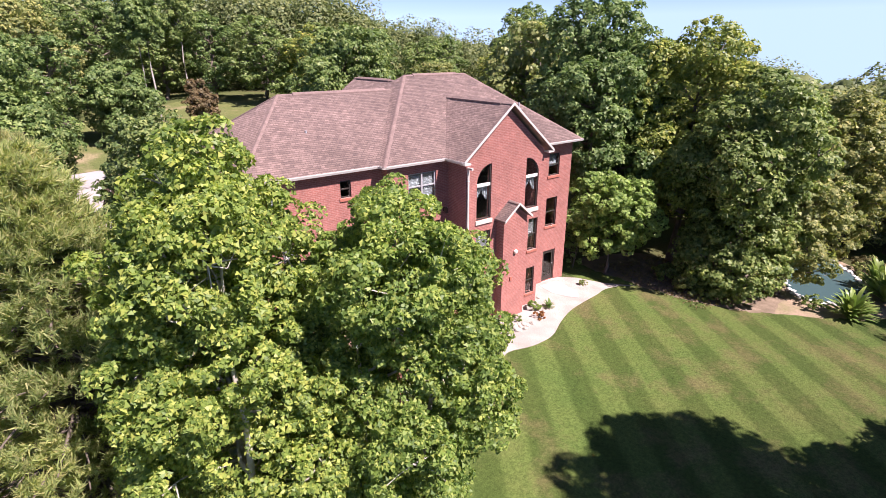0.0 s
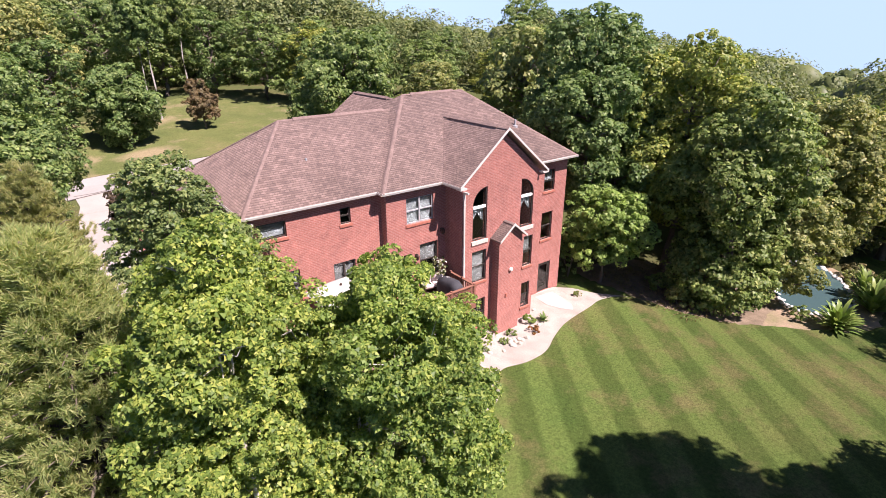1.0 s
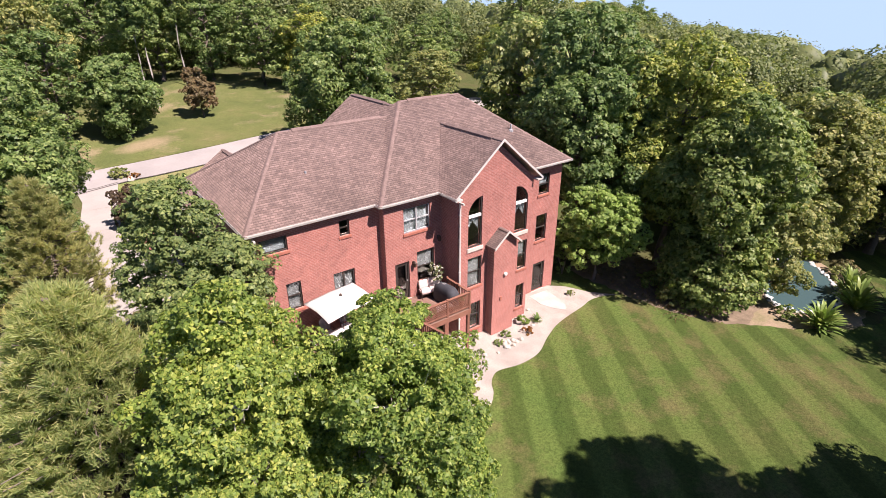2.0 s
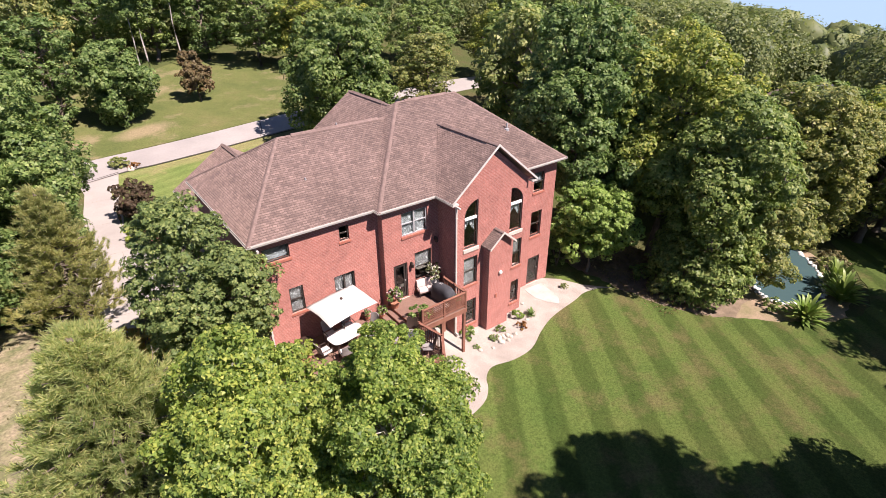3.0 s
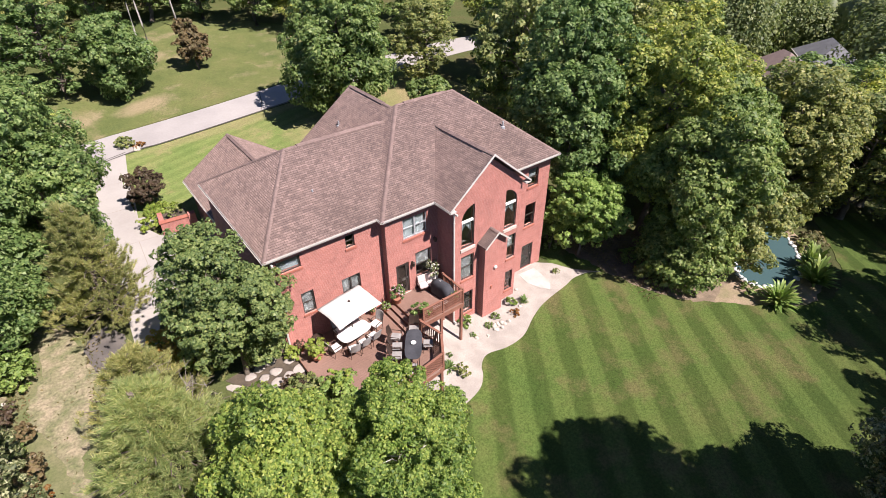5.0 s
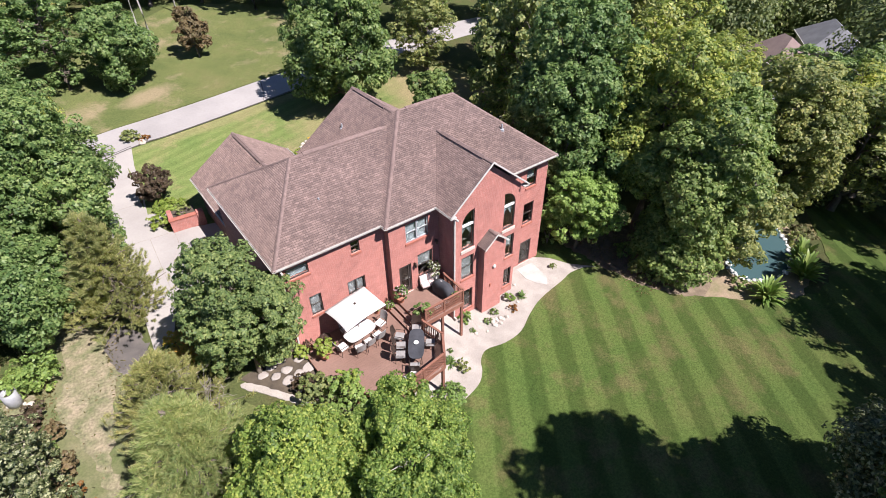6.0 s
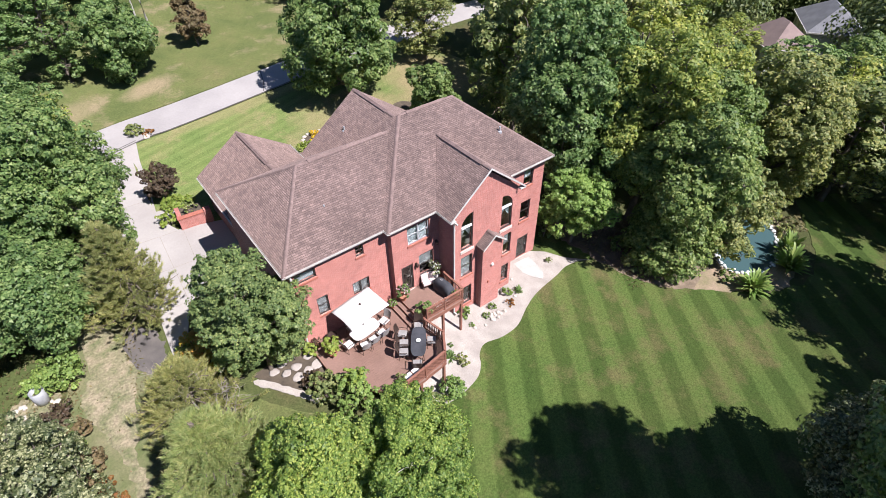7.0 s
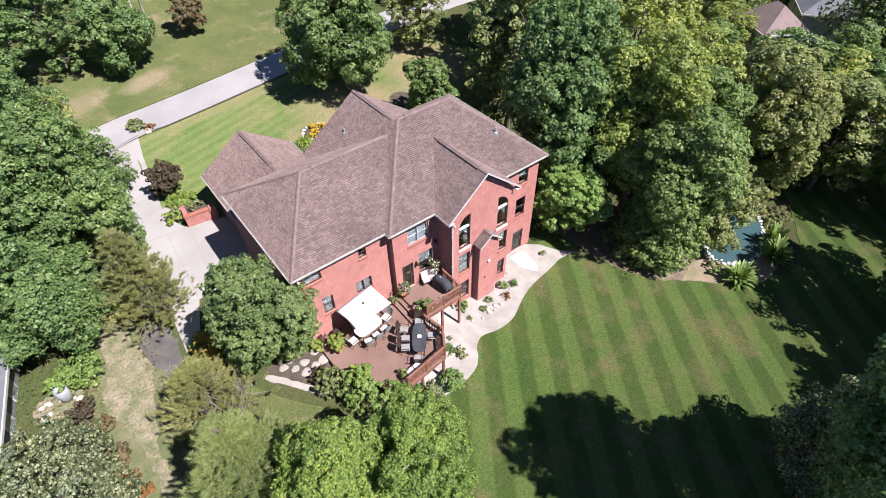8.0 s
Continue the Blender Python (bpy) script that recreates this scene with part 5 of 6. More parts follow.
def distant_woods():
    """A rolling canopy of crowns far off, too many to count, with leaves standing out of the nearer ones."""
    rng = np.random.default_rng(77)
    crowns = []
    for _ in range(5200):
        a = rng.uniform(-0.75, 2.6)
        r = 60 + 950 * rng.random() ** 1.9
        x, y = r * math.cos(a), r * math.sin(a) + 8
        if r < 78 and -45 < x < 45 and y < 64:
            continue
        if math.hypot(x - 55, y - 14) < 9 or math.hypot(x - 70, y - 16.5) < 10:
            continue
        crowns.append((x, y, ground_z(x, y), rng.uniform(3.4, 6.2), rng.uniform(9, 15.5) - (3.5 if r < 140 and 0.75 < a < 1.2 else 0.0), r))
    pts, out, size, dv, df = [], [], [], [], []
    dome = [(0.0, 0.0, 1.0)] + [(math.cos(k * math.tau / 8 + 0.4 * j) * q, math.sin(k * math.tau / 8 + 0.4 * j) * q, h) for j, (q, h) in enumerate(((0.5, 0.86), (0.86, 0.48), (0.95, -0.1), (0.7, -0.9))) for k in range(8)]
    ring = [(0, 1 + k, 1 + (k + 1) % 8) for k in range(8)]
    for j in range(3):
        for k in range(8):
            a, b, c, d = 1 + 8 * j + k, 1 + 8 * j + (k + 1) % 8, 9 + 8 * j + (k + 1) % 8, 9 + 8 * j + k
            ring += [(a, d, c), (a, c, b)]
    dome, ring = np.array(dome), np.array(ring)
    for x, y, z, R, h, r in crowns:
        m = 700 if r < 100 else 400 if r < 160 else 150 if r < 260 else 34 if r < 450 else 0
        if not -0.35 < math.atan2(y - 8, x) < 1.95:
            m //= 10
        if m:
            d = unit(rng.normal(size=(m, 3)) + np.array([0, 0, 0.55]))
            lump = 0.93 + 0.12 * np.sin(d[:, 0] * 7 + x) * np.cos(d[:, 1] * 6 + y)
            pts.append(np.array([x, y, z + h - R]) + d * np.array([R, R, R * 1.15]) * (rng.uniform(0.82, 0.96, m) * lump)[:, None])
            out.append(d)
            size.append(np.full(m, 0.4 if r < 100 else 0.5 if r < 160 else 0.75 if r < 260 else 1.1))
        if r > 85:
            w = dome * np.array([R, R, R * 1.15]) * rng.uniform(0.72, 0.98, (len(dome), 1)) + np.array([x, y, z + h - R])
            df.append(ring + len(dv) * len(dome))
            dv.append(w)
    v, f = leaf_mesh(rng, np.concatenate(pts), np.concatenate(out), np.concatenate(size), 0.85, 0.4, 0.3, True)
    f = np.concatenate([f, np.concatenate(df) + len(v)])
    v = np.concatenate([v, np.concatenate(dv)])
    ob = fast_mesh("distant_woods", v, f, far_leaf, None)
    tagged(ob, "wooded hills stretching away to the horizon", "woods", "", "stuff")


distant_woods()


def litter():
    """Tufts of dry grass and fallen leaves on the rough ground, past counting."""
    rng = np.random.default_rng(91)
    spots = []
    for x0, x1, y0, y1, n in ((-28, -17, -8, 14, 9000), (-24, -20, -8, 10, 2500), (-20, -12, -9, 3, 4000), (10, 17, -4.5, 3, 2000)):
        spots.append(np.stack([rng.uniform(x0, x1, n), rng.uniform(y0, y1, n)], 1))
    for nm, m, keep, size, lab in (("grass_tufts", dry_grass, 0.7, 0.16, "tufts of dry grass on the rough ground"), ("fallen_leaves", pale_twig, 0.3, 0.11, "fallen leaves on the rough ground")):
        q = np.concatenate(spots)
        q = q[rng.random(len(q)) < keep]
        road = (q[:, 1] > 29) & (np.abs(q[:, 1] - (34.5 + 0.3 * (q[:, 0] + 8) + 1.5)) < 4.0)
        drive = (q[:, 0] > -19.4) & (q[:, 0] < -15.5) & (q[:, 1] > 4)
        pondy = (q[:, 0] > 17.8) & (q[:, 0] < 27.5) & (q[:, 1] > -8.5) & (q[:, 1] < -1.5)
        tidy = (q[:, 0] > -15.4) & (q[:, 0] < -10.5) & (q[:, 1] > -3.2)
        strip = (q[:, 0] > -22.6) & (q[:, 0] < -20.2) & (rng.random(len(q)) < 0.97)
        q = q[~(road | drive | pondy | tidy | strip)]
        z = np.array([ground_z(a, b) for a, b in q]) + 0.09
        pts = np.column_stack([q, z])
        out = unit(rng.normal(size=(len(q), 3)) * np.array([1, 1, 0.25 if nm == "grass_tufts" else 2.0]))
        v, f = leaf_mesh(rng, pts, out, size, 0.4, 0.3, 0.2)
        tagged(fast_mesh(nm, v, f, m, None), lab, "ground cover", "", "stuff")


litter()


# ---- the deck and what stands on it ----
LOW, UP = 2.35, 2.85
deck = thing("deck", "two-level brown stained wooden deck with railings", "deck", (-7.5, -1.1, 0.6), 5.2)
deck_off = Vector((-7.5, -1.0, 0.6))


def on_deck(x, y):
    """A place on the deck, which lies a few degrees askew like the house."""
    c, q = math.cos(radians(5.2)), math.sin(radians(5.2))
    return (-7.5 + (x + 7.5) * c - (y + 1.0) * q, -1.1 + (x + 7.5) * q + (y + 1.0) * c)


def deck_part(name, bm, material, label=""):
    bmesh.ops.translate(bm, vec=-deck_off, verts=bm.verts)
    return part(name, bm, material, deck, label)


def boards(outline, top, y0, y1):
    """Boards along x, cut to the outline."""
    y = y0
    n = len(outline)
    while y < y1:
        cuts = []
        yc = y + 0.07
        for i in range(n):
            (ax, ay), (bx, by) = outline[i], outline[i - 1]
            if (ay > yc) != (by > yc):
                cuts.append(ax + (bx - ax) * (yc - ay) / (by - ay))
        cuts.sort()
        for a, b in zip(cuts[::2], cuts[1::2]):
            if b - a > 0.05:
                bm = bmesh.new()
                box(bm, a, y, top - 0.035, b, y + 0.136, top)
                deck_part("board", bm, deck_mat)
        y += 0.143


LOW_LINE = [(-10.95, 1.70), (-5.32, 1.70), (-5.32, 1.2), (-5.1, 1.2), (-5.1, -1.45), (-4.75, -2.95), (-5.5, -4.1), (-8.4, -4.45), (-10.1, -2.6), (-10.95, -0.9)]
UP_LINE = [(-5.1, 1.2), (-2.1, 1.2), (-2.1, -1.45), (-5.1, -1.45)]
boards(LOW_LINE, LOW, -4.5, 1.69)
boards(UP_LINE, UP, -1.45, 1.19)
for line, top in ((LOW_LINE, LOW), (UP_LINE, UP)):
    for i in range(len(line)):
        a, b = Vector((*line[i - 1], 0)), Vector((*line[i], 0))
        if (a.y > 1.0 and b.y > 1.0):
            continue
        d = (b - a)
        bm = bmesh.new()
        box(bm, 0, -0.02, top - 0.26, d.length, 0.02, top - 0.004, pose(a.x, a.y, 0, 0, 0, math.degrees(math.atan2(d.y, d.x))))
        deck_part("rim_board", bm, rail_mat)
for k, (x0, x1, z) in enumerate(((-5.4, -5.125, 2.685), (-5.72, -5.425, 2.52))):
    bm = bmesh.new()
    box(bm, x0, -1.1, z - 0.05, x1 + 0.02, 1.15, z, None, 0.008)
    deck_part("step_tread", bm, deck_mat)
    bm = bmesh.new()
    box(bm, x0 + 0.02, -1.08, LOW + 0.003, x0 + 0.045, 1.13, z - 0.05)
    deck_part("step_riser", bm, rail_mat)
for x, y, top in ((-2.2, -1.35, UP), (-3.6, -1.35, UP), (-4.85, -3.0, LOW), (-5.6, -4.0, LOW), (-7.3, -4.2, LOW), (-8.3, -4.3, LOW), (-10.0, -2.5, LOW), (-10.8, 0.9, LOW), (-2.2, 0.35, UP)):
    bm = bmesh.new()
    g = ground_z(x, y)
    box(bm, x - 0.07, y - 0.07, g - 0.1, x + 0.07, y + 0.07, top - 0.26, None, 0.008)
    deck_part("support_post", bm, rail_mat)


def lattice(a, d, turn, top):
    """Crossed diagonal slats filling a stretch of railing."""
    n, high = d.length, 0.72
    for lean in (1, -1):
        c = -high + 0.05
        while c < n:
            lo, hi = max(0.0, -c), min(high, n - c)
            if hi - lo > 0.06:
                x0, x1 = (c + lo, c + hi) if lean > 0 else (n - c - lo, n - c - hi)
                bm = bmesh.new()
                tilt = -math.degrees(math.atan2(hi - lo, x1 - x0))
                box(bm, 0, -0.006, -0.017, math.hypot(x1 - x0, hi - lo), 0.006, 0.017, pose(a.x, a.y, top + 0.17, 0, 0, turn) @ pose(x0, 0.007 * lean, lo, 0, tilt, 0))
                deck_part("lattice_slat", bm, rail_mat)
            c += 0.13


def railing(line, top, crossed=()):
    """Posts, two rails, and balusters or crossed slats along a line."""
    bal = None
    for k, ((ax, ay), (bx, by)) in enumerate(zip(line, line[1:])):
        a, b = Vector((ax, ay)), Vector((bx, by))
        d = b - a
        turn = math.degrees(math.atan2(d.y, d.x))
        for z, w, h, nm in ((top + 0.9, 0.065, 0.045, "top_rail"), (top + 0.1, 0.03, 0.06, "bottom_rail")):
            bm = bmesh.new()
            box(bm, -0.03, -w, 0, d.length + 0.03, w, h, pose(ax, ay, z, 0, 0, turn), 0.006)
            deck_part(nm, bm, rail_mat)
        if k in crossed:
            lattice(a, d, turn, top)
            continue
        n = int(d.length / 0.125)
        for i in range(1, n):
            p = a + d * (i / n)
            if bal is None:
                bm = bmesh.new()
                box(bm, -0.019, -0.019, 0, 0.019, 0.019, 0.9)
                bal = part("baluster", bm, rail_mat, deck)
                bal.matrix_basis = pose(*(Vector((p.x, p.y, top)) - deck_off), 0, 0, turn)
            else:
                again(bal, pose(*(Vector((p.x, p.y, top)) - deck_off), 0, 0, turn))
    for x, y in line:
        bm = bmesh.new()
        box(bm, x - 0.045, y - 0.045, top - 0.25, x + 0.045, y + 0.045, top + 1.0, None, 0.008)
        deck_part("rail_post", bm, rail_mat)


railing([(-5.08, -1.5), (-4.8, -2.95), (-5.53, -4.05), (-7.0, -4.25), (-8.4, -4.40)], LOW, (1, 2, 3))
railing([(-4.8, -1.40), (-3.5, -1.40), (-2.15, -1.40), (-2.15, -0.5), (-2.15, 0.38)], UP, (0, 1))


def patio_chair(x, y, z, turn, fabric, label, group):
    """A metal armchair with a seat and a curved back."""
    t = thing("patio_chair", label, "chair", (*on_deck(x, y), z), turn + 5.2, group)
    for sx, sy in ((-0.25, -0.22), (0.25, -0.22), (-0.25, 0.24), (0.25, 0.24)):
        bm = bmesh.new()
        tube(bm, (sx * 1.05, sy * 1.08, 0), (sx, sy, 0.43), 0.014, 0.016, 6)
        part("leg", bm, dark_metal, t)
    bm = bmesh.new()
    box(bm, -0.25, -0.25, 0.42, 0.25, 0.25, 0.475, None, 0.02)
    part("seat", bm, fabric, t)
    bm = bmesh.new()
    n = 6
    rows = []
    for i in range(n + 1):
        u = -0.25 + 0.5 * i / n
        bow = 0.06 * (1 - (u / 0.25) ** 2)
        rows.append([bm.verts.new((u, 0.25 + bow + k * 0.03 + h * 0.14, 0.5 + h * (0.5 + bow * 1.2))) for h in (0, 0.5, 1) for k in (0, 1)])
    for p, q in zip(rows, rows[1:]):
        for a, b, c, d in ((0, 2, 2, 0), (2, 4, 4, 2), (1, 3, 3, 1), (3, 5, 5, 3), (4, 5, 5, 4), (0, 1, 1, 0)):
            bm.faces.new([p[a], p[b], q[c], q[d]])
    part("backrest", bm, dark_metal if fabric is not canvas else mesh_mat, t)
    for s in (-1, 1):
        bm = bmesh.new()
        tube(bm, (s * 0.27, -0.23, 0.42), (s * 0.28, -0.2, 0.64), 0.014, 0.014, 6)
        tube(bm, (s * 0.28, -0.22, 0.645), (s * 0.27, 0.28, 0.66), 0.02, 0.016, 6)
        part("armrest", bm, dark_metal, t)
        bm = bmesh.new()
        tube(bm, (s * 0.25, 0.24, 0.42), (s * 0.25, 0.41, 1.02), 0.015, 0.013, 6)
        part("back_post", bm, dark_metal, t)
    return t


def oval_table(x, y, z, turn, lx, ly, top_mat, name, label, cloth=False):
    t = thing(name, label, "table", (*on_deck(x, y), z), turn + 5.2)
    bm = bmesh.new()
    n = 28
    ring = []
    for k in range(n):
        a = k * math.tau / n
        c, s = math.cos(a), math.sin(a)
        p = 0.55
        ring.append((lx / 2 * math.copysign(abs(c) ** p, c), ly / 2 * math.copysign(abs(s) ** p, s)))
    prism(bm, ring, "z", 0.71, 0.74)
    part("tabletop", bm, top_mat, t)
    for sx in (-1, 1):
        for sy in (-1, 1):
            bm = bmesh.new()
            tube(bm, (sx * lx * 0.40, sy * ly * 0.36, 0), (sx * lx * 0.36, sy * ly * 0.33, 0.71), 0.022, 0.025, 8)
            part("leg", bm, dark_metal, t)
    bm = bmesh.new()
    box(bm, -lx * 0.36, -ly * 0.3, 0.64, lx * 0.36, -ly * 0.3 + 0.03, 0.7)
    box(bm, -lx * 0.36, ly * 0.3 - 0.03, 0.64, lx * 0.36, ly * 0.3, 0.7)
    part("apron", bm, dark_metal, t)
    return t


oval_table(-8.1, 0.12, LOW, 8, 1.8, 1.0, canvas, "dining_table", "oval patio table with a white top under the umbrella")
for x, y, turn in ((-8.65, -0.9, 172), (-8.05, -0.83, 184), (-7.4, -0.73, 190), (-9.35, -0.28, 100), (-6.85, -0.03, -75), (-8.6, 0.67, 5), (-7.6, 0.75, 0)):
    patio_chair(x + 0.05, y + 0.2, LOW, turn, canvas, "dark metal patio chair with a white seat cushion", "chairs round the umbrella table")
oval_table(-6.2, -2.5, LOW, 53, 2.05, 0.85, dark_cover, "dining_table", "long dark grey patio table by the railing")
for u, v, turn in ((-0.5, 0.82, 53), (0.12, 0.84, 56), (0.78, 0.95, 44), (-1.3, 0.05, 143), (1.36, 0.05, -37), (0.3, -0.72, 233)):
    c, s = math.cos(radians(53)), math.sin(radians(53))
    patio_chair(-6.2 + u * c - v * s, -2.5 + u * s + v * c, LOW, turn, mesh_mat, "dark framed patio chair with a grey sling seat", "chairs round the dark table")
bm_t = thing("serving_bowl", "small white bowl on the dark table", "bowl", (*on_deck(-6.2, -2.5), LOW + 0.742))
bm = bmesh.new()
lathe(bm, [(0.05, 0), (0.10, 0.03), (0.14, 0.08), (0.13, 0.08), (0.08, 0.035)], 14)
part("bowl", bm, white_paint, bm_t)


def umbrella(x, y, z, turn, lx, ly, high):
    t = thing("patio_umbrella", "square white canvas patio umbrella over the table", "umbrella", (*on_deck(x, y), z), turn + 5.2)
    bm = bmesh.new()
    tube(bm, (0, 0, 0.1), (0.0, 0.0, high + 0.1), 0.024, 0.022, 10)
    part("pole", bm, dark_metal, t)
    bm = bmesh.new()
    lathe(bm, [(0.28, 0), (0.28, 0.05), (0.10, 0.09), (0.04, 0.12), (0.04, 0.3)], 18)
    part("base", bm, dark_metal, t)
    # canopy, sagging between its ribs and a little lower on one side
    n = 10
    rows = []
    bm = bmesh.new()

    def height(u, v):
        r = max(abs(u), abs(v))
        sag = 0.07 * (1 - abs(abs(u) - abs(v))) * r - 0.035 * r
        return high + 0.06 - 0.30 * r ** 1.25 - sag + 0.09 * v
    for layer in (0, 1):
        grid = [[bm.verts.new((lx / 2 * u * (1 - 0.035 * (1 - v * v) * abs(u)), ly / 2 * v * (1 - 0.035 * (1 - u * u) * abs(v)), height(u, v) - 0.012 * layer))
                 for u in np.linspace(-1, 1, n + 1)] for v in np.linspace(-1, 1, n + 1)]
        rows.append(grid)
    for j in range(n):
        for i in range(n):
            bm.faces.new([rows[0][j][i], rows[0][j][i + 1], rows[0][j + 1][i + 1], rows[0][j + 1][i]])
            bm.faces.new([rows[1][j][i], rows[1][j + 1][i], rows[1][j + 1][i + 1], rows[1][j][i + 1]])
    for i in range(n):
        for a, b in (((0, i), (0, i + 1)), ((n, i + 1), (n, i)), ((i + 1, 0), (i, 0)), ((i, n), (i + 1, n))):
            bm.faces.new([rows[0][a[0]][a[1]], rows[1][a[0]][a[1]], rows[1][b[0]][b[1]], rows[0][b[0]][b[1]]])
    can = part("canopy", bm, canvas, t, "white canvas canopy", True)
    bm = bmesh.new()
    lathe(bm, [(0.07, high + 0.06), (0.05, high + 0.12), (0.015, high + 0.16)], 10)
    part("finial", bm, dark_metal, t, "small dark finial")
    for u, v in ((-1, -1), (1, -1), (1, 1), (-1, 1)):
        bm = bmesh.new()
        tube(bm, (0, 0, high), (lx / 2 * u * 0.96, ly / 2 * v * 0.96, height(u, v) - 0.03), 0.012, 0.009, 6)
        part("rib", bm, dark_metal, t)
    return t


umbrella(-8.0, 0.42, LOW, 9, 2.66, 1.85, 2.42)


def settee(x, y, z, turn):
    t = thing("settee", "small outdoor settee with pale pink cushions", "settee", (*on_deck(x, y), z), turn + 5.2)
    for sx, sy in ((-0.62, -0.28), (0.62, -0.28), (-0.62, 0.3), (0.62, 0.3)):
        bm = bmesh.new()
        tube(bm, (sx, sy, 0), (sx, sy, 0.32), 0.022, 0.022, 8)
        part("leg", bm, dark_metal, t)
    bm = bmesh.new()
    box(bm, -0.68, -0.34, 0.28, 0.68, 0.36, 0.33)
    part("seat_frame", bm, dark_metal, t)
    for s in (-1, 1):
        bm = bmesh.new()
        box(bm, min(0.01 * s, 0.66 * s), -0.34, 0.33, max(0.01 * s, 0.66 * s), 0.26, 0.46, None, 0.04)
        part("seat_cushion", bm, cushion_mat, t)
        bm = bmesh.new()
        box(bm, -0.31, -0.07, -0.22, 0.31, 0.07, 0.24, pose(0.33 * s, 0.27, 0.68, -14, 0, -6 * s), 0.05)
        part("back_cushion", bm, cushion_mat, t)
        bm = bmesh.new()
        tube(bm, (s * 0.69, -0.3, 0.3), (s * 0.69, -0.3, 0.6), 0.02, 0.02, 8)
        tube(bm, (s * 0.69, -0.32, 0.61), (s * 0.69, 0.36, 0.63), 0.024, 0.02, 8)
        part("armrest", bm, dark_metal, t)
    bm = bmesh.new()
    box(bm, -0.2, -0.06, -0.17, 0.2, 0.06, 0.17, pose(0.5, 0.1, 0.66, -20, 0, -28), 0.05)
    part("pillow", bm, canvas, t, "white scatter pillow")
    return t


settee(-2.95, 0.8, UP, -12).scale = (0.8, 0.85, 0.9)


def covered_grill(x, y, z, turn):
    t = thing("covered_grill", "barbecue grill under a dark grey fitted cover", "grill", (*on_deck(x, y), z), turn + 5.2)
    bm = bmesh.new()
    prof = [(-0.34, 0.08), (-0.36, 0.5), (-0.33, 0.85), (-0.24, 1.06), (0.0, 1.16), (0.22, 1.08), (0.33, 0.88), (0.36, 0.5), (0.34, 0.08)]
    rows = []
    rng = random.Random(3)
    for i, xx in enumerate(np.linspace(-0.85, 0.85, 12)):
        e = 1 - 0.10 * (abs(xx) / 0.85) ** 6
        low = 0.80 + 0.20 * smooth(0.85, 0.45, abs(xx))
        rows.append([bm.verts.new((xx + rng.uniform(-0.012, 0.012), p[0] * e + rng.uniform(-0.012, 0.012), p[1] * (low if p[1] > 0.6 else 1.0))) for p in prof])
    for a, b in zip(rows, rows[1:]):
        for k in range(len(prof) - 1):
            bm.faces.new([a[k], a[k + 1], b[k + 1], b[k]])
    bm.faces.new(rows[0])
    bm.faces.new(rows[-1][::-1])
    part("cover", bm, dark_cover, t, "", True)
    for sx in (-0.6, 0.6):
        for sy in (-0.25, 0.25):
            bm = bmesh.new()
            lathe(bm, [(0.03, 0), (0.05, 0.02), (0.05, 0.08), (0.02, 0.1)], 10, (sx, sy))
            part("caster", bm, dark_metal, t)
    bm = bmesh.new()
    box(bm, 0.12, -0.05, 1.135, 0.3, 0.05, 1.15, None, 0.004)
    part("label_patch", bm, canvas, t, "small pale maker's patch")
    return t


cg = covered_grill(-2.68, -0.25, UP, 98)
cg.scale = (0.78, 0.85, 0.86)


def pot(t, r, h, material=None):
    bm = bmesh.new()
    lathe(bm, [(r * 0.68, 0), (r * 0.95, h * 0.86), (r * 1.06, h * 0.87), (r * 1.06, h), (r * 0.92, h), (r * 0.88, h * 0.9)], 14)
    return part("pot", bm, material or terracotta, t)


def potted(name, label, x, y, z, r, h, ph, n, leaf, size, seed, petals=None, material=None, group="potted plants on the deck"):
    rng = np.random.default_rng(seed)
    t = thing(name, label, "potted plant", (*on_deck(x, y), z), 0, group)
    pot(t, r * 0.62, ph, material)
    lo = [(0, 0, ph + h * 0.4, r, r, h * 0.5)] + [(r * 0.5 * math.cos(k), r * 0.5 * math.sin(k), ph + h * 0.55, r * 0.5, r * 0.5, h * 0.35) for k in (0.3, 2.1, 4.2)]
    v, f = crown_leaves(rng, lo, n, size, r * 0.25, 0.4)
    fast_mesh("foliage", v, f, leaf, t)
    if petals:
        v, f = crown_leaves(rng, lo, max(40, n // 3), size * 0.7, r * 0.16, 0.0)
        tagged(fast_mesh("flowers", v, f, petals, t), "", "", "", "stuff")
    return t


potted("flower_pot", "potted plant with pale pink flowers by the steps", -4.95, 0.82, UP, 0.42, 0.8, 0.34, 420, oak_leaf, 0.11, 201, pink_flower)
potted("flower_pot", "low flower pot at the foot of the steps", -5.62, 1.0, LOW, 0.26, 0.45, 0.28, 260, bright_leaf, 0.10, 202, pink_flower)
potted("flower_pot", "flower pot with pale flowers against the wall", -6.3, 1.3, LOW, 0.22, 0.4, 0.26, 200, oak_leaf, 0.10, 203, pink_flower)
potted("leafy_pot", "large leafy plant at the corner of the upper deck", -4.72, -0.95, UP, 0.5, 0.55, 0.3, 620, mid_leaf, 0.14, 204)
potted("leafy_pot", "trailing plant spilling over the deck rail", -4.35, -1.1, UP, 0.36, 0.5, 0.3, 420, mid_leaf, 0.13, 205)
potted("urn_plant", "grey-leaved plant in a tall dark urn", -2.42, 0.9, UP, 0.38, 1.15, 0.55, 600, sage_leaf, 0.12, 206, white_flower, dark_cover)
potted("flower_pot", "red flowers by the rail", -2.5, -1.22, UP, 0.2, 0.3, 0.5, 150, oak_leaf, 0.09, 207, red_flower)
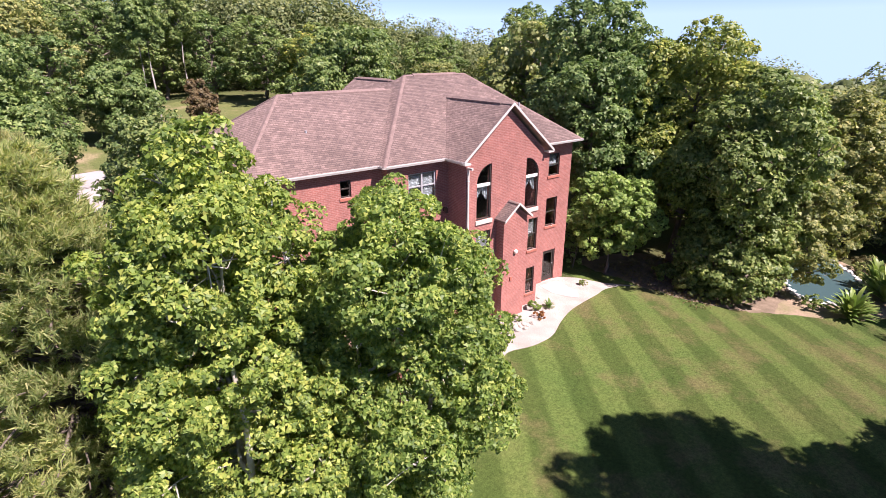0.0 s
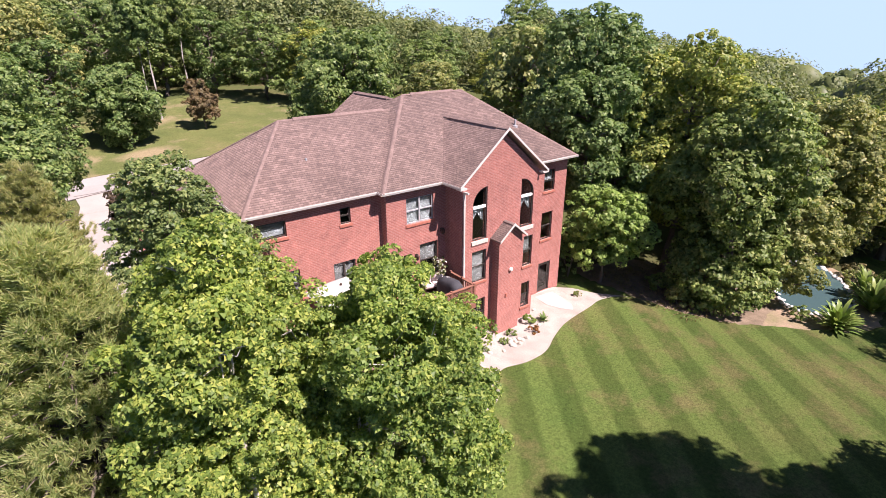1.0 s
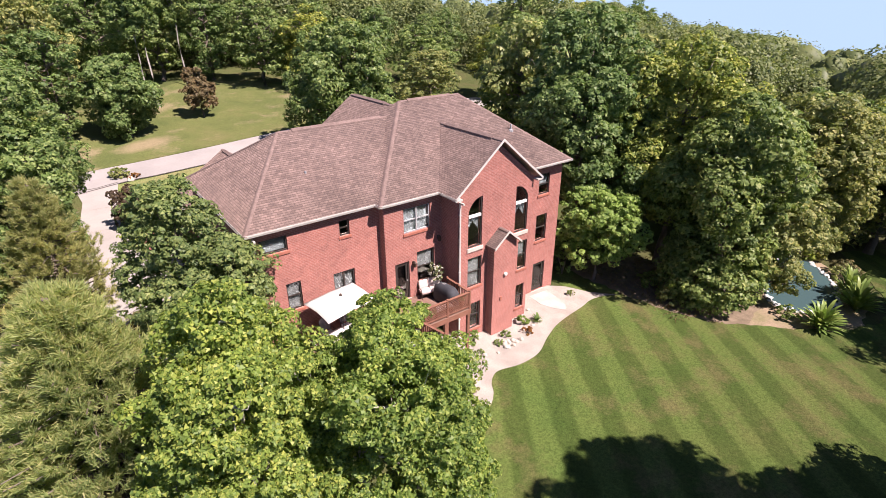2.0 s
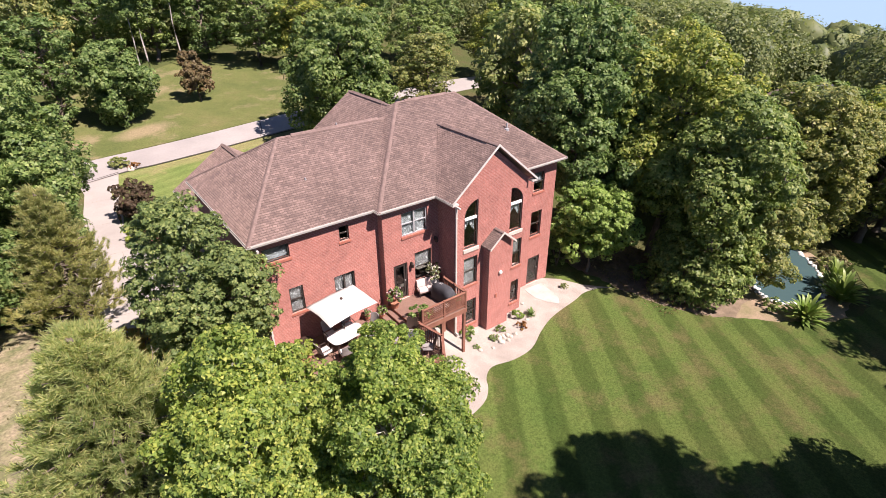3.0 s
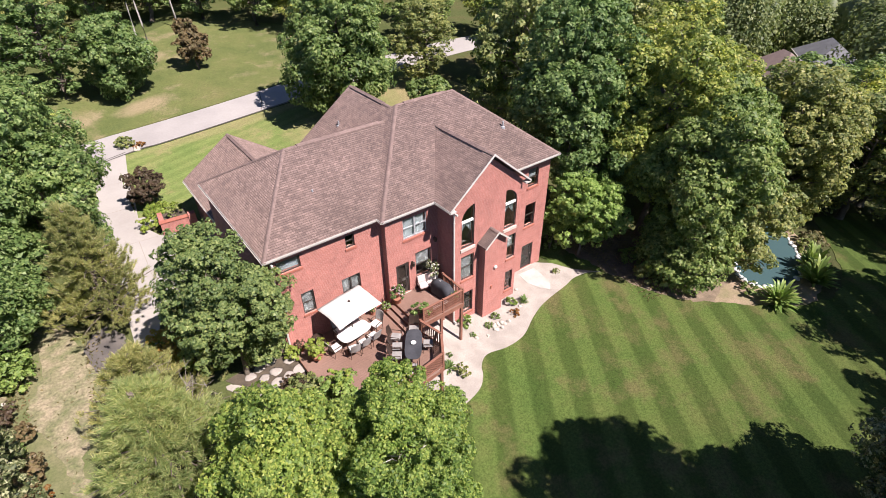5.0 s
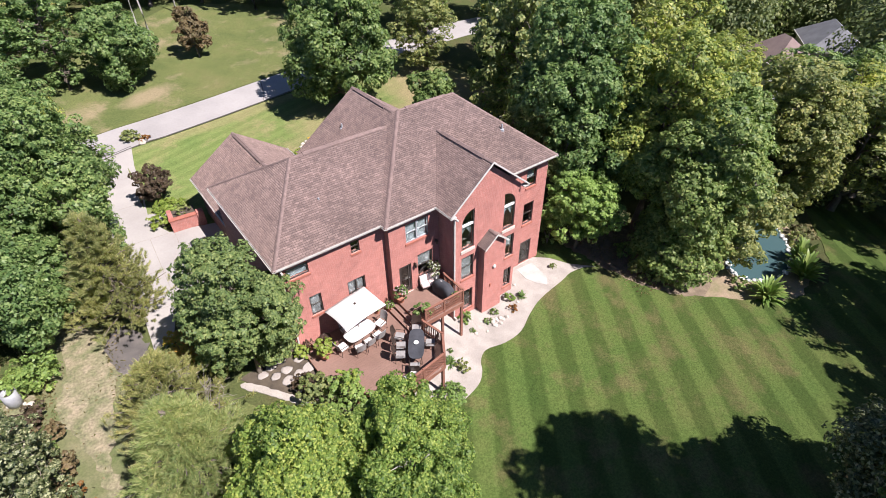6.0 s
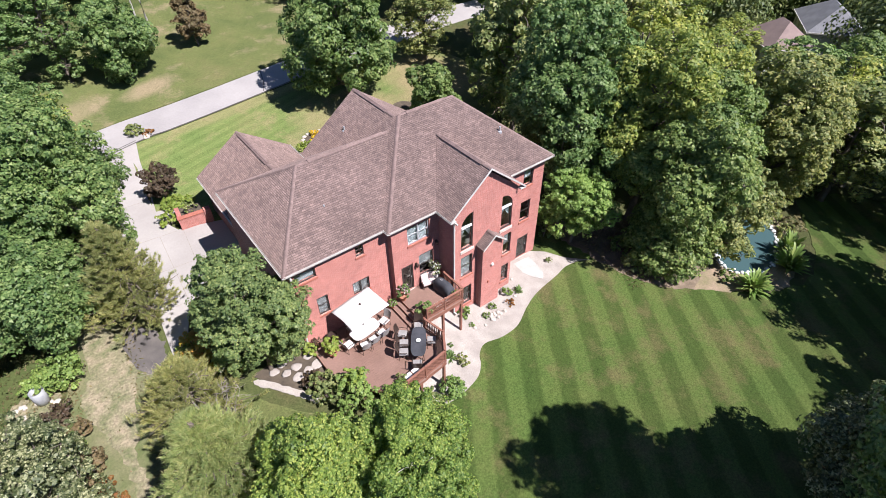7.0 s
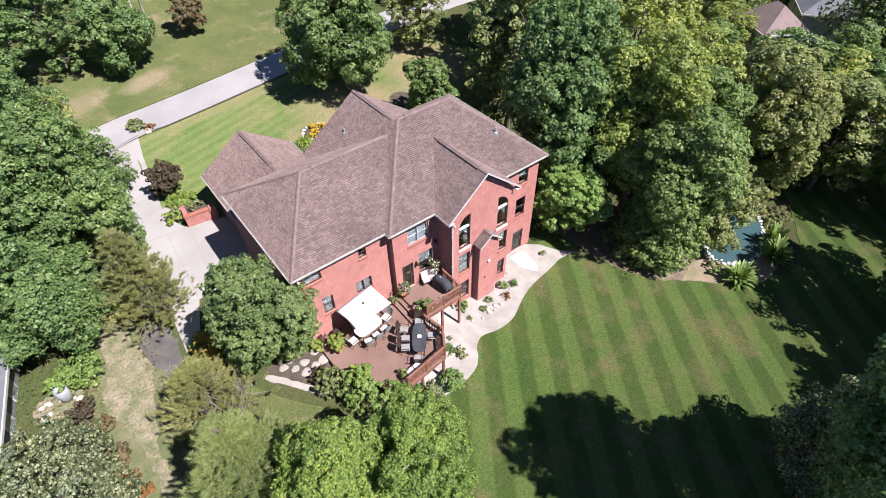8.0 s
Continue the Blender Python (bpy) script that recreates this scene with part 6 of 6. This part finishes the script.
potted("fern_pot", "yellow-green fern in a pot at the deck edge", -10.2, 0.25, LOW, 0.55, 0.85, 0.35, 1100, lime_leaf, 0.13, 208)
potted("flower_pot", "terracotta pot with red leaves by the wall", -10.6, 1.2, LOW, 0.22, 0.35, 0.34, 160, dark_red_leaf, 0.10, 209)
potted("leafy_pot", "low pot plant by the railing", -8.2, -3.7, LOW, 0.3, 0.4, 0.24, 260, olive_leaf, 0.12, 210)


def side_table(x, y, z):
    t = thing("side_table", "small round dark side table", "table", (*on_deck(x, y), z))
    bm = bmesh.new()
    lathe(bm, [(0.27, 0.56), (0.30, 0.57), (0.30, 0.60), (0.27, 0.61)], 20)
    part("tabletop", bm, dark_metal, t)
    for k in range(3):
        bm = bmesh.new()
        a = k * math.tau / 3
        tube(bm, (0.24 * math.cos(a), 0.24 * math.sin(a), 0), (0.12 * math.cos(a), 0.12 * math.sin(a), 0.57), 0.014, 0.014, 6)
        part("leg", bm, dark_metal, t)


side_table(-9.75, 1.0, LOW)


def bench_pad(x, y, z, turn, lx):
    t = thing("bench", "low bench with two pale cushions along the rail", "bench", (*on_deck(x, y), z), turn + 5.2)
    bm = bmesh.new()
    box(bm, -lx / 2, -0.17, 0.34, lx / 2, 0.17, 0.39, None, 0.006)
    part("seat", bm, rail_mat, t)
    for s in (-1, 1):
        bm = bmesh.new()
        box(bm, s * lx * 0.42 - 0.03, -0.15, 0, s * lx * 0.42 + 0.03, 0.15, 0.34)
        part("leg", bm, rail_mat, t)
        bm = bmesh.new()
        box(bm, s * lx * 0.25 - lx * 0.22, -0.16, 0.39, s * lx * 0.25 + lx * 0.22, 0.16, 0.46, None, 0.025)
        part("cushion", bm, canvas, t)


bench_pad(-3.55, -1.12, UP, 0, 1.1)
bench_pad(-7.6, -3.82, LOW, 186, 1.0)


# ---- garden ----
drape("concrete_pad", [(4.55, 2.1), (5.95, 2.1), (5.9, 1.2), (5.75, 0.2), (5.35, -0.25), (4.9, 0.2), (4.5, 1.0)], 0.058, 0.4, pad_mat, "pale worn slab in front of the basement door", "slab")


def rock(name, label, x, y, r, h, material, seed, lift=0.03, group="", base=None):
    rng = random.Random(seed)
    bm = bmesh.new()
    bmesh.ops.create_icosphere(bm, subdivisions=2, radius=1.0)
    off = Vector((rng.uniform(0, 50), rng.uniform(0, 50), 0))
    for v in bm.verts:
        s = 1 + 0.45 * noise.noise(v.co * 1.1 + off) + 0.15 * noise.noise(v.co * 3 + off)
        v.co = Vector((v.co.x * r * s, v.co.y * r * s * rng.uniform(0.95, 1.05), max(-0.3, v.co.z) * h * s))
    ob = part(name, bm, material, None, "", True)
    ob.matrix_basis = pose(x, y, (ground_z(x, y) if base is None else base) + lift, 0, 0, rng.uniform(0, 360))
    return tagged(ob, label, "rock", group)


rr = random.Random(8)
for k in range(13):
    rock("garden_rock", "pale rounded rock in the gravel bed", 0.65 + 0.62 * rr.uniform(-1, 1), -1.2 + 0.3 * rr.uniform(-1, 1), rr.uniform(0.09, 0.17), rr.uniform(0.07, 0.14), rock_mat, 300 + k, 0.06, "rocks in the gravel bed")
for k, (x, y, r) in enumerate(((-1.3, -1.3, 0.12), (-3.4, -0.3, 0.1), (3.4, 0.9, 0.11), (2.6, -0.5, 0.1), (-0.6, -1.5, 0.1))):
    rock("garden_rock", "pale rounded rock in the gravel bed", x, y, r, r * 0.8, rock_mat, 330 + k, 0.06, "rocks in the gravel bed")

shrub("mound_plant", "rust-orange mounded plant in the gravel", 1.96, -0.86, 0.36, 0.34, 420, orange_leaf, 0.10, 401)
shrub("shrub", "green shrub at the foot of the chimney breast", 2.35, 0.02, 0.42, 0.55, 520, bright_leaf, 0.13, 402)
sword_plant("dark_plant", "dark spiky plant in the gravel", 3.11, -0.26, 0.42, 0.6, 34, oak_leaf, 403, width=0.05)
shrub("shrub", "small dark green plant by the chimney breast", 0.72, -0.45, 0.3, 0.35, 300, mid_leaf, 0.10, 404)
shrub("shrub", "low dark plant among the rocks", -0.1, -0.85, 0.3, 0.3, 280, mid_leaf, 0.10, 405)
shrub("shrub", "lime green plant beside the chimney breast", -1.35, -0.1, 0.42, 0.6, 460, bright_leaf, 0.14, 406)
sword_plant("fan_plant", "dark leaved spiky plant by the deck", -3.98, -2.45, 0.55, 0.5, 40, oak_leaf, 407, width=0.06)
shrub("ornamental_grass", "pale grey-green tuft in the gravel", -3.45, -3.05, 0.5, 0.45, 420, olive_leaf, 0.13, 408)
shrub("hydrangea", "rounded bright green bush at the deck corner", -5.15, -4.55, 0.78, 1.25, 3000, bright_leaf, 0.11, 409)
shrub("shrub", "small grey plant in the gravel", 6.9, 0.95, 0.3, 0.3, 220, olive_leaf, 0.10, 410)
shrub("shrub", "small plant in the gravel", -1.35, -1.0, 0.2, 0.2, 150, mid_leaf, 0.08, 411)
shrub("shrub", "small plant under the deck edge", -3.5, -1.75, 0.2, 0.25, 150, mid_leaf, 0.08, 412)
for k, (x, y, r, h, m, lab) in enumerate(((-10.5, -3.3, 1.15, 2.6, bright_leaf, "bright green bush below the deck"), (-11.5, -2.1, 1.0, 1.9, olive_leaf, "reddish green bush below the deck"), (-9.3, -4.6, 1.15, 2.5, bright_leaf, "green bush below the deck"),
                                         (-11.9, -1.2, 0.6, 1.0, dark_red_leaf, "dark red leaved bush below the deck"), (-10.1, -2.8, 0.65, 2.6, lime_leaf, "yellow-green bush at the deck edge"), (-8.2, -5.1, 0.9, 1.9, bright_leaf, "leafy green bush below the deck"), (-6.9, -5.0, 0.8, 1.6, olive_leaf, "olive green bush below the deck"),
                                         (-11.3, 0.7, 0.45, 0.7, lime_leaf, "lime green plant beside the stepping stones"), (-12.1, 2.1, 0.5, 0.7, lime_leaf, "lime green plant by the wall"),
                                         (-23.1, 6.0, 1.2, 2.1, bright_leaf, "spreading bright green bush beside the barrel"), (-24.2, 6.2, 1.0, 1.2, bright_leaf, "spreading bright green bush beside the barrel"), (-23.4, 6.9, 0.7, 1.0, mid_leaf, "leafy bush at the edge of the path"))):
    shrub("bush", lab, x, y, r, h, int(2600 * r), m, 0.12, 420 + k)

for k, (x, y, r) in enumerate(((-12.36, 1.05, 0.3), (-11.52, 0.69, 0.32), (-12.34, 0.3, 0.28), (-12.95, 0.15, 0.26), (-12.5, -0.38, 0.34), (-12.95, 0.85, 0.27), (-11.32, -0.04, 0.36), (-11.87, -0.2, 0.27), (-11.75, -0.95, 0.3), (-13.5, 0.6, 0.26), (-12.2, -1.05, 0.26))):
    rock("stepping_stone", "flat irregular stepping stone in dark mulch", x, y, r, 0.03, flagstone, 350 + k, 0.045, "stepping stones")

tree("dark_maple", "dark red rounded shrub beside the driveway", -15.1, 20.8, 2.7, 1.5, 5200, dark_red_leaf, 0.15, 44, 0.08, 9, 0.25, 0.06, category="shrub")
for k, (x, y, r, h, m, lab) in enumerate(((-14.75, 19.5, 1.0, 0.6, lime_leaf, "yellow-green ground cover at the drive"), (-13.9, 19.4, 0.7, 0.5, lime_leaf, "yellow-green ground cover at the drive"), (-15.5, 17.4, 0.75, 0.9, lime_leaf, "yellow-green bush by the brick wall"),
                                         (-15.4, 31.2, 0.8, 0.8, olive_leaf, "low planting at the corner of drive and street"), (-14.4, 30.6, 0.5, 0.4, orange_leaf, "russet plant at the corner of drive and street"), (-16.9, 4.6, 0.8, 0.8, lime_leaf, "yellow-green shrub at the end of the drive"),
                                         (-16.5, 3.5, 1.2, 1.9, orange_lime, "yellow-orange shrub under the tree"), (-3.6, 20.6, 1.0, 1.2, lime_leaf, "yellow-green shrub in front of the house"), (-4.6, 19.2, 1.1, 1.2, olive_leaf, "mixed shrub in front of the house"), (-2.8, 19.0, 0.9, 1.1, lime_leaf, "yellow-green shrub in front of the house"))):
    shrub("shrub", lab, x, y, r, h, int(1900 * r), m, 0.14, 440 + k)
for k, (x, y, r) in enumerate(((-1.9, 22.6, 0.42), (-1.4, 23.4, 0.36), (-2.4, 22.0, 0.3), (-0.9, 22.9, 0.3), (-2.0, 23.4, 0.3))):
    shrub("chrysanthemum", "round mound of yellow flowers in a stone ring", x, y, r, 0.5, 420, yellow_flower, 0.12, 460 + k, group="yellow flower mounds")
for k in range(16):
    a = k * math.tau / 16
    x, y = -1.75 + 1.35 * math.cos(a), 22.6 + 1.25 * math.sin(a)
    rock("edging_stone", "pale edging stone round a flower bed", x, y, 0.2, 0.14, rock_mat, 480 + k, 0.04, "edging stones")
drape("flower_bed", [(-1.75 + 1.3 * math.cos(k * 0.39), 22.6 + 1.2 * math.sin(k * 0.39)) for k in range(16)], 0.05, 0.5, mulch_mat, "dark mulch in a ring of stones", "flower bed")
drape("mulch_ring", [(7.6 + 1.25 * math.cos(k * 0.39), 23.3 + 1.4 * math.sin(k * 0.39)) for k in range(16)], 0.05, 0.5, mulch_mat, "dark round mulch ring on the front lawn", "mulch bed")
rock("edging_stone", "large pale stone at the corner of the drive", -14.7, 30.3, 0.3, 0.26, rock_mat, 499, 0.05)


def brick_wall_low():
    t = thing("garden_wall", "low brick retaining wall beside the garage drive", "wall", (-14.0, 16.6, ground_z(-14, 16.6)))
    for nm, x0, y0, x1, y1, h, m in (("wall_face", -0.95, -0.55, 0.85, -0.25, 0.95, brick_y), ("wall_side", -0.95, -0.25, -0.65, 1.1, 0.95, brick_x), ("pier", 0.85, -0.65, 1.3, -0.2, 1.15, brick_y)):
        bm = bmesh.new()
        box(bm, x0, y0, -0.3, x1, y1, h)
        part(nm, bm, m, t)
    bm = bmesh.new()
    box(bm, -1.0, -0.6, 0.953, 0.85, -0.2, 1.02, None, 0.01)
    part("coping", bm, sill_brick, t, "red brick coping")
    bm = bmesh.new()
    box(bm, -0.65, -0.25, 0.0, 0.85, 1.1, 0.8)
    part("soil", bm, mulch_mat, t)
    return t


brick_wall_low()


def dead_shrub(x, y, r, h, n, seed):
    """Bare grey twigs that fork outwards."""
    rng = np.random.default_rng(seed)
    t = thing("dead_shrub", "bare grey twigs of a dead shrub between the pines", "shrub", (x, y, ground_z(x, y)))
    sv, sf = [], []
    for k in range(n):
        a, up = rng.uniform(0, math.tau), rng.uniform(0.35, 1.0)
        tip = np.array([math.cos(a) * r * (1.25 - up * 0.7), math.sin(a) * r * (1.25 - up * 0.7), h * up])
        stem = crooked(rng, (0, 0, 0), tip, 4, 0.07)
        limbs = [(stem, [0.032, 0.026, 0.02, 0.014, 0.007])]
        for b in range(5):
            i = int(rng.integers(2, 5))
            e = np.array(stem[i]) + unit(rng.normal(size=3) + 0.8 * unit(tip)) * rng.uniform(0.3, 0.8)
            limbs.append((crooked(rng, stem[i], e, 2, 0.04), [0.012, 0.009, 0.005]))
        for pts, rad in limbs:
            v, f = ring_tube(rng, pts, rad, 4)
            sf += [tuple(i + len(sv) for i in q) for q in f]
            sv += v
    link_mesh("branchwork", sv, sf, dead_wood, t, "", True)
    return t


dead_shrub(-16.6, -1.6, 1.5, 4.2, 26, 77)
dead_shrub(-18.3, 1.6, 1.1, 2.6, 20, 78)
shrub("shrub", "mixed plants behind the low brick wall", -14.0, 17.0, 0.6, 0.6, 500, olive_leaf, 0.12, 470, base=ground_z(-14, 16.6) + 0.8)

# pond with a rim of white stones
pond_line = curve_through([(18.4, -5.6), (18.8, -7.1), (20.6, -8.0), (23.2, -7.1), (25.6, -4.9), (26.6, -2.9), (24.4, -2.2), (20.8, -3.4)], 5, True)
PZ = max(ground_z(x, y) for x, y in pond_line) + 0.09
bm = bmesh.new()
prism(bm, pond_line, "z", PZ - 0.4, PZ)
pw = part("water", bm, water, None)
tagged(pw, "still green-blue pond water", "water", "", "structure")
rp = random.Random(12)
rim_line = [p for a, b in zip(pond_line, pond_line[1:] + pond_line[:1]) for p in (a, ((a[0] + b[0]) / 2, (a[1] + b[1]) / 2))]
for k in range(0, len(rim_line)):
    x, y = rim_line[k]
    rock("pond_stone", "white stone on the rim of the pond", x + rp.uniform(-0.14, 0.14), y + rp.uniform(-0.14, 0.14), rp.uniform(0.09, 0.24), rp.uniform(0.05, 0.14), liner, 500 + k, 0.0, "stones round the pond", PZ - 0.02)
for k, (x, y, r, h, n) in enumerate(((17.7, -8.6, 1.5, 1.9, 95), (22.0, -8.7, 1.5, 2.3, 90), (23.2, -7.7, 1.2, 2.7, 70))):
    sword_plant("yucca", "large plant with broad arching sword leaves by the pond", x, y, r, h, n, yucca_leaf, 520 + k, width=0.15, group="sword-leaved plants by the pond")
for k, (x, y, r, h, m) in enumerate(((25.5, -6.4, 0.9, 0.8, olive_leaf), (26.6, -6.0, 1.1, 1.1, dry_grass), (26.9, -3.6, 0.7, 1.0, lime_leaf), (17.2, -7.0, 0.7, 0.7, mid_leaf), (24.2, -7.6, 0.7, 0.6, olive_leaf))):
    shrub("shrub", "low plants on the pond bank", x, y, r, h, int(900 * r), m, 0.15, 530 + k)


for k, (x, y, r) in enumerate(((28.4, -2.3, 0.55), (29.5, -2.7, 0.5), (27.9, -1.9, 0.35))):
    rock("boulder", "pale boulder beyond the pond", x, y, r, r * 0.9, rock_mat, 560 + k, 0.0, "boulders by the pond")
for k, (x, y, r, h, m, lab) in enumerate(((8.5, 3.4, 0.9, 2.9, bright_leaf, "leafy green bush against the corner of the house"), (8.9, 4.8, 1.0, 2.4, mid_leaf, "leafy bush in the shade of the house"), (11.9, -2.4, 0.8, 1.0, olive_leaf, "low growth under the trees"), (12.8, -0.6, 1.0, 1.1, mid_leaf, "low growth under the trees"))):
    shrub("bush", lab, x, y, r, h, int(1900 * r), m, 0.14, 570 + k)


def barrel_planter(x, y):
    t = thing("concrete_barrel", "open grey concrete barrel among the debris", "barrel", (x, y, ground_z(x, y)))
    bm = bmesh.new()
    lathe(bm, [(0.34, 0), (0.36, 0.5), (0.35, 0.95), (0.27, 0.95), (0.26, 0.7)], 20)
    part("drum", bm, galv, t, "", True)
    bm = bmesh.new()
    lathe(bm, [(0.24, 0.5), (0.24, 0.72), (0.1, 0.78)], 16)
    part("soil", bm, mulch_mat, t)


barrel_planter(-24.3, 5.4)
drape("rubble_patch", ragged([(-25.9, 4.7), (-24.9, 4.3), (-23.8, 4.8), (-23.6, 5.6), (-24.6, 6.2), (-25.7, 5.9)], 0.12, 31), 0.06, 0.4, dirt_mat, "patch of pale rubble and sand beside the path", "rubble")
rb = random.Random(14)
for k in range(12):
    rock("rubble_stone", "pale broken stone lying by the barrel", -24.7 + rb.uniform(-1.1, 1.0), 5.2 + rb.uniform(-0.8, 0.7), rb.uniform(0.08, 0.2), rb.uniform(0.06, 0.14), rock_mat, 600 + k, 0.06, "rubble stones")
for k, (x, y, r, h, m, lab) in enumerate(((-23.6, 3.4, 0.9, 1.3, dark_red_leaf, "dark red leaved bush below the barrel"), (-22.9, 2.0, 0.8, 1.1, red_leaf, "brown leaved bush at the edge of the path"), (-23.5, 1.0, 1.1, 1.7, mid_leaf, "leafy bush at the edge of the path"), (-22.5, -0.4, 0.9, 1.5, red_leaf, "brown leaved bush at the edge of the path"),
                                         (-22.0, -2.6, 0.9, 1.5, orange_leaf, "russet leaved bush at the edge of the path"))):
    shrub("bush", lab, x, y, r, h, int(1500 * r), m, 0.12, 620 + k)


def plain_house(name, label, x, y, z0, turn, lx, ly, wall_h, rise, roof_m, wall_m):
    t = thing(name, label, "house", (x, y, z0), turn)
    bm = bmesh.new()
    box(bm, -lx / 2, -ly / 2, -1.0, lx / 2, ly / 2, wall_h)
    part("wall", bm, wall_m, t)
    bm = bmesh.new()
    o = 0.45
    vs = [bm.verts.new(p) for p in ((-lx / 2 - o, -ly / 2 - o, wall_h), (lx / 2 + o, -ly / 2 - o, wall_h), (lx / 2 + o, ly / 2 + o, wall_h), (-lx / 2 - o, ly / 2 + o, wall_h), (-lx / 2 + ly * 0.42, 0, wall_h + rise), (lx / 2 - ly * 0.42, 0, wall_h + rise))]
    for f in ((0, 3, 2, 1), (0, 1, 5, 4), (1, 2, 5), (2, 3, 4, 5), (3, 0, 4)):
        bm.faces.new([vs[i] for i in f])
    part("roof", bm, roof_m, t)
    bm = bmesh.new()
    box(bm, -lx / 2 - o - 0.08, -ly / 2 - o - 0.08, wall_h - 0.18, lx / 2 + o + 0.08, ly / 2 + o + 0.08, wall_h - 0.004)
    part("fascia", bm, gutter_paint, t)
    for k in range(4):
        for side in (-1, 1):
            xx = -lx / 2 + lx * (k + 0.5) / 4
            bm = bmesh.new()
            yy = side * ly / 2
            box(bm, xx - 0.55, min(yy, yy + side * 0.04), wall_h - 2.2, xx + 0.55, max(yy, yy + side * 0.04), wall_h - 0.7)
            w = part("window", bm, white_paint, t)
            bm = bmesh.new()
            box(bm, xx - 0.46, min(yy + side * 0.02, yy + side * 0.055), wall_h - 2.1, xx + 0.46, max(yy + side * 0.02, yy + side * 0.055), wall_h - 0.8)
            part("pane", bm, glass, w)
    return t


plain_house("neighbour_house", "far house with a brown hip roof and pale siding among trees", 55.0, 14.2, -2.4, 62, 5.8, 5.0, 4.3, 2.4, brown_roof, siding)
plain_house("neighbour_house", "far house with a grey roof among trees", 72, 16.5, -4.2, 40, 9, 6.5, 4.2, 2.6, grey_roof, siding)
plain_house("neighbour_house", "neighbouring house with a grey roof beside the trees", -30.3, 6.5, 1.6, 84, 9, 7, 2.6, 1.6, grey_roof, blind_mat)
